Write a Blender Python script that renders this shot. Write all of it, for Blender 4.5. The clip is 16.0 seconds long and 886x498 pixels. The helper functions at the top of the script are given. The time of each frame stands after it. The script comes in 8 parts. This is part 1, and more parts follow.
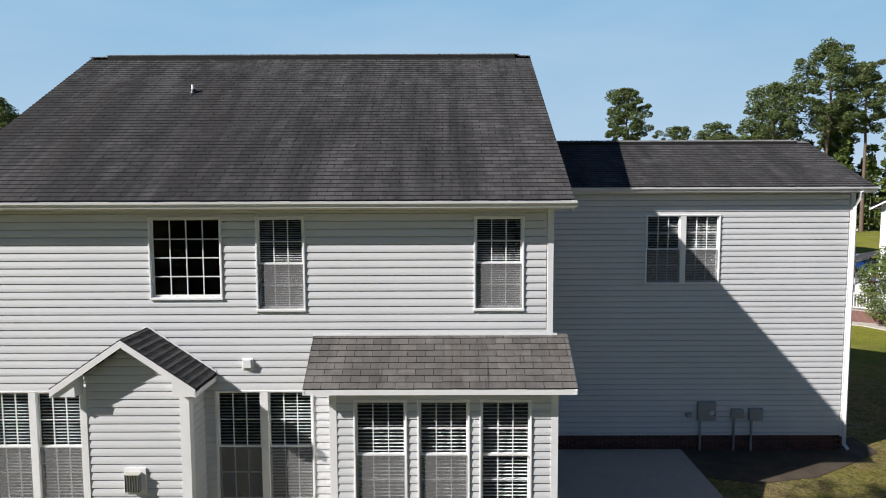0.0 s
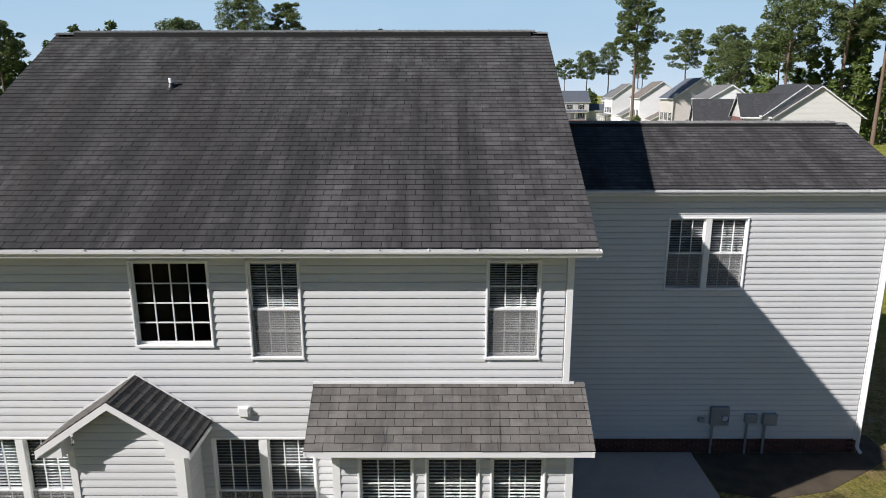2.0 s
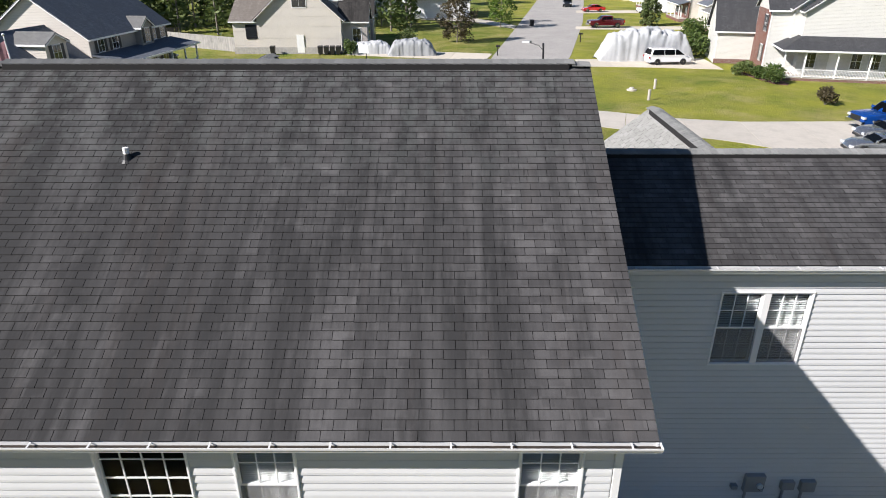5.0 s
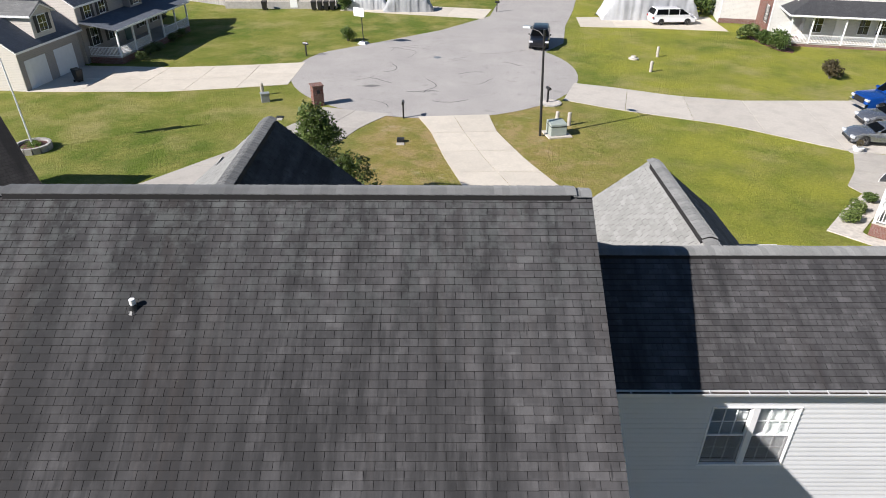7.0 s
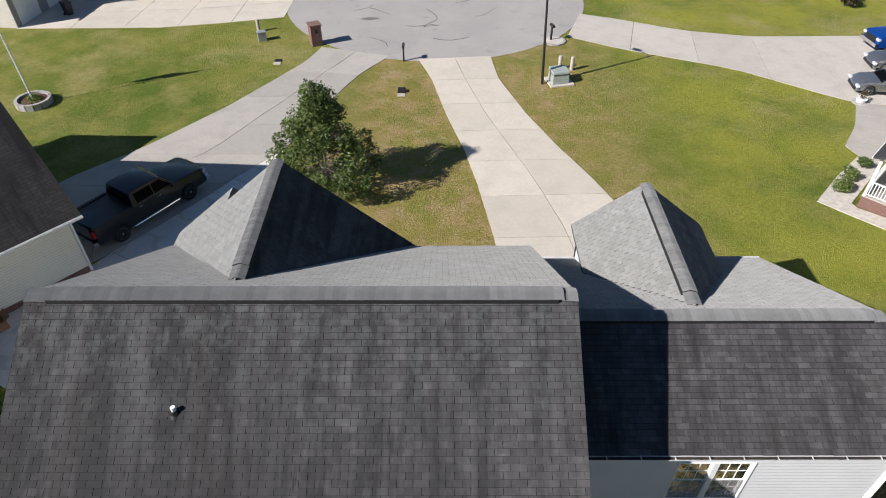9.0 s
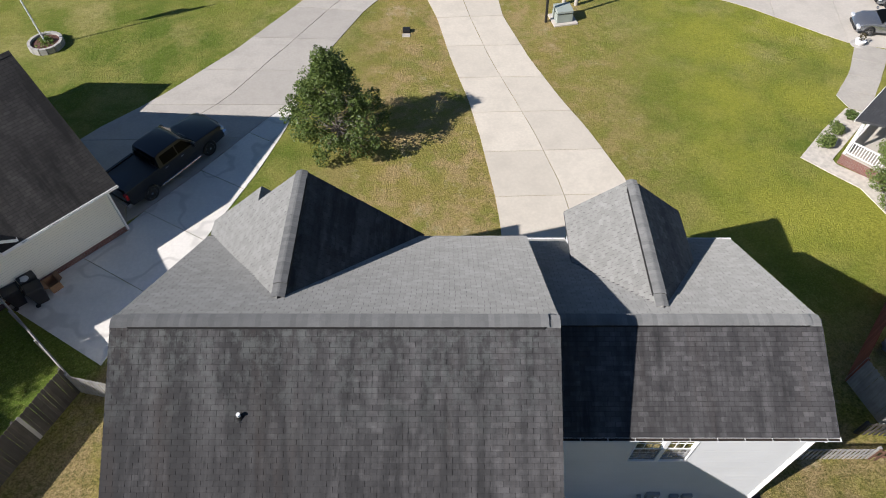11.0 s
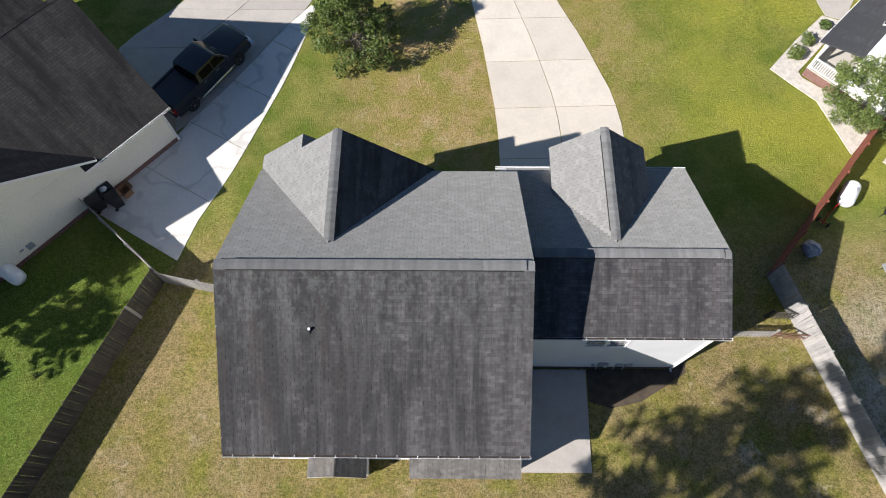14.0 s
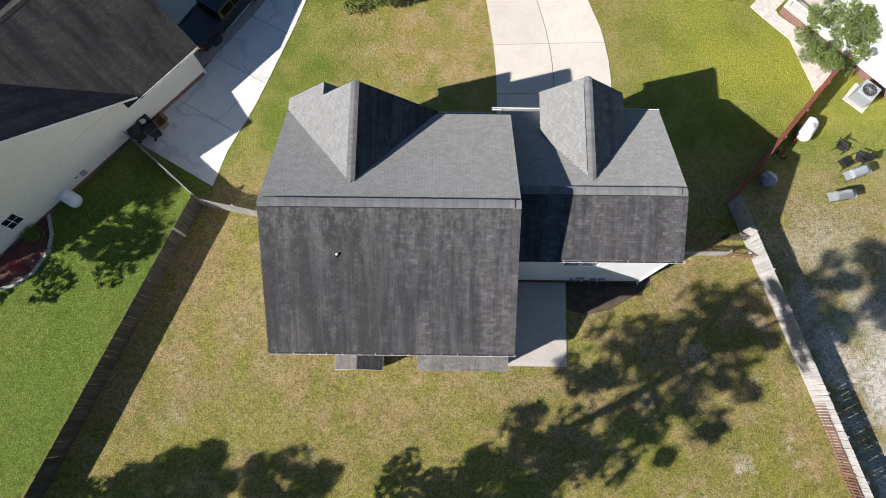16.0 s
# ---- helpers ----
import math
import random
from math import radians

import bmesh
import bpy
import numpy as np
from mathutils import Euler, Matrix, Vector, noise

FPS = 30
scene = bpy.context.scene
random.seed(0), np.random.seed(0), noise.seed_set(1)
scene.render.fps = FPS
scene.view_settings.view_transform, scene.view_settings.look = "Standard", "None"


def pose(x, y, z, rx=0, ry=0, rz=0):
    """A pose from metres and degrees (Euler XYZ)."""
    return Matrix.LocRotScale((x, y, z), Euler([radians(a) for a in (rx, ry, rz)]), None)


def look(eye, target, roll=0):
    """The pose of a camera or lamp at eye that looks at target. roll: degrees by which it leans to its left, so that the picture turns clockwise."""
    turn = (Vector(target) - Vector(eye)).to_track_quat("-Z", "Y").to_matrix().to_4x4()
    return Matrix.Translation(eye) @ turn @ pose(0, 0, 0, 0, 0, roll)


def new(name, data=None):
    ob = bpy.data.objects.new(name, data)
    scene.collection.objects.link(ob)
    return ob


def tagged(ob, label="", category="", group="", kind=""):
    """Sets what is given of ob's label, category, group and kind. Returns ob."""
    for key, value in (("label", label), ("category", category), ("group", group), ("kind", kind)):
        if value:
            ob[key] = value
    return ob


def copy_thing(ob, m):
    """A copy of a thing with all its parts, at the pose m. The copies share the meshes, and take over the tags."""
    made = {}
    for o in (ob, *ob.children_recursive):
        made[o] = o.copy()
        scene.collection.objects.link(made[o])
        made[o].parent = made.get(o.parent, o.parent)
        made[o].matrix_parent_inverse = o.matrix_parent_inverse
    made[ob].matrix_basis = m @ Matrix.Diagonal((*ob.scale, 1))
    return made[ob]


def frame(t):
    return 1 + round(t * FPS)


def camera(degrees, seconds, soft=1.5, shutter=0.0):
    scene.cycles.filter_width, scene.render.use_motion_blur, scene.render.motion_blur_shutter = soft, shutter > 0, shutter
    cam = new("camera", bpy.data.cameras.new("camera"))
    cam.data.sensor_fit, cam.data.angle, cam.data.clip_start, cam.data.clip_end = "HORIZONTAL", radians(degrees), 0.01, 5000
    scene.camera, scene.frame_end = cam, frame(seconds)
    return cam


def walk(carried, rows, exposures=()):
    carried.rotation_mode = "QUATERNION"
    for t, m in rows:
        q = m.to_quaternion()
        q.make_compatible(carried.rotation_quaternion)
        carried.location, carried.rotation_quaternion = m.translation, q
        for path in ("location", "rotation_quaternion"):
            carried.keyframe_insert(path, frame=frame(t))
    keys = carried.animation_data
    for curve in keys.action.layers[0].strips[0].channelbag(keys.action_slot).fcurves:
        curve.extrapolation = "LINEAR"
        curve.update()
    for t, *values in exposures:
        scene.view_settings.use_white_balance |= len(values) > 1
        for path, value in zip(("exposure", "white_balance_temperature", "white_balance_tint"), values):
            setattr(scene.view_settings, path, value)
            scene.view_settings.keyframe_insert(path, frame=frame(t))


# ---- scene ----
cam = camera(68.9, 16.0, soft=1.0)
PATH = [
    (0, (0.316, 0.242, 6.182), (0.31, 2.235, 6.017), -0.2),
    (0.5, (0.276, 0.619, 6.655), (0.269, 2.605, 6.415), -0.2),
    (1, (0.227, 0.952, 7.211), (0.22, 2.926, 6.892), -0.2),
    (1.5, (0.212, 1.282, 7.846), (0.205, 3.242, 7.446), -0.2),
    (2, (0.171, 1.631, 8.393), (0.164, 3.575, 7.925), -0.1),
    (2.5, (0.132, 2.025, 8.906), (0.127, 3.954, 8.378), -0.1),
    (3, (0.102, 2.512, 9.446), (0.096, 4.421, 8.849), -0.1),
    (3.5, (0.063, 3.071, 9.964), (0.056, 4.961, 9.31), -0.1),
    (4, (-0.029, 3.668, 10.544), (-0.032, 5.533, 9.821), -0.1),
    (4.5, (-0.091, 4.268, 11.073), (-0.098, 6.109, 10.29), -0.1),
    (5, (-0.17, 4.908, 11.691), (-0.174, 6.719, 10.843), -0.0),
    (5.2, (-0.178, 5.173, 11.951), (-0.179, 6.973, 11.078), 0.1),
    (7.3, (-0.275, 6.774, 15.504), (-0.267, 8.465, 14.435), 0.3),
    (7.5, (-0.238, 7.067, 15.861), (-0.232, 8.738, 14.762), 0.3),
    (8, (-0.243, 7.463, 16.907), (-0.238, 9.081, 15.732), 0.2),
    (8.5, (-0.254, 7.717, 17.987), (-0.25, 9.281, 16.74), 0.1),
    (9, (-0.246, 7.889, 19.089), (-0.244, 9.394, 17.773), 0.0),
    (9.2, (-0.231, 8.075, 19.408), (-0.231, 9.557, 18.065), 0.0),
    (11.3, (-0.414, 8.632, 24.129), (-0.42, 9.835, 22.531), -0.2),
    (11.5, (-0.439, 8.682, 24.537), (-0.444, 9.858, 22.919), -0.1),
    (12, (-0.455, 8.859, 25.701), (-0.462, 9.956, 24.029), -0.2),
    (12.5, (-0.523, 8.967, 26.89), (-0.529, 9.987, 25.17), -0.1),
    (13, (-0.562, 9.052, 28.192), (-0.569, 9.989, 26.425), -0.2),
    (13.5, (-0.573, 9.057, 29.431), (-0.581, 9.912, 27.624), -0.3),
    (14, (-0.582, 9.0, 30.686), (-0.592, 9.775, 28.843), -0.4),
    (14.5, (-0.648, 9.004, 31.955), (-0.657, 9.693, 30.077), -0.3),
    (15, (-0.685, 9.008, 33.272), (-0.693, 9.61, 31.365), -0.3),
    (15.5, (-0.741, 8.998, 34.555), (-0.745, 9.527, 32.626), 0.1),
    (16, (-0.701, 8.927, 35.869), (-0.708, 9.395, 33.925), -0.2),
]
KELVIN, TINT = 5650, 11.0
EXPOSURE = [(t, stops, KELVIN, TINT) for t, stops in ((0, 0.42), (3.5, 0.62), (5, 0.82), (7.5, 0.76), (9, 0.60), (12.5, 0.80), (16, 1.0))]
walk(cam, [(t, look(eye, target, roll)) for t, eye, target, roll in PATH], EXPOSURE)

# ---- world, sun, exposure ----
SUN_WAY = Vector((2.0, 1.0, -1.57))
world = bpy.data.worlds.new("sky")
scene.world = world
world.use_nodes = True
_nt = world.node_tree
_sky = _nt.nodes.new("ShaderNodeTexSky")
_sky.sky_type, _sky.sun_disc = "NISHITA", False
_sky.sun_elevation = math.atan2(1.57, math.hypot(2.0, 1.0))
_sky.sun_rotation = math.atan2(-2.0, -1.0) % (2 * math.pi)
_sky.air_density, _sky.dust_density, _sky.ozone_density = 1.0, 0.1, 2.4
_nt.nodes["Background"].inputs["Strength"].default_value = 0.040
_nt.links.new(_sky.outputs["Color"], _nt.nodes["Background"].inputs["Color"])
_sun = bpy.data.lights.new("sun", "SUN")
_sun.energy, _sun.angle, _sun.color = 5.0, radians(0.55), (1.0, 0.876, 0.735)
_sun_ob = new("sun", _sun)
_sun_ob.matrix_world = look((0, 0, 60), Vector((0, 0, 60)) + SUN_WAY)


def sky_backdrop():
    """The pale summer sky over the horizon ahead, very far off: hazy below, bluer above, with a little thin cloud."""
    r, n = 2600.0, 48
    v, f = [], []
    for i in range(n + 1):
        a = radians(-40 + 80 * i / n)
        for z in (-60.0, 880.0):
            v.append((r * math.sin(a), r * math.cos(a), z))
    for i in range(n):
        f.append((2 * i, 2 * i + 1, 2 * i + 3, 2 * i + 2))
    me = bpy.data.meshes.new("backdrop")
    me.from_pydata(v, [], f)
    mat = bpy.data.materials.new("far_sky")
    mat.use_nodes = True
    t = mat.node_tree
    geo, sep, ramp = t.nodes.new("ShaderNodeNewGeometry"), t.nodes.new("ShaderNodeSeparateXYZ"), t.nodes.new("ShaderNodeValToRGB")
    t.links.new(geo.outputs["Position"], sep.inputs[0])
    div = t.nodes.new("ShaderNodeMath")
    div.operation = "DIVIDE"
    div.inputs[1].default_value = 1500.0
    t.links.new(sep.outputs["Z"], div.inputs[0])
    t.links.new(div.outputs[0], ramp.inputs["Fac"])
    els = ramp.color_ramp.elements
    els.new(0.2)
    els.new(0.5)
    for e, (p, c) in zip(els, ((0.0, (0.56, 0.61, 0.62)), (0.14, (0.40, 0.51, 0.57)), (0.55, (0.235, 0.40, 0.52)), (1.0, (0.15, 0.30, 0.44)))):
        e.position, e.color = p, (*c, 1)
    mp, cl, cr = t.nodes.new("ShaderNodeMapping"), t.nodes.new("ShaderNodeTexNoise"), t.nodes.new("ShaderNodeValToRGB")
    mp.inputs["Scale"].default_value = (0.0009, 0.0009, 0.003)
    cl.inputs["Detail"].default_value, cl.inputs["Scale"].default_value = 5, 1.0
    t.links.new(geo.outputs["Position"], mp.inputs["Vector"])
    t.links.new(mp.outputs["Vector"], cl.inputs["Vector"])
    cr.color_ramp.elements[0].position, cr.color_ramp.elements[1].position = 0.42, 0.75
    cr.color_ramp.elements[1].color = (0.35, 0.35, 0.35, 1)
    t.links.new(cl.outputs["Fac"], cr.inputs["Fac"])
    mix = t.nodes.new("ShaderNodeMix")
    mix.data_type = "RGBA"
    t.links.new(cr.outputs["Color"], mix.inputs[0])
    t.links.new(ramp.outputs["Color"], mix.inputs[6])
    mix.inputs[7].default_value = (0.52, 0.60, 0.63, 1)
    em = t.nodes.new("ShaderNodeEmission")
    em.inputs["Strength"].default_value = 0.88
    t.links.new(mix.outputs[2], em.inputs["Color"])
    t.links.new(em.outputs[0], t.nodes["Material Output"].inputs["Surface"])
    me.materials.append(mat)
    tagged(new("backdrop", me), "pale blue summer sky over the horizon", "sky", kind="structure")


sky_backdrop()

# ---- materials ----


class Nodes:
    """Short hand for building node materials."""

    def __init__(self, name):
        self.mat = bpy.data.materials.new(name)
        self.mat.use_nodes = True
        self.t = self.mat.node_tree
        self.b = self.t.nodes["Principled BSDF"]
        self.pos = None

    def n(self, kind, **props):
        node = self.t.nodes.new(kind)
        for k, v in props.items():
            if k == "operation":
                node.operation = v
            elif k == "blend_type":
                node.blend_type = v
            elif k == "data_type":
                node.data_type = v
        return node

    def link(self, a, b):
        self.t.links.new(a, b)

    def where(self, sx=1, sy=1, sz=1):
        if self.pos is None:
            self.pos = self.n("ShaderNodeNewGeometry")
        m = self.n("ShaderNodeMapping")
        m.inputs["Scale"].default_value = (sx, sy, sz)
        self.link(self.pos.outputs["Position"], m.inputs["Vector"])
        return m.outputs["Vector"]

    def noise(self, scale, detail=4, rough=0.55, stretch=(1, 1, 1)):
        n = self.n("ShaderNodeTexNoise")
        n.inputs["Scale"].default_value = scale
        n.inputs["Detail"].default_value = detail
        n.inputs["Roughness"].default_value = rough
        self.link(self.where(*stretch), n.inputs["Vector"])
        return n.outputs["Fac"]

    def ramp(self, fac, stops):
        r = self.n("ShaderNodeValToRGB")
        els = r.color_ramp.elements
        while len(els) < len(stops):
            els.new(0.5)
        for e, (p, c) in zip(els, stops):
            e.position = p
            e.color = (c, c, c, 1) if isinstance(c, (int, float)) else (*c, 1)
        self.link(fac, r.inputs["Fac"])
        return r.outputs["Color"]

    def mix(self, fac, a, b, mode="MIX"):
        m = self.n("ShaderNodeMix", data_type="RGBA", blend_type=mode)
        for i, v in ((0, fac), (6, a), (7, b)):
            if isinstance(v, (int, float)):
                m.inputs[i].default_value = v if i == 0 else (v, v, v, 1)
            elif isinstance(v, tuple):
                m.inputs[i].default_value = (*v, 1)
            else:
                self.link(v, m.inputs[i])
        return m.outputs[2]

    def math(self, op, a, b=0.0):
        m = self.n("ShaderNodeMath", operation=op)
        for i, v in ((0, a), (1, b)):
            if isinstance(v, (int, float)):
                m.inputs[i].default_value = v
            else:
                self.link(v, m.inputs[i])
        return m.outputs[0]

    def colour(self, v):
        if isinstance(v, tuple):
            self.b.inputs["Base Color"].default_value = (*v, 1)
        else:
            self.link(v, self.b.inputs["Base Color"])

    def bump(self, height, strength=0.3, distance=0.01):
        b = self.n("ShaderNodeBump")
        b.inputs["Strength"].default_value = strength
        b.inputs["Distance"].default_value = distance
        self.link(height, b.inputs["Height"])
        self.link(b.outputs["Normal"], self.b.inputs["Normal"])

    def done(self, rough=0.6, metal=0.0, spec=0.5):
        if isinstance(rough, (int, float)):
            self.b.inputs["Roughness"].default_value = rough
        else:
            self.link(rough, self.b.inputs["Roughness"])
        self.b.inputs["Metallic"].default_value = metal
        self.b.inputs["Specular IOR Level"].default_value = spec
        return self.mat


def plain(name, c, rough=0.5, metal=0.0, vary=0.12, scale=3.0, grain=60.0, spec=0.5, relief=0.1):
    """A painted or moulded surface with broad stains and fine grain."""
    k = Nodes(name)
    dark = tuple(v * (1 - vary) for v in c)
    a = k.mix(k.ramp(k.noise(scale), [(0.35, 0.0), (0.7, 1.0)]), c, dark)
    a = k.mix(k.math("MULTIPLY", k.noise(grain, 2), vary), a, tuple(v * 0.75 for v in c))
    k.colour(a)
    if relief:
        k.bump(k.noise(grain, 3), relief, 0.004)
    return k.done(rough, metal, spec)


def shingle_mat(name, c_dark, c_light, tint, per_object, stain=0.0):
    """Asphalt shingles: blended tones by tab and half tab, algae streaks and blotches down the slope, granules."""
    k = Nodes(name)
    if per_object:
        r = k.n("ShaderNodeObjectInfo").outputs["Random"]
    else:
        r = k.n("ShaderNodeNewGeometry").outputs["Random Per Island"]
    tone = k.mix(k.ramp(r, [(0.0, 0.0), (0.5, 0.42), (0.85, 0.70), (1.0, 1.0)]), c_dark, c_light)
    # tones of the granule blend, half a tab wide
    cells = k.n("ShaderNodeTexWhiteNoise")
    snap = k.n("ShaderNodeVectorMath")
    snap.operation = "FLOOR"
    k.link(k.where(6.4, 8.4, 0.0), snap.inputs[0])
    k.link(snap.outputs[0], cells.inputs["Vector"])
    tone = k.mix(k.ramp(cells.outputs["Value"], [(0.0, 0.34 if stain else 0.18), (0.55, 0.0), (1.0, 0.0)]), tone, tuple(v * 0.60 for v in c_dark))
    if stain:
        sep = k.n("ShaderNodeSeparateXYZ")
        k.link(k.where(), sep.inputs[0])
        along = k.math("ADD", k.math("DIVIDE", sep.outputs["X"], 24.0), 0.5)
        # broad tone along x, darker towards the left
        left_dark = k.ramp(along, [(0.10, 0.86), (0.20, 0.90), (0.34, 0.78), (0.44, 0.60), (0.54, 0.42), (0.66, 0.38), (0.95, 0.32)])
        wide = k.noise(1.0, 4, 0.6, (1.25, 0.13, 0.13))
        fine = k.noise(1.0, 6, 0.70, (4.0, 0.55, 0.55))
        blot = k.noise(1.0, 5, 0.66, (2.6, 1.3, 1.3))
        f = k.math("ADD", left_dark, k.math("MULTIPLY", k.math("SUBTRACT", wide, 0.5), 2.3))
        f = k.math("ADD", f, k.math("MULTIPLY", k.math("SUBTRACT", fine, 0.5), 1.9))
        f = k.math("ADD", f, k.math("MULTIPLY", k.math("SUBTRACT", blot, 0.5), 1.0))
        dark_tone = tuple(c_dark[1] * v for v in (0.40, 0.40, 0.41))
        tone = k.mix(k.ramp(f, [(0.10, 0.0), (0.88, stain)]), tone, dark_tone)
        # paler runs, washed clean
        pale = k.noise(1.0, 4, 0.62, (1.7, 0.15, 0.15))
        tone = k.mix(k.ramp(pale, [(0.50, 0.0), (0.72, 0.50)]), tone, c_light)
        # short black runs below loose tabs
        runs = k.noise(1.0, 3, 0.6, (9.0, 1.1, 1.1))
        tone = k.mix(k.ramp(runs, [(0.66, 0.0), (0.72, 0.75)]), tone, dark_tone)
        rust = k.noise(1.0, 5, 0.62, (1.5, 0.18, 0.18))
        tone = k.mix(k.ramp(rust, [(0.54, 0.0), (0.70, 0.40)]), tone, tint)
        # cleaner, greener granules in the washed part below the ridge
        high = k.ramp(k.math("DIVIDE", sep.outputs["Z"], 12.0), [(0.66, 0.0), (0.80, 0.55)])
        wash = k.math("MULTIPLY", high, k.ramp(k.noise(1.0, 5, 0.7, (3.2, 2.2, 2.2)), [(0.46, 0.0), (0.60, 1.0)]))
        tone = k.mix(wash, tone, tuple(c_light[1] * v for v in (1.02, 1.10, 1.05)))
    mottled = k.noise(2.4, 6, 0.68)
    tone = k.mix(k.ramp(mottled, [(0.34, 0.30 if stain else 0.12), (0.56, 0.0)]), tone, tuple(v * 0.55 for v in c_dark))
    gran = k.noise(260.0, 2)
    tone = k.mix(k.ramp(gran, [(0.35, 0.30), (0.65, 0.0)]), tone, tuple(v * 0.35 for v in c_dark))
    k.colour(tone)
    k.bump(gran, 0.35 if stain else 0.12, 0.003)
    k.b.inputs["Diffuse Roughness"].default_value = 0.0 if stain else 1.0
    return k.done(0.93, 0.0, 0.16 if stain else 0.3)


def far_shingle(name, c, tint):
    """Shingles of roofs further off: courses and tabs as relief and tone, laid along the slope."""
    k = Nodes(name)
    b = k.n("ShaderNodeTexBrick")
    b.inputs["Scale"].default_value = 1.0
    b.inputs["Brick Width"].default_value = 0.31
    b.inputs["Row Height"].default_value = 0.14
    b.inputs["Mortar Size"].default_value = 0.008
    b.inputs["Color1"].default_value = (*[v * 0.8 for v in c], 1)
    b.inputs["Color2"].default_value = (*[min(1, v * 1.25) for v in c], 1)
    b.inputs["Mortar"].default_value = (*[v * 0.35 for v in c], 1)
    uv = k.n("ShaderNodeUVMap")
    k.link(uv.outputs["UV"], b.inputs["Vector"])
    tone = b.outputs["Color"]
    run = k.n("ShaderNodeMapping")
    run.inputs["Scale"].default_value = (1.5, 0.22, 1.0)
    k.link(uv.outputs["UV"], run.inputs["Vector"])
    streak = k.n("ShaderNodeTexNoise")
    streak.inputs["Scale"].default_value, streak.inputs["Detail"].default_value, streak.inputs["Roughness"].default_value = 1.0, 6, 0.68
    k.link(run.outputs["Vector"], streak.inputs["Vector"])
    tone = k.mix(k.ramp(streak.outputs["Fac"], [(0.42, 0.0), (0.62, 0.85)]), tone, tint)
    tone = k.mix(k.ramp(k.noise(0.5, 5, 0.6), [(0.4, 0.0), (0.7, 0.5)]), tone, tint)
    tone = k.mix(k.ramp(k.noise(120.0, 2), [(0.3, 0.3), (0.7, 0.0)]), tone, tuple(v * 0.4 for v in c))
    k.colour(tone)
    inv = k.math("SUBTRACT", 1.0, b.outputs["Fac"])
    k.bump(inv, 0.5, 0.008)
    return k.done(0.88, 0.0, 0.35)


def lap_siding(name, c, pitch=0.13):
    """Vinyl lap siding of houses further off, laps by height."""
    k = Nodes(name)
    g = k.n("ShaderNodeNewGeometry")
    sep = k.n("ShaderNodeSeparateXYZ")
    k.link(g.outputs["Position"], sep.inputs[0])
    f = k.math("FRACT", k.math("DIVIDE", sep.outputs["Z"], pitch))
    # the shadow line at each lap's lower edge, put into the colour
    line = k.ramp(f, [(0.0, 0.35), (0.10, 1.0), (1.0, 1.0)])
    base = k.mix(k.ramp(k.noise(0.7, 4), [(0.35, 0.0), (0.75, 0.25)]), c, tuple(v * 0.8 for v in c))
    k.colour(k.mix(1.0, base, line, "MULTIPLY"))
    k.bump(k.math("SUBTRACT", 1.0, f), 0.6, 0.02)
    return k.done(0.5, 0.0, 0.4)


def brick_mat(name, c1, c2, mortar):
    k = Nodes(name)
    b = k.n("ShaderNodeTexBrick")
    b.inputs["Scale"].default_value = 1.0
    b.inputs["Brick Width"].default_value = 0.21
    b.inputs["Row Height"].default_value = 0.046
    b.inputs["Mortar Size"].default_value = 0.008
    for key, v in (("Color1", c1), ("Color2", c2), ("Mortar", mortar)):
        b.inputs[key].default_value = (*v, 1)
    uv = k.n("ShaderNodeUVMap")
    k.link(uv.outputs["UV"], b.inputs["Vector"])
    k.colour(k.mix(k.math("MULTIPLY", k.noise(8.0), 0.5), b.outputs["Color"], tuple(v * 0.6 for v in c1)))
    k.bump(k.math("SUBTRACT", 1.0, b.outputs["Fac"]), 0.6, 0.01)
    return k.done(0.9, 0.0, 0.2)


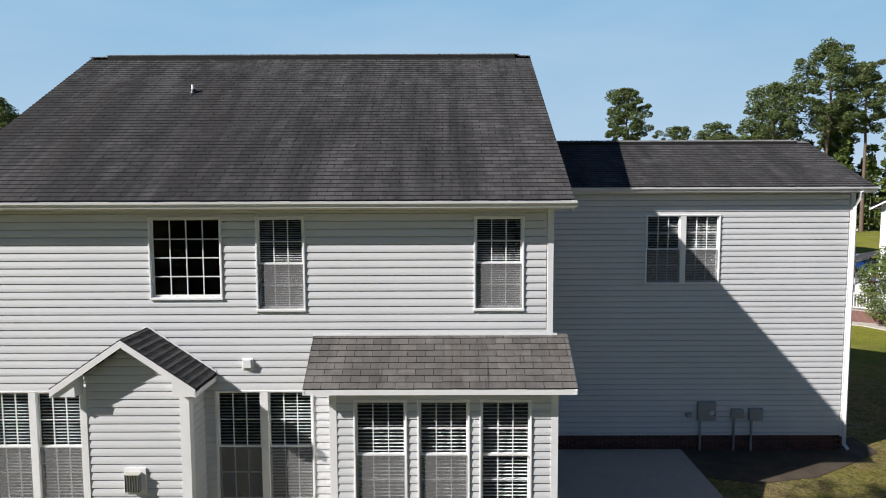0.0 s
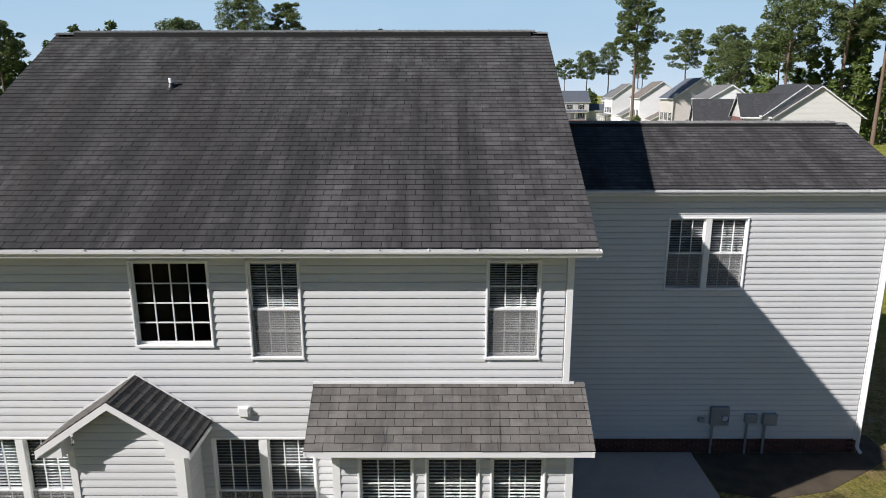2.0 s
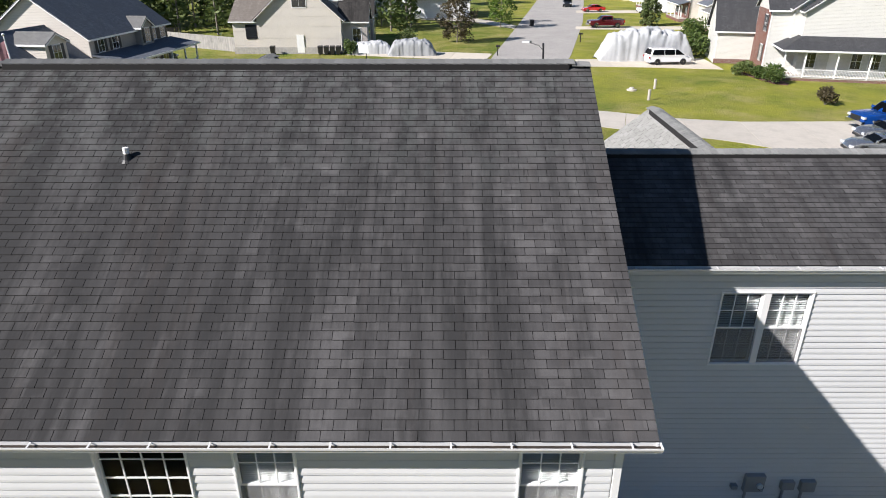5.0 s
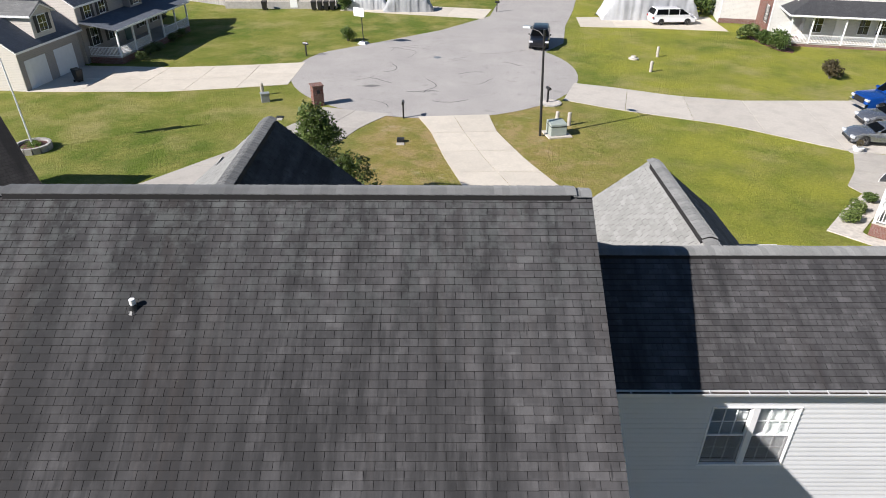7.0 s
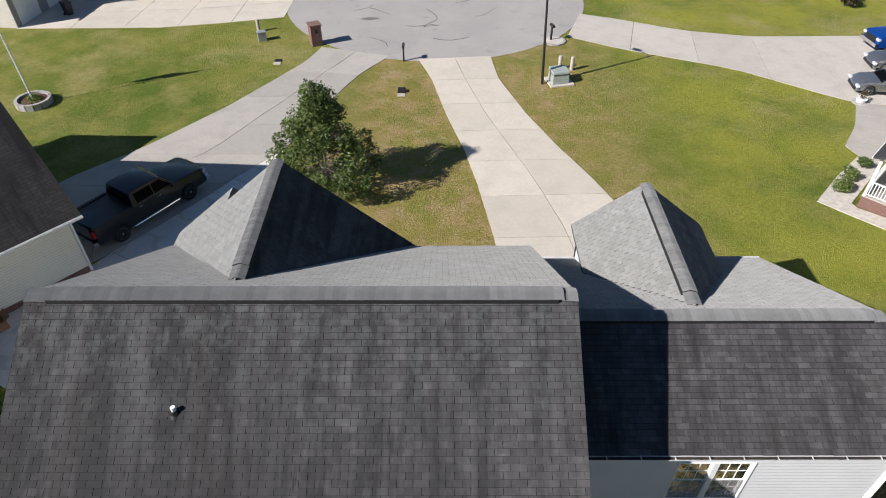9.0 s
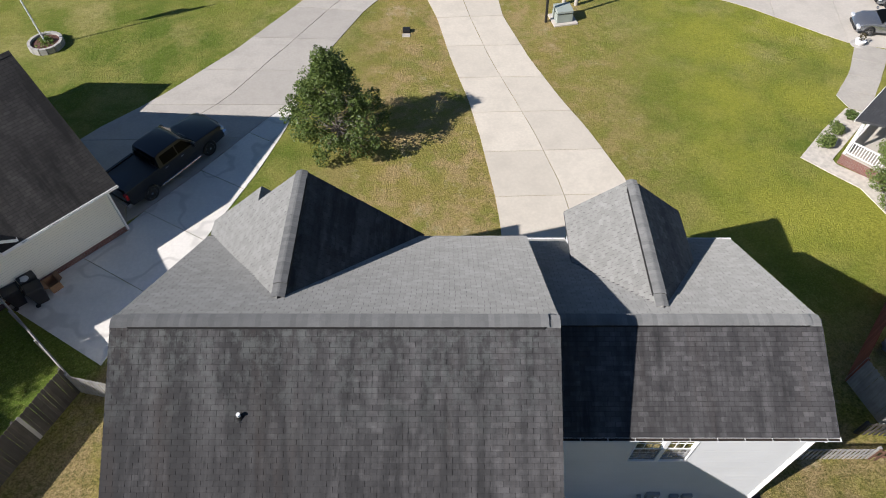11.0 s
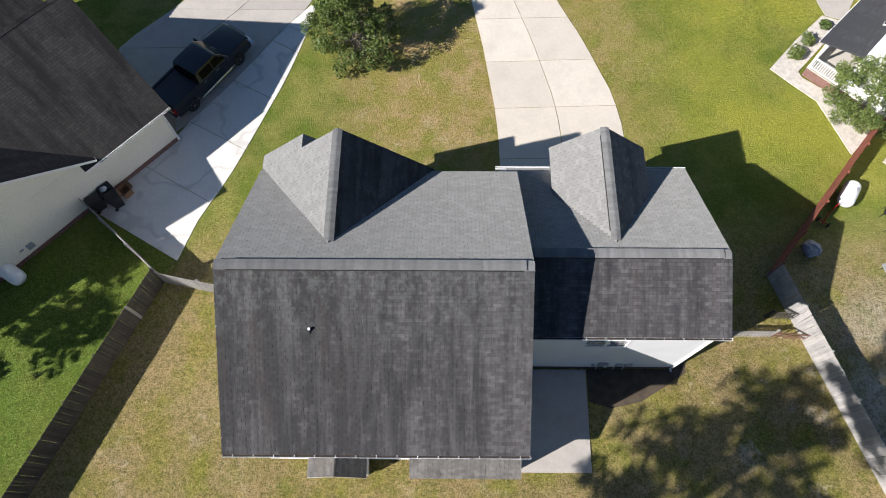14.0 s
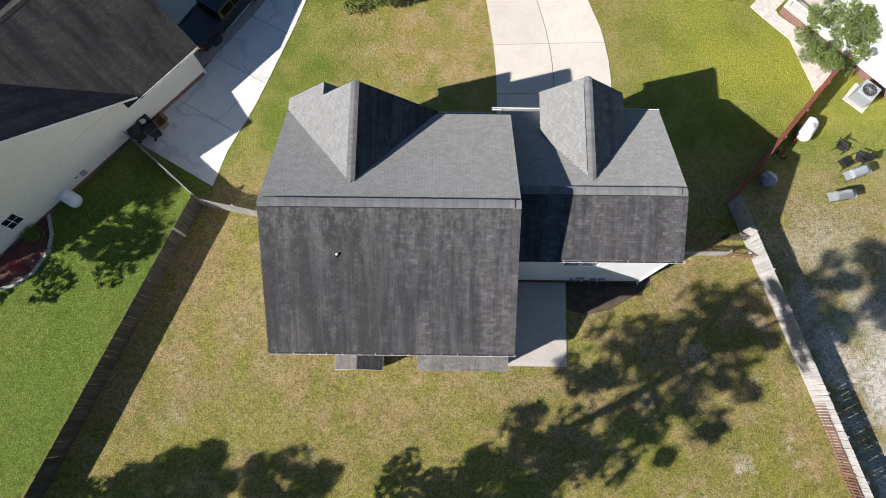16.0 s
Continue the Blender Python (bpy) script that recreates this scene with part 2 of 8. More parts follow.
def grass_mat():
    """Mown lawn: lush, yellowed, brown and bare parts, and blades as grain."""
    k = Nodes("lawn")
    lush, green, yellow = (0.122, 0.172, 0.020), (0.205, 0.228, 0.034), (0.315, 0.290, 0.076)
    khaki, tan, bare = (0.310, 0.255, 0.068), (0.450, 0.315, 0.155), (0.66, 0.55, 0.42)
    sep = k.n("ShaderNodeSeparateXYZ")
    k.link(k.where(), sep.inputs[0])
    along = k.math("ADD", k.math("DIVIDE", sep.outputs["X"], 60.0), 0.5)
    away = k.math("DIVIDE", sep.outputs["Y"], 60.0)
    a = k.mix(k.ramp(k.noise(0.085, 3, 0.5), [(0.40, 0.0), (0.58, 1.0)]), green, lush)
    a = k.mix(k.ramp(k.noise(0.42, 5, 0.62), [(0.42, 0.0), (0.66, 0.8)]), a, yellow)
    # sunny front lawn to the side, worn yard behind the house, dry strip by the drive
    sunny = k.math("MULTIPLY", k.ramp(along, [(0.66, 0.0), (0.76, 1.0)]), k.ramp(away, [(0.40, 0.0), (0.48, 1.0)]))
    a = k.mix(k.math("MULTIPLY", sunny, k.ramp(k.noise(0.16, 4, 0.6), [(0.36, 0.05), (0.60, 0.90)])), a, (0.335, 0.335, 0.040))
    a = k.mix(k.math("MULTIPLY", k.ramp(away, [(0.60, 0.0), (0.75, 1.0)]), k.ramp(k.noise(0.22, 6, 0.66), [(0.50, 0.0), (0.66, 0.6)])), a, (0.430, 0.360, 0.150))
    inside = k.ramp(k.math("SUBTRACT", along, k.math("MULTIPLY", away, 0.48)), [(0.085, 0.0), (0.10, 1.0), (1.0, 1.0)])
    rear_half = k.ramp(away, [(0.33, 1.0), (0.40, 0.0)])
    yard = k.math("MULTIPLY", inside, rear_half)
    next_door = k.math("MULTIPLY", k.math("SUBTRACT", 1.0, inside), rear_half)
    a = k.mix(k.math("MULTIPLY", next_door, k.ramp(k.noise(0.35, 5, 0.62), [(0.40, 0.95), (0.66, 0.55)])), a, (0.125, 0.205, 0.022))
    strip = k.math("MULTIPLY", k.ramp(along, [(0.36, 0.0), (0.44, 1.0), (0.60, 1.0), (0.72, 0.0)]), k.ramp(away, [(0.40, 0.0), (0.48, 1.0), (0.86, 1.0), (0.93, 0.0)]))
    dry = k.math("MAXIMUM", yard, strip)
    a = k.mix(k.math("MULTIPLY", dry, k.ramp(k.noise(0.30, 5, 0.62), [(0.36, 0.30), (0.54, 0.95)])), a, khaki)
    a = k.mix(k.math("MULTIPLY", dry, k.ramp(k.noise(0.75, 6, 0.68), [(0.44, 0.0), (0.60, 0.80)])), a, tan)
    # greener regrowth in broad patches, and trodden brown ground along the rear wall
    a = k.mix(k.math("MULTIPLY", yard, k.ramp(k.noise(0.21, 4, 0.60), [(0.46, 0.0), (0.60, 0.72)])), a, (0.275, 0.280, 0.034))
    foot = k.math("MULTIPLY", yard, k.ramp(away, [(0.10, 0.0), (0.155, 0.9), (0.19, 0.9)]))
    a = k.mix(k.math("MULTIPLY", foot, k.ramp(k.noise(0.45, 5, 0.66), [(0.42, 0.0), (0.58, 0.85)])), a, (0.40, 0.285, 0.150))
    worn = k.ramp(k.noise(0.55, 7, 0.74), [(0.57, 0.0), (0.66, 0.80)])
    corner = k.math("MULTIPLY", k.ramp(along, [(0.62, 0.0), (0.74, 1.0), (1.0, 1.0)]), k.ramp(away, [(0.27, 1.0), (0.31, 0.0)]))
    a = k.mix(k.math("MULTIPLY", worn, k.math("ADD", k.math("MULTIPLY", dry, 0.40), k.math("MULTIPLY", corner, 0.55))), a, bare)
    # the sandy yard past the side fence
    past = k.math("ADD", k.math("DIVIDE", k.math("ADD", sep.outputs["X"], k.math("MULTIPLY", sep.outputs["Y"], 0.36)), 60.0), 0.5)
    sandy = k.math("MULTIPLY", k.ramp(past, [(0.888, 0.0), (0.905, 1.0)]), k.ramp(away, [(0.19, 1.0), (0.27, 0.40), (0.36, 0.05), (0.42, 0.0)]))
    a = k.mix(k.math("MULTIPLY", sandy, k.ramp(k.noise(0.35, 7, 0.72), [(0.38, 0.0), (0.54, 0.97)])), a, (0.80, 0.74, 0.65))
    # coarse, tufted growth behind; finer mowing in front
    coarse = k.math("ADD", 0.34, k.math("MULTIPLY", rear_half, 0.36))
    fine = k.noise(4.5, 6, 0.74)
    a = k.mix(k.math("MULTIPLY", coarse, k.ramp(fine, [(0.36, 0.80), (0.54, 0.0)])), a, (0.085, 0.085, 0.016))
    a = k.mix(k.ramp(fine, [(0.56, 0.0), (0.76, 0.30)]), a, (0.42, 0.40, 0.18))
    tufts = k.noise(13.0, 5, 0.75)
    a = k.mix(k.math("MULTIPLY", coarse, k.ramp(tufts, [(0.38, 0.95), (0.51, 0.0)])), a, (0.045, 0.060, 0.008))
    a = k.mix(k.math("MULTIPLY", coarse, k.ramp(tufts, [(0.55, 0.0), (0.68, 0.80)])), a, (0.54, 0.49, 0.20))
    blades = k.noise(40.0, 4, 0.75)
    a = k.mix(k.math("MULTIPLY", coarse, k.ramp(blades, [(0.38, 0.7), (0.56, 0.0)])), a, (0.034, 0.050, 0.008))
    k.colour(a)
    k.bump(k.math("ADD", fine, k.math("ADD", tufts, k.math("MULTIPLY", blades, 0.4))), 0.9, 0.08)
    return k.done(0.95, 0.0, 0.15)


def concrete_mat(name, c, stain=0.5, trail=0.0):
    """Cast concrete, panel by panel, with broad stains and, where asked, trails of damp."""
    k = Nodes(name)
    r = k.n("ShaderNodeObjectInfo").outputs["Random"]
    a = k.mix(r, tuple(v * 0.9 for v in c), tuple(min(1, v * 1.06) for v in c))
    a = k.mix(k.ramp(k.noise(0.8, 5, 0.65), [(0.45, 0.0), (0.75, stain)]), a, tuple(v * 0.62 for v in c))
    a = k.mix(k.ramp(k.noise(7.0, 4), [(0.4, 0.22), (0.65, 0.0)]), a, tuple(v * 0.7 for v in c))
    if trail:
        a = k.mix(k.ramp(k.noise(0.30, 2, 0.5), [(0.475, 0.0), (0.492, trail), (0.508, trail), (0.525, 0.0)]), a, tuple(v * 0.62 for v in c))
    k.colour(a)
    k.bump(k.noise(90.0, 3), 0.25, 0.004)
    return k.done(0.85, 0.0, 0.3)


def asphalt_mat():
    k = Nodes("asphalt")
    c = (0.44, 0.415, 0.385)
    a = k.mix(k.ramp(k.noise(0.25, 4, 0.6), [(0.35, 0.0), (0.7, 0.7)]), c, (0.35, 0.33, 0.31))
    a = k.mix(k.ramp(k.noise(1.2, 5, 0.7), [(0.58, 0.0), (0.75, 0.6)]), a, (0.20, 0.19, 0.18))
    spot = k.n("ShaderNodeMapping")
    spot.inputs["Location"].default_value = (2.55, -68.0, 0.0)
    spot.inputs["Scale"].default_value = (0.43, 1.18, 0.0)
    k.link(k.where(), spot.inputs["Vector"])
    reach = k.n("ShaderNodeVectorMath")
    reach.operation = "LENGTH"
    k.link(spot.outputs["Vector"], reach.inputs[0])
    ragged = k.math("ADD", reach.outputs["Value"], k.math("MULTIPLY", k.noise(1.1, 5, 0.7), 1.3))
    a = k.mix(k.ramp(ragged, [(0.75, 0.85), (1.25, 0.0)]), a, (0.13, 0.125, 0.12))
    a = k.mix(k.ramp(k.noise(150.0, 2), [(0.35, 0.4), (0.6, 0.0)]), a, (0.10, 0.10, 0.10))
    k.colour(a)
    k.bump(k.noise(120.0, 3), 0.4, 0.006)
    return k.done(0.9, 0.0, 0.25)


def wood_mat(name, c, grey, per_object=True):
    """Weathered fence boards, varied board by board."""
    k = Nodes(name)
    r = k.n("ShaderNodeObjectInfo").outputs["Random"] if per_object else k.n("ShaderNodeNewGeometry").outputs["Random Per Island"]
    a = k.mix(r, c, grey)
    a = k.mix(k.ramp(k.noise(1.0, 5, 0.7, (14, 14, 1.2)), [(0.4, 0.0), (0.7, 0.6)]), a, tuple(v * 0.5 for v in c))
    a = k.mix(k.ramp(k.noise(1.3, 3), [(0.45, 0.0), (0.75, 0.45)]), a, tuple(v * 0.45 for v in grey))
    k.colour(a)
    k.bump(k.noise(1.0, 4, 0.6, (40, 40, 3)), 0.4, 0.006)
    return k.done(0.9, 0.0, 0.2)


def leaf_mat(name, c, c2, gloss=0.5, through_light=0.34):
    k = Nodes(name)
    r = k.n("ShaderNodeNewGeometry").outputs["Random Per Island"]
    a = k.mix(r, c, c2)
    a = k.mix(k.ramp(k.noise(0.6, 3), [(0.4, 0.0), (0.7, 0.5)]), a, tuple(v * 0.55 for v in c))
    k.colour(a)
    m = k.done(gloss, 0.0, 0.35)
    tr = k.n("ShaderNodeBsdfTranslucent")
    k.link(a, tr.inputs["Color"])
    sh = k.n("ShaderNodeMixShader")
    sh.inputs[0].default_value = through_light
    k.link(k.b.outputs[0], sh.inputs[1])
    k.link(tr.outputs[0], sh.inputs[2])
    k.link(sh.outputs[0], k.t.nodes["Material Output"].inputs["Surface"])
    return m


def glass_mat(name, tint=(0.85, 0.9, 0.92)):
    k = Nodes(name)
    k.colour(tint)
    k.b.inputs["Transmission Weight"].default_value = 1.0
    k.b.inputs["IOR"].default_value = 1.14
    return k.done(0.02, 0.0, 0.5)


def screen_mat():
    """Insect screen: a fine grey mesh that lets some light through."""
    k = Nodes("insect_screen")
    k.colour((0.30, 0.30, 0.30))
    m = k.done(0.7)
    tp = k.n("ShaderNodeBsdfTransparent")
    sh = k.n("ShaderNodeMixShader")
    sh.inputs[0].default_value = 0.66
    k.link(k.b.outputs[0], sh.inputs[1])
    k.link(tp.outputs[0], sh.inputs[2])
    k.link(sh.outputs[0], k.t.nodes["Material Output"].inputs["Surface"])
    return m


def paint(name, c, rough=0.22, metal=0.4, coat=0.8):
    k = Nodes(name)
    flakes = k.mix(k.math("MULTIPLY", k.noise(400.0, 1), 0.3), c, tuple(v * 0.6 for v in c))
    k.colour(k.mix(k.ramp(k.noise(1.2, 3), [(0.5, 0.0), (0.8, 0.2)]), flakes, tuple(v * 0.7 + 0.02 for v in c)))
    k.b.inputs["Coat Weight"].default_value = coat
    k.b.inputs["Coat Roughness"].default_value = 0.05
    return k.done(rough, metal)


M = {
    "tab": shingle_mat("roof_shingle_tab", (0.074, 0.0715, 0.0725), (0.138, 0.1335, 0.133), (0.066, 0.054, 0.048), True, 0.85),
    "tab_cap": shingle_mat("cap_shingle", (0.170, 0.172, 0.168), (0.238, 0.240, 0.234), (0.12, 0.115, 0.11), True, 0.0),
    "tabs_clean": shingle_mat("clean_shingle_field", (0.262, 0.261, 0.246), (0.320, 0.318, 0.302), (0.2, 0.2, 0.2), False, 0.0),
    # these two also stand in for shade on the gables' east slopes
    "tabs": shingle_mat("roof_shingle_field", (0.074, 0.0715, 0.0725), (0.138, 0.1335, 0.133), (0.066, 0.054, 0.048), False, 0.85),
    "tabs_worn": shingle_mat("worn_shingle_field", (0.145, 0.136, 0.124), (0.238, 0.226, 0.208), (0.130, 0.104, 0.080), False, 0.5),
    "deck": plain("roof_felt", (0.035, 0.034, 0.034), 0.9, grain=30),
    "siding": plain("grey_vinyl_siding", (0.668, 0.675, 0.675), 0.45, vary=0.06, scale=0.8, grain=25, relief=0.04),
    "trim": plain("white_trim", (0.86, 0.86, 0.85), 0.4, vary=0.07, scale=2.0, relief=0.03),
    "gutter": plain("white_aluminium_gutter", (0.76, 0.76, 0.75), 0.35, vary=0.14, scale=1.2, relief=0.03),
    "galv": plain("dull_metal", (0.42, 0.43, 0.43), 0.45, 0.7),
    "glass": glass_mat("window_glass"),
    "blind": plain("white_blind", (0.74, 0.73, 0.71), 0.55, vary=0.08, relief=0.0),
    "screen": screen_mat(),
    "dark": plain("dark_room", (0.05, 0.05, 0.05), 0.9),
    "brick": brick_mat("red_brick", (0.22, 0.085, 0.06), (0.15, 0.06, 0.045), (0.30, 0.27, 0.25)),
    "lawn": grass_mat(),
    "concrete": concrete_mat("pale_concrete", (0.60, 0.545, 0.455), 0.40),
    "concrete_grey": concrete_mat("grey_concrete", (0.52, 0.48, 0.42), 0.45),
    "concrete_white": concrete_mat("new_white_concrete", (0.70, 0.67, 0.615), 0.25, 0.5),
    "concrete_old": concrete_mat("old_stained_concrete", (0.43, 0.40, 0.355), 0.45),
    "shingle_edge": plain("cut_shingle_edge", (0.014, 0.013, 0.013), 0.95, grain=30),
    "asphalt": asphalt_mat(),
    "tar": plain("tar_seal", (0.04, 0.04, 0.04), 0.7),
    "box_grey": plain("grey_painted_steel", (0.33, 0.35, 0.36), 0.45, 0.2),
    "litter": plain("leaf_litter", (0.040, 0.030, 0.022), 0.95, vary=0.6, scale=9, grain=70, relief=0.5),
    "copper": plain("vent_grille", (0.50, 0.50, 0.42), 0.6),
    "black": plain("black_plastic", (0.015, 0.015, 0.016), 0.45),
    "black_paint": plain("black_painted_steel", (0.02, 0.02, 0.022), 0.4),
    "bark": plain("pine_bark", (0.20, 0.145, 0.105), 0.95, vary=0.45, scale=6, grain=30, relief=0.6),
    "bark_grey": plain("grey_bark", (0.25, 0.22, 0.19), 0.95, vary=0.4, scale=8, grain=40, relief=0.5),
}

# ---- mesh helpers ----


class MB:
    """Gathers vertices and faces for one mesh object."""

    def __init__(self):
        self.v, self.f, self.uv = [], [], None

    def box(self, x0, x1, y0, y1, z0, z1, m=None):
        pts = [(x, y, z) for z in (z0, z1) for x, y in ((x0, y0), (x1, y0), (x1, y1), (x0, y1))]
        return self.hull8(pts, m)

    def hull8(self, pts, m=None):
        o = len(self.v)
        if m is not None:
            pts = [tuple(m @ Vector(p)) for p in pts]
        self.v += [tuple(p) for p in pts]
        self.f += [tuple(o + i for i in q) for q in ((3, 2, 1, 0), (4, 5, 6, 7), (0, 1, 5, 4), (1, 2, 6, 5), (2, 3, 7, 6), (3, 0, 4, 7))]
        return self

    def poly(self, pts):
        o = len(self.v)
        self.v += [tuple(p) for p in pts]
        self.f.append(tuple(range(o, o + len(pts))))
        return self

    def prism(self, outline, a, b):
        """outline: points (p, q); a, b: functions that lay a point at either end."""
        o, n = len(self.v), len(outline)
        self.v += [tuple(a(*p)) for p in outline] + [tuple(b(*p)) for p in outline]
        self.f.append(tuple(o + i for i in reversed(range(n))))
        self.f.append(tuple(o + n + i for i in range(n)))
        for i in range(n):
            j = (i + 1) % n
            self.f.append((o + i, o + j, o + n + j, o + n + i))
        return self

    def tube(self, p0, p1, r0, r1=None, n=8, caps=True):
        r1 = r0 if r1 is None else r1
        p0, p1 = Vector(p0), Vector(p1)
        q = (p1 - p0).to_track_quat("Z", "Y")
        o = len(self.v)
        for p, r in ((p0, r0), (p1, r1)):
            for i in range(n):
                a = 2 * math.pi * i / n
                self.v.append(tuple(p + q @ Vector((r * math.cos(a), r * math.sin(a), 0))))
        for i in range(n):
            j = (i + 1) % n
            self.f.append((o + i, o + j, o + n + j, o + n + i))
        if caps:
            self.f.append(tuple(o + i for i in reversed(range(n))))
            self.f.append(tuple(o + n + i for i in range(n)))
        return self

    def lathe(self, profile, n=16, centre=(0, 0, 0), m=None):
        """profile: (radius, height) from the bottom up."""
        o = len(self.v)
        c = Vector(centre)
        for r, h in profile:
            for i in range(n):
                a = 2 * math.pi * i / n
                p = c + Vector((r * math.cos(a), r * math.sin(a), h))
                self.v.append(tuple(m @ p) if m is not None else tuple(p))
        for k in range(len(profile) - 1):
            for i in range(n):
                j = (i + 1) % n
                self.f.append((o + k * n + i, o + k * n + j, o + (k + 1) * n + j, o + (k + 1) * n + i))
        self.f.append(tuple(o + i for i in reversed(range(n))))
        e = o + (len(profile) - 1) * n
        self.f.append(tuple(e + i for i in range(n)))
        return self

    def mesh(self, name, mat, smooth=False):
        me = bpy.data.meshes.new(name)
        me.from_pydata(self.v, [], self.f)
        if mat is not None:
            me.materials.append(mat)
        if smooth:
            me.polygons.foreach_set("use_smooth", [True] * len(me.polygons))
        me.update()
        return me


def lay_uv(me):
    """Lays each face flat in metres: along its level direction and up its slope."""
    uv = me.uv_layers.new(name="UVMap")
    for p in me.polygons:
        nrm = p.normal
        level = Vector((0, 0, 1)).cross(nrm)
        level = level.normalized() if level.length > 1e-4 else Vector((1, 0, 0))
        up = nrm.cross(level)
        for li in p.loop_indices:
            co = me.vertices[me.loops[li].vertex_index].co
            uv.data[li].uv = (co.dot(level), co.dot(up))


def part(name, mb, mat, parent=None, label="", smooth=False, uv=False):
    me = mb.mesh(name, mat, smooth)
    if uv:
        lay_uv(me)
    ob = new(name, me)
    if parent is not None:
        ob.parent = parent
    if label:
        tagged(ob, label)
    return ob


def share(name, me, m, parent=None, label=""):
    """An object on a mesh that others share."""
    ob = new(name, me)
    ob.matrix_basis = m
    if parent is not None:
        ob.parent = parent
    if label:
        tagged(ob, label)
    return ob


def thing(name, label, category, group="", kind="", at=None):
    ob = new(name, None)
    ob.empty_display_size = 0.2
    if at is not None:
        ob.matrix_basis = at
    return tagged(ob, label, category, group, kind)


def soften(ob, width=0.01, seg=2):
    b = ob.modifiers.new("edge", "BEVEL")
    b.width, b.segments, b.limit_method = width, seg, "ANGLE"
    return ob


def ground_z(y):
    u = min(max((y - 22.0) / 28.0, 0.0), 1.0)
    return -0.12 - 0.43 * u * u * (3 - 2 * u)


# ---- ground ----
def build_ground():
    ys = [-3000, -600, -150, -40, -10, 0, 8, 14, 18, 22] + [22 + 2 * i for i in range(1, 15)] + [55, 60, 70, 90, 130, 200, 400, 900, 3500]
    xs = [-3500, -900, -300, -120, -60, -30, -15, 0, 15, 30, 60, 120, 300, 900, 3500]
    mb = MB()
    for y in ys:
        for x in xs:
            mb.v.append((x, y, ground_z(y)))
    n = len(xs)
    for j in range(len(ys) - 1):
        for i in range(n - 1):
            mb.f.append((j * n + i, j * n + i + 1, (j + 1) * n + i + 1, (j + 1) * n + i))
    tagged(part("ground", mb, M["lawn"]), "mown suburban lawn, green with yellow and worn patches", "lawn", kind="structure")


build_ground()


def slab(parent, corners, mat, name="slab", lift=0.03, gap=0.024):
    """A concrete panel on the ground, its corners drawn in by half a joint."""
    c = Vector((sum(p[0] for p in corners) / len(corners), sum(p[1] for p in corners) / len(corners), 0))
    mb = MB()
    pts = []
    for x, y in corners:
        d = Vector((x - c.x, y - c.y, 0))
        s = max(0.0, 1 - gap / max(d.length, 0.01))
        pts.append((c.x + d.x * s, c.y + d.y * s))
    o, n = 0, len(pts)
    mb.v += [(x, y, ground_z(y) + lift) for x, y in pts] + [(x, y, ground_z(y) - 0.12) for x, y in pts]
    mb.f.append(tuple(range(n)))
    for i in range(n):
        j = (i + 1) % n
        mb.f.append((j, i, n + i, n + j))
    ob = part(name, mb, mat, parent)
    return ob


def lerp_line(line, s):
    """The point at the share s (0 to 1) of a polyline's length."""
    seg = [math.dist(a, b) for a, b in zip(line, line[1:])]
    d = s * sum(seg)
    for (a, b), l in zip(zip(line, line[1:]), seg):
        if d <= l or (a, b) == (line[-2], line[-1]):
            u = d / l
            return (a[0] + (b[0] - a[0]) * u, a[1] + (b[1] - a[1]) * u)
        d -= l


def drive(name, label, left, right, rows, cols, mat, group=""):
    """A driveway of panels between two edges, each edge a line of points."""
    th = thing(name, label, "driveway", group, "structure")
    sub = 3
    for r in range(rows):
        for c in range(cols):
            pts = []
            for k in range(sub + 1):
                s = (r + k / sub) / rows
                a, b = lerp_line(left, s), lerp_line(right, s)
                pts.append((a[0] + (b[0] - a[0]) * c / cols, a[1] + (b[1] - a[1]) * c / cols))
            back = []
            for k in range(sub + 1):
                s = (r + k / sub) / rows
                a, b = lerp_line(left, s), lerp_line(right, s)
                back.append((a[0] + (b[0] - a[0]) * (c + 1) / cols, a[1] + (b[1] - a[1]) * (c + 1) / cols))
            slab(th, list(reversed(pts + back[::-1])), mat)
    return th


drive("driveway_own", "pale concrete driveway in jointed panels, widening to the garage", [(-1.9, 50.4), (-0.95, 47.4), (0.0, 42.5), (0.95, 38.6), (1.54, 35.2), (2.18, 30.4), (2.32, 28.0), (2.3, 24.0)],
      [(3.15, 50.9), (3.5, 47.4), (4.9, 42.5), (6.5, 38.2), (7.45, 36.1), (8.25, 33.8), (8.95, 31.8), (9.3, 29.6), (9.36, 28.0), (9.3, 24.0)], 8, 2, M["concrete"])
SEAM = [(-9.0, 38.5), (-10.5, 36.6), (-11.5, 35.0), (-13.3, 32.2), (-15.4, 29.4)]
drive("driveway_left", "older stained concrete driveway with a pickup on it", [(-8.9, 52.4), (-9.6, 50.2), (-13.5, 43.6), (-17.1, 38.6), (-20.3, 35.2), (-19.6, 30.5), (-16.2, 28.6)],
      [(-3.9, 50.9), (-5.7, 48.2), (-7.9, 42.8)] + SEAM, 7, 2, M["concrete_old"])
drive("driveway_strip", "newer white concrete strip along the old driveway", SEAM + [(-15.9, 28.4), (-19.6, 24.2)], [(-8.75, 38.2), (-9.12, 36.0), (-9.95, 32.8), (-11.2, 29.3), (-12.35, 26.2), (-13.6, 23.7), (-14.4, 21.2)], 5, 1, M["concrete_white"])
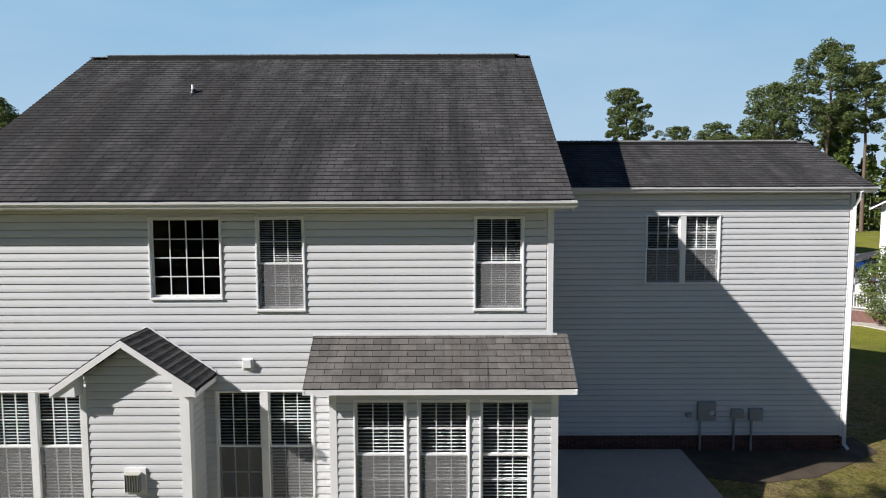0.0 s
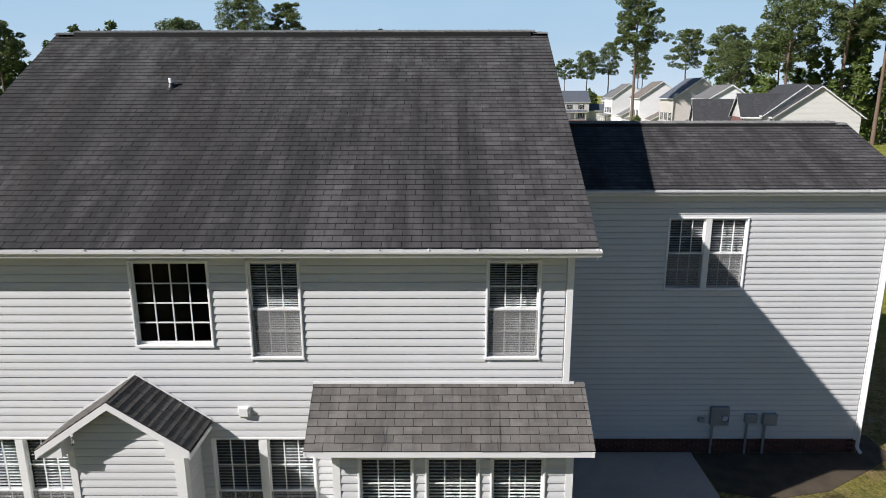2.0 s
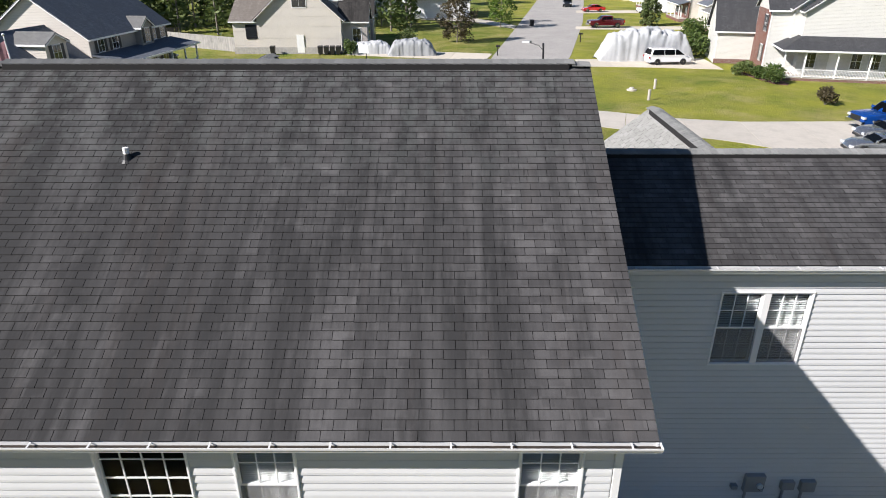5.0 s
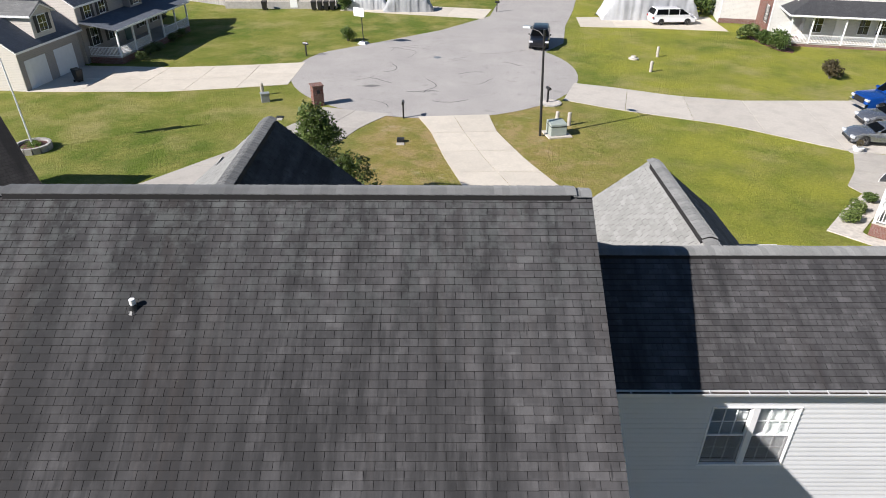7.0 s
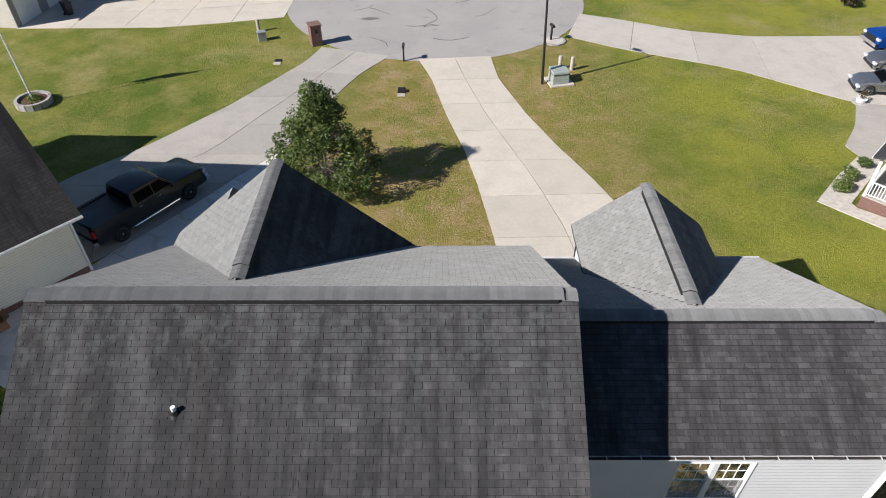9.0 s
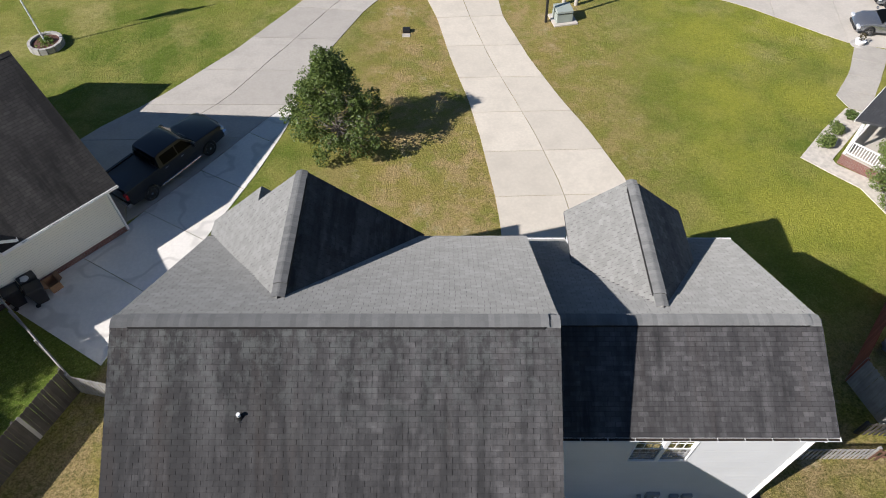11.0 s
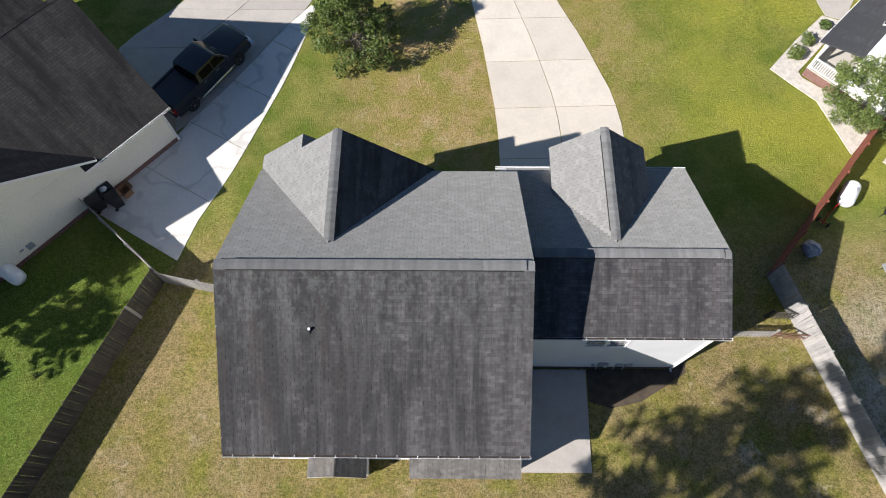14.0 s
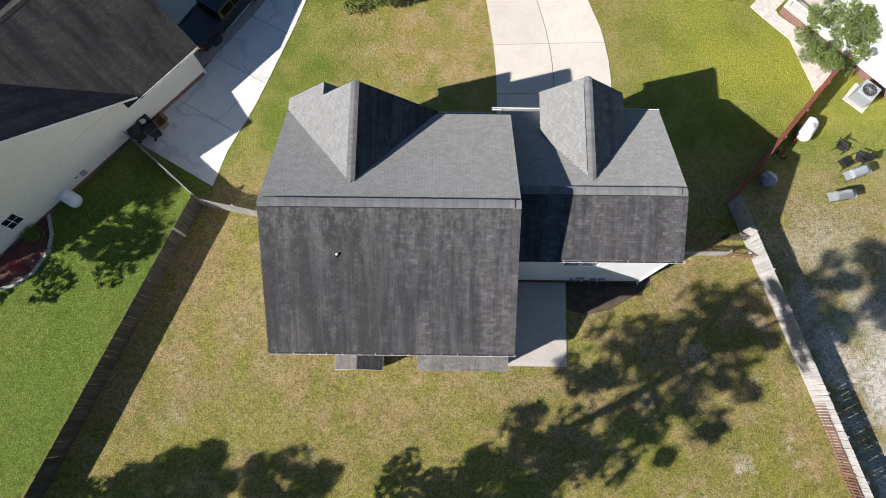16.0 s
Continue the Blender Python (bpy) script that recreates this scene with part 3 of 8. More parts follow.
drive("driveway_right", "concrete driveway with three parked cars", [(10.6, 58.6), (13.2, 57.6), (17.9, 55.3), (22.6, 54.2), (30.8, 54.3), (44.0, 53.4)],
      [(9.0, 54.2), (12.6, 52.0), (19.6, 48.8), (25.0, 44.3), (30.0, 42.8), (44.0, 41.0)], 8, 1, M["concrete_grey"])
drive("driveway_far_left", "pale concrete driveway to a two-door garage", [(-12.6, 57.9), (-17.0, 56.8), (-21.6, 55.9), (-32.5, 55.7)],
      [(-12.4, 64.6), (-17.5, 63.6), (-23.6, 62.8), (-31.5, 63.2)], 5, 2, M["concrete"])
drive("garden_path", "concrete path from the drive to a porch", [(25.6, 44.3), (24.0, 41.2), (22.3, 38.9), (22.6, 37.7)], [(27.4, 43.4), (25.6, 40.4), (24.3, 38.4), (23.9, 37.2)], 4, 1, M["concrete_old"])
drive("driveway_street_right", "pale concrete driveway with a white minivan", [(15.4, 84.6), (22.0, 84.8), (31.0, 85.2)], [(15.0, 79.6), (22.0, 79.0), (30.5, 77.6)], 4, 1, M["concrete"])
drive("driveway_street_far", "pale concrete driveway with a dark red pickup", [(22.0, 119.8), (40.0, 119.8)], [(21.2, 115.6), (40.0, 115.2)], 4, 1, M["concrete"])
drive("driveway_street_next", "pale concrete driveway with a red car", [(27.6, 150.0), (50.0, 150.5)], [(26.6, 144.0), (50.0, 144.5)], 4, 1, M["concrete"])
drive("driveway_street_left", "pale concrete driveway with covered cars", [(4.6, 83.5), (-12.5, 88.0)], [(5.9, 89.0), (-12.5, 93.5)], 4, 1, M["concrete"])
drive("driveway_left_far", "pale concrete driveway to a white garage", [(11.3, 116.5), (4.0, 128.0), (-4.6, 131.0)], [(12.2, 121.0), (6.0, 133.0), (-3.0, 135.5)], 4, 1, M["concrete"])

patio = thing("patio", "grey concrete patio slab behind the wing", "patio", kind="structure")
slab(patio, [(2.2, 11.0), (6.05, 11.0), (6.12, 15.72), (2.2, 15.72)], M["concrete_old"], lift=0.06)


def build_road():
    """The turning circle and the street that leads off from it."""
    rim = []
    cx, cy, r = -0.8, 62.2, 12.2
    left = [(-10.9, 68.6), (-7.9, 71.0), (-0.3, 77.6), (5.4, 85.0), (10.2, 110.0), (18.9, 156.0), (28.0, 205.0), (50.0, 300.0)]
    right = [(62.0, 300.0), (40.0, 205.0), (30.2, 155.0), (24.4, 126.0), (15.6, 88.0), (13.4, 80.0), (11.9, 72.0)]
    a0 = math.atan2(72.0 - cy, 11.9 - cx)
    a1 = math.atan2(68.6 - cy, -10.9 - cx) - 2 * math.pi
    for i in range(1, 40):
        a = a0 + (a1 - a0) * i / 40
        rim.append((cx + r * math.cos(a), cy + r * math.sin(a)))
    rim = left + right + rim
    bm = bmesh.new()
    vs = [bm.verts.new((x, y, ground_z(y) + 0.022)) for x, y in rim]
    f = bm.faces.new(vs)
    f.normal_update()
    if f.normal.z < 0:
        f.normal_flip()
    bmesh.ops.triangulate(bm, faces=[f])
    me = bpy.data.meshes.new("road")
    bm.to_mesh(me)
    bm.free()
    me.materials.append(M["asphalt"])
    road = tagged(new("road", me), "worn grey asphalt turning circle and street with sealed cracks", "road", kind="structure")
    rng = random.Random(4)
    for i in range(17):
        x, y = cx + rng.uniform(-9, 9), cy + rng.uniform(-10, 8)
        a = rng.uniform(-0.5, 0.9)
        mb = MB()
        w = rng.uniform(0.02, 0.045)
        p = Vector((x, y, 0))
        for k in range(rng.randint(3, 7)):
            a += rng.uniform(-0.6, 0.6)
            q = p + Vector((math.cos(a), math.sin(a), 0)) * rng.uniform(0.4, 0.9)
            sd = Vector((-math.sin(a), math.cos(a), 0)) * w
            z = -0.55 + 0.027
            mb.poly([(p.x - sd.x, p.y - sd.y, z), (q.x - sd.x, q.y - sd.y, z), (q.x + sd.x, q.y + sd.y, z), (p.x + sd.x, p.y + sd.y, z)])
            p = q
        part("crack_seal", mb, M["tar"], road)
    mb = MB().lathe([(0.36, 0.0), (0.36, 0.01), (0.30, 0.015)], 20, (-0.6, 66.4, ground_z(66) + 0.02))
    part("manhole_cover", mb, M["galv"], road, "round iron manhole cover")


build_road()

# ---- the house ----
house = thing("house", "two-storey grey vinyl-sided house with stained dark shingle roof", "house")
RIDGE_Y, RIDGE_Z = 17.20, 9.75
X0, X1 = -8.40, 2.195          # side walls of the main block
Y_REAR, Y_FRONT = 11.55, 22.75
WX1, WY = 10.13, 15.80         # the wing's side and rear wall
COURSE = 0.1372


def cut_spans(lo, hi, holes):
    """The pieces of lo..hi outside the holes."""
    out, at = [], lo
    for a, b in sorted(holes):
        if b <= at or a >= hi:
            continue
        if a > at:
            out.append((at, min(a, hi)))
        at = max(at, b)
    if at < hi:
        out.append((at, hi))
    return out


def wall(parent, name, place, lo, hi, z0, z1, openings, top=None, boards=True, thick=0.14, mat="siding", label="", course=COURSE, lap=4.538):
    """A wall with openings cut through and lapped boards on its outer face. place(s, d, z): s along the wall, d outwards.
    openings: (s0, s1, z0, z1). top(s): the height of its upper edge where that slopes; lap: the height of one lap, course: from lap to lap."""
    openings = [(o[0] + 0.02, o[1] - 0.02, o[2] + 0.02, o[3] - 0.02) for o in openings]
    cuts = sorted({z0, z1} | {v for o in openings for v in o[2:] if z0 < v < z1})
    mb = MB()
    face = -0.012 if boards else 0.0
    for a, b in zip(cuts, cuts[1:]):
        mid = (a + b) / 2
        for s0, s1 in cut_spans(lo, hi, [o[:2] for o in openings if o[2] < mid < o[3]]):
            mb.hull8([place(s, d, z) for z in (a, b) for s, d in ((s0, face), (s1, face), (s1, -thick), (s0, -thick))])
    if top is not None:
        n = 24
        ss = [lo + (hi - lo) * i / n for i in range(n + 1)]
        rim = [(lo, z1 - 0.001), (hi, z1 - 0.001)] + [(s, max(top(s), z1 + 0.001)) for s in reversed(ss)]
        mb.prism(rim, lambda s, z: place(s, face, z), lambda s, z: place(s, -thick, z))
    w = part(name, mb, M[mat], parent, label)
    if boards:
        z = z0
        first = (lap - z0) % course
        zmax = z1 if top is None else max(top(lo + (hi - lo) * i / 40) for i in range(41))
        while z < zmax - 0.02:
            zt = min(z + (first if z == z0 and first > 0.03 else course), zmax)
            a, b = lo, hi
            if top is not None and zt > z1:
                ok = [lo + (hi - lo) * i / 200 for i in range(201) if top(lo + (hi - lo) * i / 200) >= (z + zt) / 2]
                if not ok:
                    break
                a, b = min(ok), max(ok)
            mid = (z + zt) / 2
            for s0, s1 in cut_spans(a, b, [(o[0] - 0.002, o[1] + 0.002) for o in openings if o[2] < mid < o[3]]):
                if s1 - s0 < 0.03:
                    continue
                k = MB()
                h = zt - z
                prof = [(-0.012, 0.010), (0.020, 0.0), (0.025, 0.004), (0.024, h * 0.35), (0.011, h - 0.020), (-0.004, h - 0.009), (-0.012, h - 0.002)]
                k.prism(prof, lambda d, q, s=s0, zz=z: place(s, d, zz + q), lambda d, q, s=s1, zz=z: place(s, d, zz + q))
                part("siding_board", k, M["siding"], w)
            z = zt
    return w


def rear(y):
    return lambda s, d, z: (s, y - d, z)


def east(x):
    return lambda s, d, z: (x + d, s, z)


def west(x):
    return lambda s, d, z: (x - d, s, z)


def front(y):
    return lambda s, d, z: (s, y + d, z)


def bar(mb, place, s0, s1, d0, d1, z0, z1):
    mb.hull8([place(s, d, z) for z in (z0, z1) for s, d in ((s0, d0), (s1, d0), (s1, d1), (s0, d1))])
    return mb


def sash_window(parent, place, s0, s1, z0, z1, units=1, grid=(3, 2), blinds=True, drop=(1.0,), single=False, label="", casing=0.045, screen=True, slat=0.04):
    """A vinyl window: casing, units side by side, two sashes each with bars, blinds and a dark room behind."""
    win = new("window", None)
    win.parent = parent
    tagged(win, label or "white vinyl sash window with bars")
    c = casing
    o = -0.012
    for a, b, p, q in ((s0 - o, s1 + o, z1 - c, z1 + o), (s0 - o, s1 + o, z0 - o, z0 + c), (s0 - o, s0 + c, z0 + c, z1 - c), (s1 - c, s1 + o, z0 + c, z1 - c)):
        soften(part("casing", bar(MB(), place, a, b, -0.02, 0.045, p, q), M["trim"], win), 0.006, 1)
    part("sill", bar(MB(), place, s0 + 0.008, s1 - 0.008, -0.02, 0.052, z0 + 0.002, z0 + 0.030), M["trim"], win)
    inner0, inner1 = s0 + c, s1 - c
    mull = 0.13
    wdt = (inner1 - inner0 - mull * (units - 1)) / units
    za, zb = z0 + c, z1 - c
    for u in range(units):
        a = inner0 + u * (wdt + mull)
        b = a + wdt
        if u:
            part("mullion", bar(MB(), place, a - mull, a, -0.04, 0.04, za, zb), M["trim"], win)
        zm = (za + zb) / 2
        parts = [(za, zb, -0.02)] if single else [(zm - 0.02, zb, -0.012), (za, zm + 0.02, -0.045)]
        for si, (p, q, d) in enumerate(parts):
            k = MB()
            r = 0.03
            bar(k, place, a, b, d - 0.03, d, q - r, q)
            bar(k, place, a, b, d - 0.03, d, p, p + r * 1.3)
            bar(k, place, a, a + r, d - 0.03, d, p + r, q - r)
            bar(k, place, b - r, b, d - 0.03, d, p + r, q - r)
            part("sash", k, M["trim"], win)
            nx, nz = grid
            for i in range(1, nx):
                s = a + r + (b - a - 2 * r) * i / nx
                part("glazing_bar", bar(MB(), place, s - 0.009, s + 0.009, d - 0.026, d - 0.006, p + r, q - r), M["trim"], win)
            for i in range(1, nz):
                z = p + r + (q - p - 2 * r) * i / nz
                part("glazing_bar", bar(MB(), place, a + r, b - r, d - 0.025, d - 0.007, z - 0.009, z + 0.009), M["trim"], win)
            g = part("pane", bar(MB(), place, a + r, b - r, d - 0.020, d - 0.016, p + r, q - r), M["glass"], win)
            g.visible_shadow = False
            if screen and si == 1:
                part("insect_screen", bar(MB(), place, a + 0.01, b - 0.01, -0.008, -0.005, p + 0.01, q - 0.03), M["screen"], win, "grey insect screen")
        if blinds:
            k = MB()
            low = zb - (zb - za) * drop[u % len(drop)]
            z = zb - 0.03
            bar(k, place, a, b, -0.125, -0.085, zb - 0.03, zb)
            while z > low:
                k.hull8([place(s, dd, z + zz + (slat * (0.26 if slat < 0.05 else 0.06) if dd < -0.1 else 0)) for zz in (0, 0.003) for s, dd in ((a + 0.01, -0.088 - slat * (0.75 if slat < 0.06 else 0.5)), (b - 0.01, -0.088 - slat * (0.75 if slat < 0.06 else 0.5)), (b - 0.01, -0.088), (a + 0.01, -0.088))])
                z -= slat
            part("blind", k, M["blind"], win, "white slatted blind")
    return win


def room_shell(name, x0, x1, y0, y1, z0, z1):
    """Dark inner faces, so that the windows look into rooms; the gloom is put into the colour."""
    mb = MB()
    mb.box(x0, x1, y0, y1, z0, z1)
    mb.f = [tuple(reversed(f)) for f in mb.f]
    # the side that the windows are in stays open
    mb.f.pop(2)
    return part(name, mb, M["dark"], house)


# rear wall of the main block
W_REAR = [(-4.90, -3.59, 4.36, 5.84), (-3.02, -2.13, 4.15, 5.84), (0.81, 1.72, 4.15, 5.84), (-3.82, -2.03, 0.62, 2.74), (-7.98, -6.19, 0.62, 2.74)]
rp = rear(Y_REAR)
wall(house, "wall_rear", rp, X0, X1 - 0.10, 0.26, 5.98, W_REAR)
sash_window(house, rp, *W_REAR[0], grid=(4, 4), blinds=False, single=True, label="white picture window with sixteen panes")
sash_window(house, rp, *W_REAR[1], drop=(0.98,))
sash_window(house, rp, *W_REAR[2], drop=(0.98,))
sash_window(house, rp, *W_REAR[3], units=2, drop=(0.55, 0.97), label="white twin sash window with half-drawn blinds", slat=0.058)
sash_window(house, rp, *W_REAR[4], units=2, drop=(0.97, 0.97), label="white twin sash window with drawn blinds", slat=0.058)
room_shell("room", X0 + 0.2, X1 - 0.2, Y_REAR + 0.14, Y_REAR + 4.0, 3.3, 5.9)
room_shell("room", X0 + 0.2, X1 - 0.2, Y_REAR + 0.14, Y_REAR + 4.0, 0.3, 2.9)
# other walls
wall(house, "wall_side", east(X1), Y_REAR, Y_FRONT, 0.26, 5.95, [], top=lambda y: 9.58 - (0.604 if y < RIDGE_Y else 0.652) * abs(y - RIDGE_Y))
wall(house, "wall_side", west(X0), Y_REAR, Y_FRONT, 0.26, 5.95, [], top=lambda y: 9.58 - (0.604 if y < RIDGE_Y else 0.652) * abs(y - RIDGE_Y))
wall(house, "wall_front", front(Y_FRONT), X0, X1, 0.26, 5.7, [], boards=False)
# the wing
W_WING = [(5.14, 6.96, 4.02, 5.72)]
wp = rear(WY)
wall(house, "wall_wing", wp, X1 + 0.001, WX1 - 0.11, 0.26, 6.22, W_WING, course=0.1364, lap=2.238)
sash_window(house, wp, *W_WING[0], units=2, drop=(0.97, 0.97), label="white twin sash window with blinds")
wall(house, "wall_wing_side", east(WX1), WY, 23.6, 0.26, 4.5, [], top=lambda y: min(7.50 - 0.423 * max(0, 18.55 - y), 7.50 - 0.562 * max(0, y - 18.55)))
wall(house, "wall_wing_front", front(23.6), X1, WX1, -0.12, 4.4, [(3.2, 8.2, -0.12, 2.2)], boards=False)
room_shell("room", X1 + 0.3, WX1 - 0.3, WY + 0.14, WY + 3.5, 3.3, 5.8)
part("garage_door", MB().box(3.2, 8.2, 23.55, 23.6, -0.10, 2.2), M["trim"], house, "white panelled garage door")

# brick foundation, laid brick by brick on the wing's rear and side by the patio
def brick_course(parent, place, lo, hi, z0, z1):
    w = part("foundation", bar(MB(), place, lo, hi, -0.2, -0.012, z0 - 0.3, z1), M["brick"], parent, "dark red brick foundation", uv=True)
    me = bar(MB(), lambda s, d, z: (s, -d, z), -0.0985, 0.0985, -0.02, 0.0, -0.0285, 0.0285).mesh("brick", M["brick_unit"])
    z, k = z0 + 0.035, 0
    while z < z1:
        s = lo + 0.1 + (0.105 if k % 2 else 0)
        while s < hi - 0.08:
            share("brick", me, Matrix.Translation(place(s, 0.0, z)), w)
            s += 0.21
        z += 0.067
        k += 1


kb = Nodes("brick_unit")
kb.colour(kb.mix(kb.ramp(kb.n("ShaderNodeObjectInfo").outputs["Random"], [(0, 0.0), (1, 1.0)]), (0.12, 0.05, 0.038), (0.06, 0.032, 0.027)))
kb.bump(kb.noise(60.0), 0.4, 0.004)
M["brick_unit"] = kb.done(0.9)
brick_course(house, wp, X1 + 0.02, WX1, -0.17, 0.26)
for plc, lo, hi in ((rp, X0, X1), (east(WX1), WY, 23.6), (west(X0), Y_REAR, Y_FRONT), (east(X1), Y_REAR, WY)):
    part("foundation", bar(MB(), plc, lo, hi, -0.2, -0.010, -0.4, 0.26), M["brick"], house, "dark red brick foundation", uv=True)


def corner_board(place, s, z0, z1, d=0.03, w=0.11):
    soften(part("corner_board", bar(MB(), place, s - w, s, -0.03, d, z0, z1), M["trim"], house, "white corner board"), 0.006, 1)


corner_board(rp, X1 + 0.03, 0.26, 5.98)
corner_board(wp, WX1 + 0.03, 0.22, 6.22)
part("corner_board", bar(MB(), east(X1), Y_REAR + 0.031, Y_REAR + 0.11, -0.03, 0.03, 0.26, 5.98), M["trim"], house)
part("corner_board", bar(MB(), east(WX1), WY + 0.031, WY + 0.11, -0.03, 0.03, 0.22, 6.22), M["trim"], house)

# ---- roofs ----
TAB_W, TAB_E = 0.305, 0.1385
SINGLES = {"left": 300}


def slope_frame(eave, along, up):
    """A frame on a roof slope: x along the eave, y up the slope, z out of it."""
    u, v = Vector(along).normalized(), Vector(up).normalized()
    n = u.cross(v).normalized()
    m = Matrix((u, v, n)).transposed().to_4x4()
    m.translation = Vector(eave)
    return m


def tab_points(a0, a1, b0, b1, v0, v1, h):
    """A tab between a0..a1 at its butt and b0..b1 at its head."""
    e = 0.0055 if h > 0.0115 else 0.003
    f = e / (v1 - v0)
    tilt = h - 0.004 if h > 0.0115 else 0.002
    return [(a0, v0, 0.0), (a1, v0, 0.0), (b1, v1, 0.0), (b0, v1, 0.0), (a0, v0, h * 0.55), (a1, v0, h * 0.55), (b1, v1, max(0.002, h - tilt)), (b0, v1, max(0.002, h - tilt)),
            (a0 + (b0 - a0) * f, v0 + e, h), (a1 + (b1 - a1) * f, v0 + e, h)]


TAB_FACES = ((8, 9, 6, 7), (4, 5, 9, 8), (3, 2, 1, 0), (0, 1, 5, 4), (1, 2, 6, 9, 5), (2, 3, 7, 6), (3, 0, 4, 8, 7))


def lay_tab(mb, pts, m=None):
    o = len(mb.v)
    mb.v += [tuple(m @ Vector(p)) for p in pts] if m is not None else pts
    mb.f += [tuple(o + i for i in q) for q in TAB_FACES]
    return mb


TAB_MESH = lay_tab(MB(), tab_points(-TAB_W / 2 + 0.004, TAB_W / 2 - 0.004, -TAB_W / 2 + 0.004, TAB_W / 2 - 0.004, 0, TAB_E + 0.01, 0.017)).mesh("shingle", M["tab"])


def dark_edges(me):
    """Gives all but the upper face of each tab the black of cut asphalt."""
    me.materials.append(M["shingle_edge"])
    me.polygons.foreach_set("material_index", [0 if i % len(TAB_FACES) == 0 else 1 for i in range(len(me.polygons))])
    me.update()


dark_edges(TAB_MESH)


def shingles(parent, frame_m, length, lo, hi, rng, window=None, name="shingle_field", mat="tabs"):
    """Courses of tabs up a slope of that length between the edges lo(v) and hi(v); those inside window are objects of their own."""
    field = MB()
    course = 0
    v = 0.0
    while v < length - 0.03:
        v1 = min(v + TAB_E, length)
        off = (course % 2) * TAB_W / 2 + rng.uniform(-0.012, 0.012) + (course % 6) * 0.004
        a_lo, a_hi, b_lo, b_hi = lo(v), hi(v), lo(v1), hi(v1)
        s = math.floor((min(a_lo, b_lo) - off) / TAB_W) * TAB_W + off
        while s < max(a_hi, b_hi):
            e = s + TAB_W
            p0, p1 = max(s + 0.004, a_lo), min(e - 0.004, a_hi)
            q0, q1 = max(s + 0.004, b_lo), min(e - 0.004, b_hi)
            if p1 - p0 > 0.0 or q1 - q0 > 0.0:
                p1, q1 = max(p0, p1), max(q0, q1)
                whole = p1 - p0 > TAB_W - 0.016 and q1 - q0 > TAB_W - 0.016
                h = (0.0165 if "clean" not in mat else 0.006) + rng.uniform(-0.001, 0.0018)
                if whole and window and SINGLES["left"] > 0 and window(s + TAB_W / 2, v):
                    SINGLES["left"] -= 1
                    share("shingle", TAB_MESH, frame_m @ Matrix.Translation((s + TAB_W / 2, v + rng.uniform(-0.003, 0.003), 0)) @ Matrix.Rotation(rng.uniform(-0.006, 0.006), 4, "Z"), parent)
                else:
                    dv = rng.uniform(-0.003, 0.003)
                    lay_tab(field, tab_points(p0, p1, q0, q1, v + dv, v1 + 0.01, h), frame_m)
            s = e
        v += TAB_E
        course += 1
    ob = part(name, field, M[mat], parent)
    dark_edges(ob.data)
    tagged(ob, "weathered grey-brown asphalt shingles, algae-streaked, also used as shade tone on gables" if "clean" not in mat else "plain grey asphalt shingles", kind="stuff")
    return ob


def roof_deck(parent, pts, thick=0.10, edge="deck", name="roof_deck", label=""):
    """A slab under a slope: its upper corners, drawn straight down."""
    mb = MB()
    n = len(pts)
    mb.v += [tuple(p) for p in pts] + [(p[0], p[1], p[2] - thick) for p in pts]
    mb.f.append(tuple(range(n)))
    mb.f.append(tuple(n + i for i in reversed(range(n))))
    for i in range(n):
        j = (i + 1) % n
        mb.f.append((j, i, n + i, n + j))
    return part(name, mb, M[edge], parent, label)


def ridge_caps(parent, p0, p1, m_left, m_right, rng, vent=True):
    """Cap shingles over a raised ridge vent. m_left, m_right: fall per metre to either side."""
    p0, p1 = Vector(p0), Vector(p1)
    d = (p1 - p0)
    n = int(d.length / 0.145)
    d.normalize()
    side = Vector((d.y, -d.x, 0))
    me = MB()
    w, flat_ = (0.192, 0.42) if vent else (0.135, 1.0)
    ml, mr = m_left * flat_, m_right * flat_
    sec = [(-w, -w * ml), (-0.03, -0.03 * ml + 0.004), (0.03, -0.03 * mr + 0.004), (w, -w * mr)]
    prof = sec + [(q, r - 0.012) for q, r in reversed(sec)]
    me.prism(prof, lambda q, r: Vector((0, q, r + 0.014)), lambda q, r: Vector((0.20, q, r + 0.002)))
    cap = me.mesh("cap_shingle", M["tab_cap"])
    # the mesh runs along x with its side along y
    rot = Matrix((d, side, Vector((0, 0, 1)))).transposed().to_4x4()
    cl = part("ridge_cap", MB().box(-0.01, 0.01, -0.01, 0.01, -0.06, -0.05, Matrix.Translation(p0)), M["deck"], parent, "row of ridge cap shingles")
    if vent:
        k = MB()
        k.prism([(-0.200, -0.200 * m_left - 0.005), (-0.196, -0.196 * ml + 0.046), (0, 0.050), (0.196, -0.196 * mr + 0.046), (0.200, -0.200 * m_right - 0.005)],
                lambda q, r: p0 + d * 0.45 + side * q + Vector((0, 0, r)), lambda q, r: p1 - d * 0.35 + side * q + Vector((0, 0, r)))
        part("ridge_vent", k, M["shingle_edge"], parent, "black ridge vent under the caps")
    for i in range(n):
        s = i * 0.145
        lift = 0.054 if vent and 0.35 < s < (p1 - p0).length - 0.4 else 0.012
        share("cap_shingle", cap, Matrix.Translation(p0 + d * s + Vector((0, 0, lift + rng.uniform(-0.002, 0.003)))) @ rot @ Matrix.Rotation(rng.uniform(-0.01, 0.01), 4, "Z"), cl)


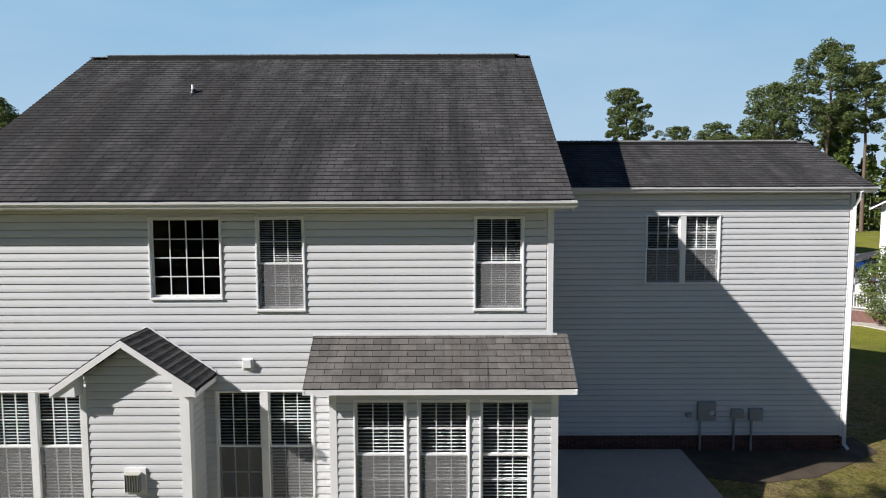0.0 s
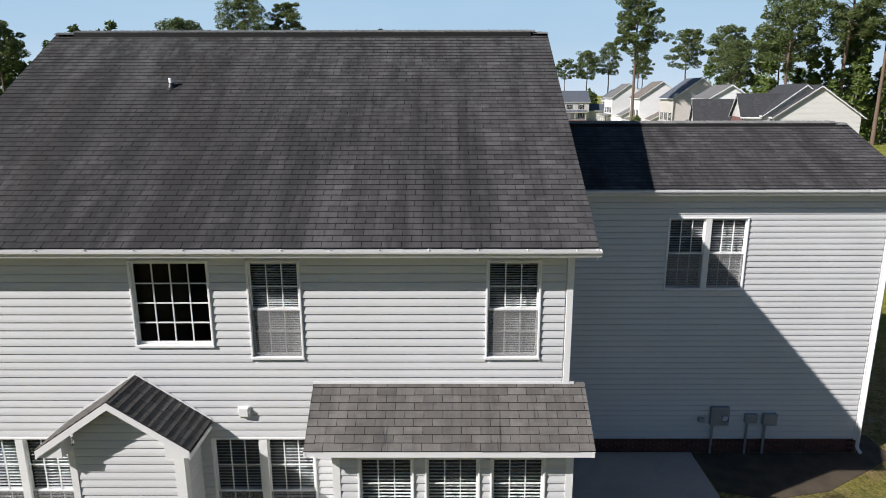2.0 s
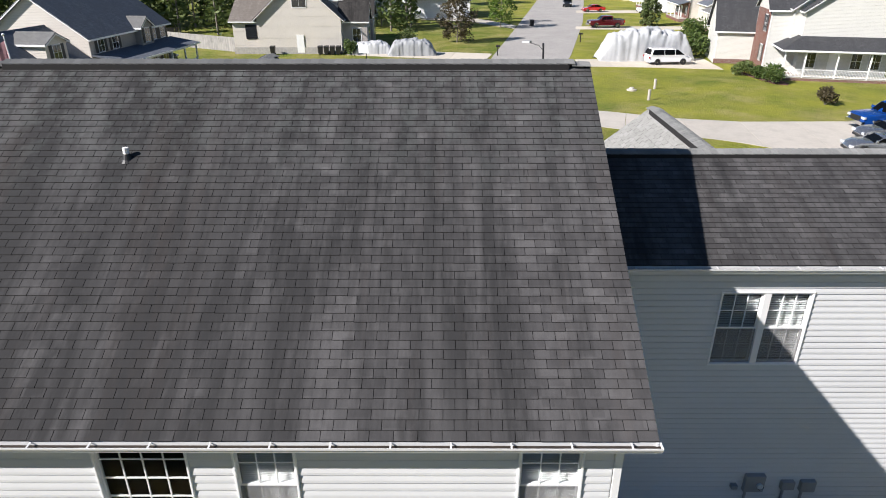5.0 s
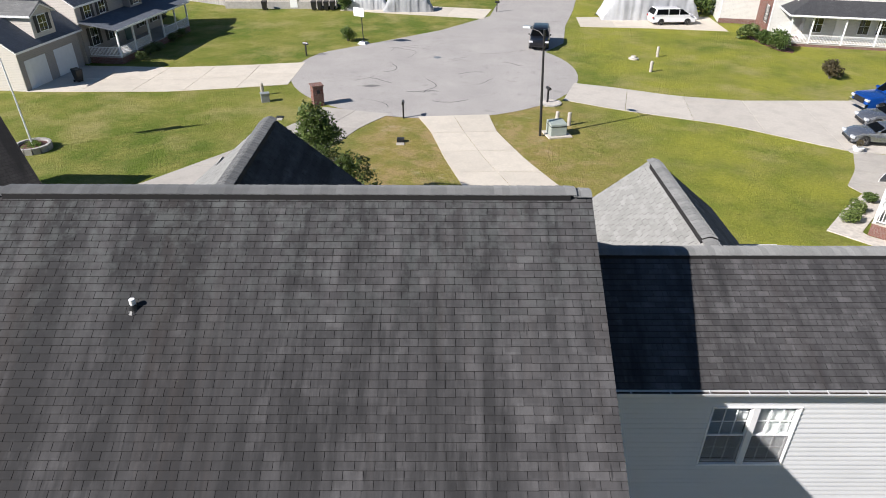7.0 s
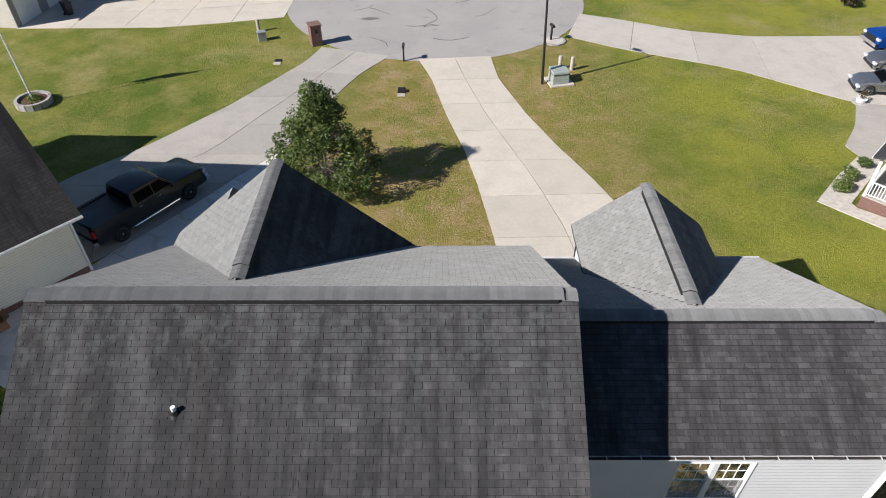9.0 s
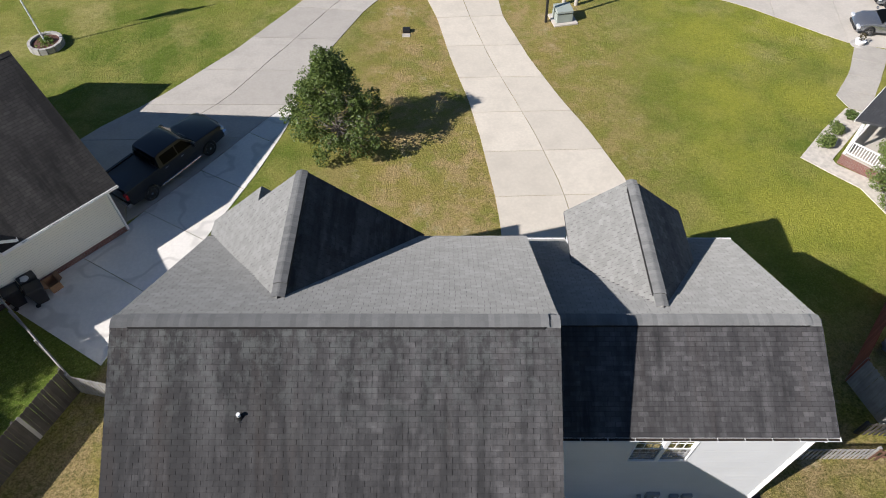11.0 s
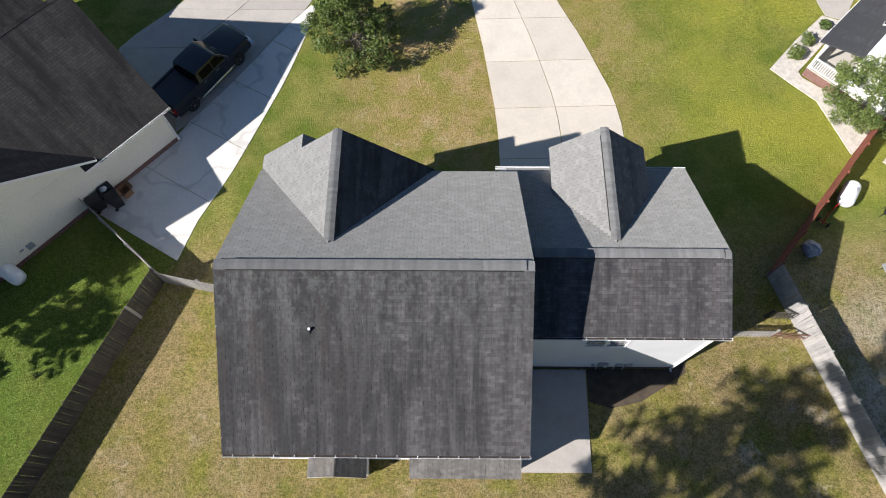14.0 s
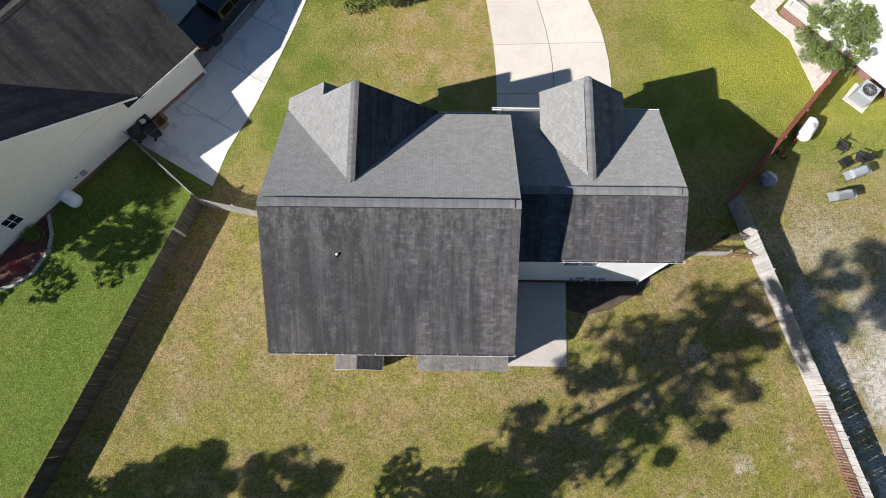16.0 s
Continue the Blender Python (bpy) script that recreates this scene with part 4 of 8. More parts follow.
def gutter(parent, p0, p1, out, name="gutter"):
    """A white K-style gutter along p0-p1; out: the way it faces."""
    p0, p1, out = Vector(p0), Vector(p1), Vector(out).normalized()
    prof = [(0.0, 0.0), (0.0, -0.115), (0.075, -0.115), (0.085, -0.075), (0.115, -0.045), (0.118, -0.012), (0.108, -0.012), (0.104, -0.042), (0.075, -0.070), (0.068, -0.105), (0.010, -0.105), (0.010, 0.0)]
    mb = MB().prism(prof, lambda q, r: p0 + out * q + Vector((0, 0, r)), lambda q, r: p1 + out * q + Vector((0, 0, r)))
    g = part(name, mb, M["gutter"], parent, "white aluminium gutter")
    d = (p1 - p0).normalized()
    for e in (p0, p1):
        part("end_cap", MB().prism([(0, 0), (0, -0.115), (0.075, -0.115), (0.115, -0.045), (0.118, -0.012)], lambda q, r: e + out * q + Vector((0, 0, r)) - d * 0.002, lambda q, r: e + out * q + Vector((0, 0, r)) + d * 0.002), M["gutter"], g)
    lit = MB().prism([(0.011, -0.104), (0.068, -0.104), (0.082, -0.062), (0.011, -0.056)], lambda q, r: p0 + out * q + Vector((0, 0, r)) + d * 0.01, lambda q, r: p1 + out * q + Vector((0, 0, r)) - d * 0.01)
    part("leaf_litter", lit, M["litter"], g, "brown leaf litter in the gutter")
    n = max(2, int((p1 - p0).length / 0.75))
    for i in range(n):
        c = p0 + d * ((i + 0.5) * (p1 - p0).length / n)
        k = MB()
        k.hull8([tuple(c + d * a + out * q + Vector((0, 0, z))) for z in (-0.012, -0.006) for a, q in ((-0.012, 0.0), (0.012, 0.0), (0.012, 0.112), (-0.012, 0.112))])
        part("gutter_hanger", k, M["gutter"], g)
    return g


rng = random.Random(7)
roof = new("roof", None)
roof.parent = house
tagged(roof, "steep main roof of grey-brown shingles, black-streaked")
RX0, RX1 = -8.73, 2.51
EAVE_Y, EAVE_Z = 11.17, 6.105
FE_Y, FE_Z = 23.12, 5.90
roof_deck(roof, [(RX0 + 0.04, EAVE_Y + 0.015, EAVE_Z), (RX1 - 0.04, EAVE_Y + 0.015, EAVE_Z), (RX1 - 0.04, RIDGE_Y, RIDGE_Z - 0.012), (RX0 + 0.04, RIDGE_Y, RIDGE_Z - 0.012)])
roof_deck(roof, [(RX1 - 0.02, FE_Y - 0.015, FE_Z), (RX0 + 0.02, FE_Y - 0.015, FE_Z), (RX0 + 0.02, RIDGE_Y, RIDGE_Z - 0.012), (RX1 - 0.02, RIDGE_Y, RIDGE_Z - 0.012)])
fr = slope_frame((RX0, EAVE_Y, EAVE_Z), (1, 0, 0), (0, RIDGE_Y - EAVE_Y, RIDGE_Z - EAVE_Z))
L_REAR = math.hypot(RIDGE_Y - EAVE_Y, RIDGE_Z - EAVE_Z)
shingles(roof, fr, L_REAR, lambda v: 0.0, lambda v: RX1 - RX0, rng, window=lambda s, v: 6.6 < s < 10.62 and v < 3.2)
L_FRONT = math.hypot(FE_Y - RIDGE_Y, RIDGE_Z - FE_Z)
ff = slope_frame((RX1, FE_Y, FE_Z), (-1, 0, 0), (0, RIDGE_Y - FE_Y, RIDGE_Z - FE_Z))
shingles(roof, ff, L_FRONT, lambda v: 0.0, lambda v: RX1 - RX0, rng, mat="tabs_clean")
ridge_caps(roof, (RX0 + 0.02, RIDGE_Y, RIDGE_Z), (RX1 - 0.05, RIDGE_Y, RIDGE_Z), 0.604, 0.65, rng)
# rake boards, soffit and fascia
for x in (RX0, RX1):
    k = MB()
    k.prism([(EAVE_Y, EAVE_Z - 0.02), (RIDGE_Y, RIDGE_Z - 0.03), (FE_Y, FE_Z - 0.02), (FE_Y, FE_Z - 0.19), (RIDGE_Y, RIDGE_Z - 0.22), (EAVE_Y, EAVE_Z - 0.19)], lambda a, b, x=x: (x - 0.034 if x > 0 else x + 0.006, a, b), lambda a, b, x=x: (x - 0.006 if x > 0 else x + 0.034, a, b))
    part("rake_board", k, M["trim"], house, "white rake board")
part("fascia", MB().box(RX0, RX1, EAVE_Y + 0.02, EAVE_Y + 0.045, EAVE_Z - 0.16, EAVE_Z - 0.012), M["trim"], house)
part("soffit", MB().box(RX0, RX1, EAVE_Y + 0.045, Y_REAR, EAVE_Z - 0.16, EAVE_Z - 0.14), M["trim"], house, "white vented soffit")
part("soffit", MB().box(RX0, RX1, Y_FRONT, FE_Y - 0.04, FE_Z - 0.16, FE_Z - 0.14), M["trim"], house)
part("fascia", MB().box(RX0, RX1, FE_Y - 0.04, FE_Y - 0.01, FE_Z - 0.16, FE_Z - 0.012), M["trim"], house)
gutter(house, (RX0 + 0.02, EAVE_Y + 0.02, EAVE_Z - 0.012), (RX1 + 0.03, EAVE_Y + 0.02, EAVE_Z - 0.012), (0, -1, 0))
# plumbing vent
vent = part("plumbing_vent", MB().tube((-5.40, 15.18, 8.50), (-5.40, 15.18, 8.71), 0.048, n=14), M["trim"], house, "white plumbing vent pipe", smooth=False)
part("flashing", MB().lathe([(0.13, 0.0), (0.085, 0.05), (0.056, 0.13), (0.05, 0.14)], 16, (-5.40, 15.18, 8.47)), M["black"], vent, "black rubber boot")

# the wing's roof, its front slope lower than its rear one
WR_Y, WR_Z, WE_Y, WE_Z, WF_Y, WF_Z = 18.55, 7.64, 15.55, 6.37, 24.10, 4.52
WX0, WX2 = X1 + 0.004, 10.46
wroof = new("roof", None)
wroof.parent = house
tagged(wroof, "lower wing roof of grey-brown shingles")
roof_deck(wroof, [(WX0, WE_Y + 0.015, WE_Z), (WX2 - 0.02, WE_Y + 0.015, WE_Z), (WX2 - 0.02, WR_Y, WR_Z - 0.012), (WX0, WR_Y, WR_Z - 0.012)])
roof_deck(wroof, [(WX2 - 0.02, WF_Y - 0.015, WF_Z), (WX0, WF_Y - 0.015, WF_Z), (WX0, WR_Y, WR_Z - 0.012), (WX2 - 0.02, WR_Y, WR_Z - 0.012)])
fw = slope_frame((WX0, WE_Y, WE_Z), (1, 0, 0), (0, WR_Y - WE_Y, WR_Z - WE_Z))
shingles(wroof, fw, math.hypot(WR_Y - WE_Y, WR_Z - WE_Z), lambda v: 0.0, lambda v: WX2 - WX0, rng)
fwf = slope_frame((WX2, WF_Y, WF_Z), (-1, 0, 0), (0, WR_Y - WF_Y, WR_Z - WF_Z))
shingles(wroof, fwf, math.hypot(WF_Y - WR_Y, WR_Z - WF_Z), lambda v: 0.0, lambda v: WX2 - WX0, rng, mat="tabs_clean")
ridge_caps(wroof, (WX0 + 0.05, WR_Y, WR_Z), (WX2 - 0.03, WR_Y, WR_Z), 0.423, 0.562, rng)
k = MB()
k.prism([(WE_Y, WE_Z - 0.02), (WR_Y, WR_Z - 0.03), (WF_Y, WF_Z - 0.02), (WF_Y, WF_Z - 0.19), (WR_Y, WR_Z - 0.22), (WE_Y, WE_Z - 0.19)], lambda a, b: (WX2 - 0.028, a, b), lambda a, b: (WX2, a, b))
part("rake_board", k, M["trim"], house)
part("fascia", MB().box(WX0, WX2, WE_Y + 0.02, WE_Y + 0.045, WE_Z - 0.16, WE_Z - 0.012), M["trim"], house)
part("soffit", MB().box(WX0, WX2, WE_Y + 0.045, WY, WE_Z - 0.16, WE_Z - 0.14), M["trim"], house)
part("fascia", MB().box(1.68, WX2, WF_Y - 0.04, WF_Y - 0.01, WF_Z - 0.16, WF_Z - 0.012), M["trim"], house)
part("soffit", MB().box(WX0, WX2, 23.6, WF_Y - 0.04, WF_Z - 0.16, WF_Z - 0.14), M["trim"], house)
gutter(house, (WX0 + 0.02, WE_Y + 0.02, WE_Z - 0.012), (WX2 + 0.03, WE_Y + 0.02, WE_Z - 0.012), (0, -1, 0))
gutter(house, (1.68, WF_Y - 0.02, WF_Z - 0.012), (WX2 + 0.02, WF_Y - 0.02, WF_Z - 0.012), (0, 1, 0))


def downspout(pts, w=0.075, d=0.055):
    mb = MB()
    for a, b in zip(pts, pts[1:]):
        mb.tube(a, b, w / 2 + 0.012, n=4)
    return part("downspout", mb, M["gutter"], house, "white downspout")


downspout([(WX1 - 0.02, WE_Y - 0.05, WE_Z - 0.12), (WX1 + 0.03, WE_Y + 0.04, WE_Z - 0.25), (WX1 + 0.0, WY - 0.06, WE_Z - 0.45), (WX1 + 0.0, WY - 0.06, 0.05), (WX1 + 0.05, WY - 0.16, -0.06)])


def cross_gable(name, cx, half, z_ridge, z_eave, y_front, y_back, main_z, label, shade_tabs, caps=True):
    """A gable roof running out to the front; main_z(y) is the roof that it meets. Its east slope takes a darker
    shingle, shade put into the colour.
    """
    r = new(name, None)
    r.parent = house
    tagged(r, label)
    m = (z_ridge - z_eave) / half
    slope = math.hypot(half, z_ridge - z_eave)

    def meet(z):
        # where the main slope has the height z
        lo, hi = y_back - 3, y_front
        for _ in range(40):
            mid = (lo + hi) / 2
            lo, hi = (mid, hi) if main_z(mid) > z else (lo, mid)
        return min(lo, y_front - 0.02)

    for sgn in (-1, 1):
        ex = cx + sgn * half
        ye = meet(z_eave)
        yr = meet(z_ridge)
        pts = [(ex, y_front, z_eave), (cx, y_front, z_ridge - 0.01), (cx, yr, z_ridge - 0.01), (ex, ye, z_eave)]
        roof_deck(r, pts if sgn > 0 else pts[::-1], 0.09)
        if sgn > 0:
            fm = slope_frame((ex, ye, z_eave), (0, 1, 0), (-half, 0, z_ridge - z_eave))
            # the darker shingle paints in the shade of this slope
            shingles(r, fm, slope, lambda v: meet(z_eave + (z_ridge - z_eave) * v / slope) - ye, lambda v: y_front - ye, rng, mat=shade_tabs)
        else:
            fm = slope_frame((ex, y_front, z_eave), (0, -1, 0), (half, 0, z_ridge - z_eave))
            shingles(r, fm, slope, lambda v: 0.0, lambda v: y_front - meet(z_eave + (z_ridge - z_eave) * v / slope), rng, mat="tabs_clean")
        k = MB()
        k.prism([(ex, z_eave - 0.02), (cx, z_ridge - 0.03), (cx, z_ridge - 0.20), (ex, z_eave - 0.17)], lambda a, b: (a, y_front - 0.03, b), lambda a, b: (a, y_front + 0.0, b))
        part("rake_board", k, M["trim"], house)
    if caps:
        ridge_caps(r, (cx, meet(z_ridge) + 0.1, z_ridge), (cx, y_front - 0.02, z_ridge), m, m, rng)
    return r


main_front = lambda y: RIDGE_Z - (RIDGE_Z - FE_Z) / (FE_Y - RIDGE_Y) * (y - RIDGE_Y)
wing_front = lambda y: WR_Z - (WR_Z - WF_Z) / (WF_Y - WR_Y) * (y - WR_Y)
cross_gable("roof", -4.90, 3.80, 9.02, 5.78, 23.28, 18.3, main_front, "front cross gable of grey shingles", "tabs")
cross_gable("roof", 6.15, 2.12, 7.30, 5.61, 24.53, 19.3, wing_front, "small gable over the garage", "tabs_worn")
wall(house, "gable_wall", front(23.0), -8.4, -1.4, 0.26, 5.9, [], top=lambda x: 8.83 - 0.85 * abs(x + 4.9), boards=False)
wall(house, "gable_wall", front(24.2), 4.2, 8.1, 4.3, 5.5, [], top=lambda x: 7.12 - 0.77 * abs(x - 6.15), boards=False)
for a in (4.2, 7.96):
    wall(house, "gable_wall", front(24.2), a, a + 0.14, 4.3, 5.6, [], boards=False)
wall(house, "gable_wall", west(4.2), 22.0, 24.2, 4.4, 5.72, [], boards=False)
wall(house, "gable_wall", east(8.1), 22.0, 24.2, 4.4, 5.72, [], boards=False)
# the small nested gable
ng = new("roof", None)
ng.parent = house
tagged(ng, "small nested gable on the front")
for sgn in (-1, 1):
    hw, zr, ze = 2.10, 7.553, 5.763
    ex = -6.62 + sgn * hw
    pts = [(ex, 23.95, ze), (-6.62, 23.95, zr), (-6.62, 23.0, zr), (ex, 23.0, ze)]
    roof_deck(ng, pts if sgn > 0 else pts[::-1], 0.08)
    sl = math.hypot(hw, zr - ze)
    fm = slope_frame((ex, 23.95 - (0.67 if sgn > 0 else 0), ze), (0, sgn, 0), (-sgn * hw, 0, zr - ze))
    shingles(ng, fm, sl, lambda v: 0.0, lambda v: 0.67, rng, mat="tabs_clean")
wall(house, "gable_wall", front(23.6), -8.4, -4.9, 0.26, 6.0, [], top=lambda x: 7.38 - 0.85 * abs(x + 6.62), boards=False)
# front porch roof between the gable and the garage
pr = new("roof", None)
pr.parent = house
tagged(pr, "low front porch roof")
roof_deck(pr, [(1.70, 24.10, 3.9), (-1.35, 24.10, 3.9), (-1.35, 22.78, 4.5), (1.70, 22.78, 4.5)])
fm = slope_frame((1.70, 24.10, 3.9), (-1, 0, 0), (0, -1.32, 0.6))
shingles(pr, fm, math.hypot(1.32, 0.6), lambda v: 0.0, lambda v: 3.05, rng, mat="tabs_clean")
gutter(house, (-1.35, 24.09, 3.9), (1.66, 24.09, 3.9), (0, 1, 0))
for x in (-1.2, 1.5):
    part("porch_post", MB().box(x - 0.07, x + 0.07, 23.85, 23.99, -0.1, 3.85), M["trim"], house)
part("porch_floor", MB().box(-1.4, 2.2, 22.75, 24.1, -0.3, 0.25), M["concrete_grey"], house)

# ---- the shed-roofed bump with three windows ----
BY = 10.90
bump = new("rear_bump", None)
bump.parent = house
tagged(bump, "one-storey window bump with a shed roof")
bp = rear(BY)
W_B = [(-1.25, -0.32, 0.80, 2.77), (-0.17, 0.74, 0.80, 2.77), (0.88, 1.79, 0.80, 2.77)]
wall(bump, "wall", bp, -1.62 + 0.09, 2.19 - 0.09, 0.26, 2.95, W_B, course=0.1405, lap=1.856)
wall(bump, "wall", west(-1.62), BY, Y_REAR, 0.26, 2.95, [])
wall(bump, "wall", east(2.19), BY, Y_REAR, 0.26, 2.95, [])
for s, plc in ((-1.62 + 0.095, bp), (2.19 + 0.03, bp)):
    part("corner_board", bar(MB(), plc, s - 0.12, s, -0.03, 0.03, 0.26, 2.95), M["trim"], bump)
part("corner_board", bar(MB(), west(-1.62), BY - 0.02, BY + 0.09, -0.03, 0.03, 0.26, 2.95), M["trim"], bump)
for i, w in enumerate(W_B):
    sash_window(house, bp, *w, drop=(0.97,), label="white sash window with lowered blinds", screen=i < 2, slat=0.062)
# added dark shell, hides the main block's siding from these windows
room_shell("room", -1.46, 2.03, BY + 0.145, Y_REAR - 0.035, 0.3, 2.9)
part("foundation", MB().box(-1.60, 2.17, BY + 0.012, Y_REAR, -0.4, 0.26), M["brick"], bump, uv=True)
SY, SZ, TZ = 10.56, 3.03, 3.72
sroof = new("roof", None)
sroof.parent = house
tagged(sroof, "small shed roof of worn grey-brown shingles")
roof_deck(sroof, [(-2.02, SY + 0.01, SZ), (2.48, SY + 0.01, SZ), (2.48, Y_REAR, TZ), (-2.02, Y_REAR, TZ)], 0.06)
fm = slope_frame((-2.02, SY, SZ), (1, 0, 0), (0, Y_REAR - SY, TZ - SZ))
shingles(sroof, fm, math.hypot(Y_REAR - SY, TZ - SZ), lambda v: 0.0, lambda v: 4.5, rng, mat="tabs_worn")
part("fascia", MB().box(-2.02, 2.48, SY + 0.005, SY + 0.03, SZ - 0.10, SZ - 0.008), M["trim"], house)
part("soffit", MB().box(-2.0, 2.46, SY + 0.03, BY, SZ - 0.10, SZ - 0.08), M["trim"], house)
part("flashing", MB().box(-2.02, 2.3, Y_REAR - 0.028, Y_REAR - 0.02, TZ - 0.01, TZ + 0.03), M["trim"], house)
for x in (-2.0, 2.46):
    k = MB().prism([(SY, SZ - 0.01), (Y_REAR, TZ - 0.01), (Y_REAR, TZ - 0.09), (SY, SZ - 0.10)], lambda a, b, x=x: (x - 0.012, a, b), lambda a, b, x=x: (x + 0.012, a, b))
    part("rake_board", k, M["trim"], house)

# ---- the gabled bay ----
CY = 10.86
bay = new("rear_bay", None)
bay.parent = house
tagged(bay, "narrow gabled fireplace bay")
bx0, bx1, bcx = -5.80, -4.02, -4.97
cp = rear(CY)
wall(bay, "wall", cp, bx0 + 0.08, bx1 - 0.13, 0.26, 2.92, [], top=lambda x: 3.72 - 0.70 * abs(x - bcx), course=0.1405, lap=1.951)
wall(bay, "wall", west(bx0), CY, Y_REAR, 0.26, 2.95, [])
wall(bay, "wall", east(bx1), CY, Y_REAR, 0.26, 2.95, [])
part("corner_board", bar(MB(), cp, bx0 - 0.03, bx0 + 0.08, -0.03, 0.035, 0.26, 2.98), M["trim"], bay)
part("corner_board", bar(MB(), cp, bx1 - 0.13, bx1 + 0.03, -0.03, 0.035, 0.26, 2.98), M["trim"], bay)
part("corner_board", bar(MB(), east(bx1), CY + 0.031, CY + 0.13, -0.03, 0.03, 0.26, 2.98), M["trim"], bay)
part("foundation", MB().box(bx0 + 0.02, bx1 - 0.02, CY + 0.012, Y_REAR, -0.4, 0.26), M["brick"], bay, uv=True)
broof = new("roof", None)
broof.parent = house
tagged(broof, "small dark gable roof over the bay")
BZ, BE, BH, BF = 3.86, 3.04, 1.20, 10.56
for sgn in (-1, 1):
    ex = bcx + sgn * BH
    pts = [(ex, BF, BE), (ex, Y_REAR - 0.01, BE), (bcx, Y_REAR - 0.01, BZ), (bcx, BF, BZ)]
    roof_deck(broof, pts if sgn > 0 else pts[::-1], 0.05)
    fm = slope_frame((ex, BF if sgn > 0 else Y_REAR - 0.01, BE), (0, sgn, 0), (-sgn * BH, 0, BZ - BE))
    shingles(broof, fm, math.hypot(BH, BZ - BE), lambda v: 0.0, lambda v: Y_REAR - 0.01 - BF, rng, mat="tabs_worn")
    k = MB().prism([(ex, BE - 0.005), (bcx, BZ - 0.008), (bcx, BZ - 0.128), (ex + -sgn * 0.02, BE - 0.118)], lambda a, b: (a, BF - 0.004, b), lambda a, b: (a, BF + 0.03, b))
    part("rake_board", k, M["trim"], house)
    part("cornice_return", MB().prism([(ex - sgn * 0.022, BE - 0.02), (ex - sgn * 0.34, BE + 0.18), (ex - sgn * 0.40, BE + 0.18), (ex - sgn * 0.40, BE - 0.137), (ex - sgn * 0.022, BE - 0.137)], lambda a, b: (a, BF + 0.031, b), lambda a, b: (a, CY, b)), M["trim"], house)
    part("flashing", MB().prism([(ex, BE + 0.012), (bcx, BZ + 0.012), (bcx, BZ + 0.05), (ex, BE + 0.05)], lambda a, b: (a, Y_REAR - 0.03, b), lambda a, b: (a, Y_REAR - 0.022, b)), M["trim"], house)
    part("fascia", MB().box(min(ex, ex - sgn * 0.02), max(ex, ex - sgn * 0.02), BF, Y_REAR - 0.03, BE - 0.14, BE - 0.01), M["trim"], house)

# fittings on the rear walls
def wall_vent(place, s0, s1, z0, z1, mat="trim"):
    v = part("wall_vent", bar(MB(), place, s0, s1, 0.0, 0.035, z0, z1), M["trim"], house, "square white exhaust vent hood")
    soften(v, 0.006, 1)
    part("hood", bar(MB(), place, s0 + 0.03, s1 - 0.03, 0.03, 0.10, z0 + 0.05, z1 - 0.02), M["trim"], v)
    part("flap", bar(MB(), place, s0 + 0.04, s1 - 0.04, 0.03, 0.07, z0 + 0.02, z0 + 0.05), M["galv"], v)


wall_vent(rp, -3.30, -3.10, 3.10, 3.31)
gv = part("fireplace_vent", bar(MB(), cp, -5.13, -4.76, 0.0, 0.05, 1.17, 1.60), M["trim"], house, "white fireplace vent with a beige cage")
part("cage", bar(MB(), cp, -5.075, -4.845, 0.05, 0.14, 1.22, 1.52), M["galv"], gv, "grey metal cage")
for i in range(6):
    part("cage_bar", bar(MB(), cp, -5.075 + i * 0.044, -5.065 + i * 0.044, 0.14, 0.15, 1.22, 1.52), M["dark"], gv)
part("hood", bar(MB(), cp, -5.09, -4.83, 0.05, 0.16, 1.52, 1.535), M["copper"], gv)


def meter_box(s0, s1, z0, z1, pipe=True, dial=False, name="utility_box"):
    b = part(name, bar(MB(), wp, s0, s1, 0.01, 0.13, z0, z1), M["box_grey"], house, "grey steel utility box on the wall")
    soften(b, 0.012, 2)
    if dial:
        c = ((s0 + s1) / 2 + 0.1, WY - 0.13, (z0 + z1) / 2 - 0.02)
        part("meter_glass", MB().tube(c, (c[0], c[1] - 0.09, c[2]), 0.075, 0.065, 18), M["glass"], b)
        part("dial", MB().tube(c, (c[0], c[1] - 0.05, c[2]), 0.06, 0.06, 18), M["trim"], b)
    if pipe:
        s = s0 + 0.08
        part("conduit", MB().tube((s, WY - 0.06, z0), (s, WY - 0.06, -0.15), 0.03, n=8), M["box_grey"], b)
    return b


meter_box(6.50, 6.94, 0.66, 1.12, dial=True, name="electric_meter")
meter_box(6.22, 6.36, 0.74, 0.84, pipe=False)
meter_box(7.33, 7.62, 0.72, 0.94)
meter_box(7.76, 8.09, 0.66, 0.95)

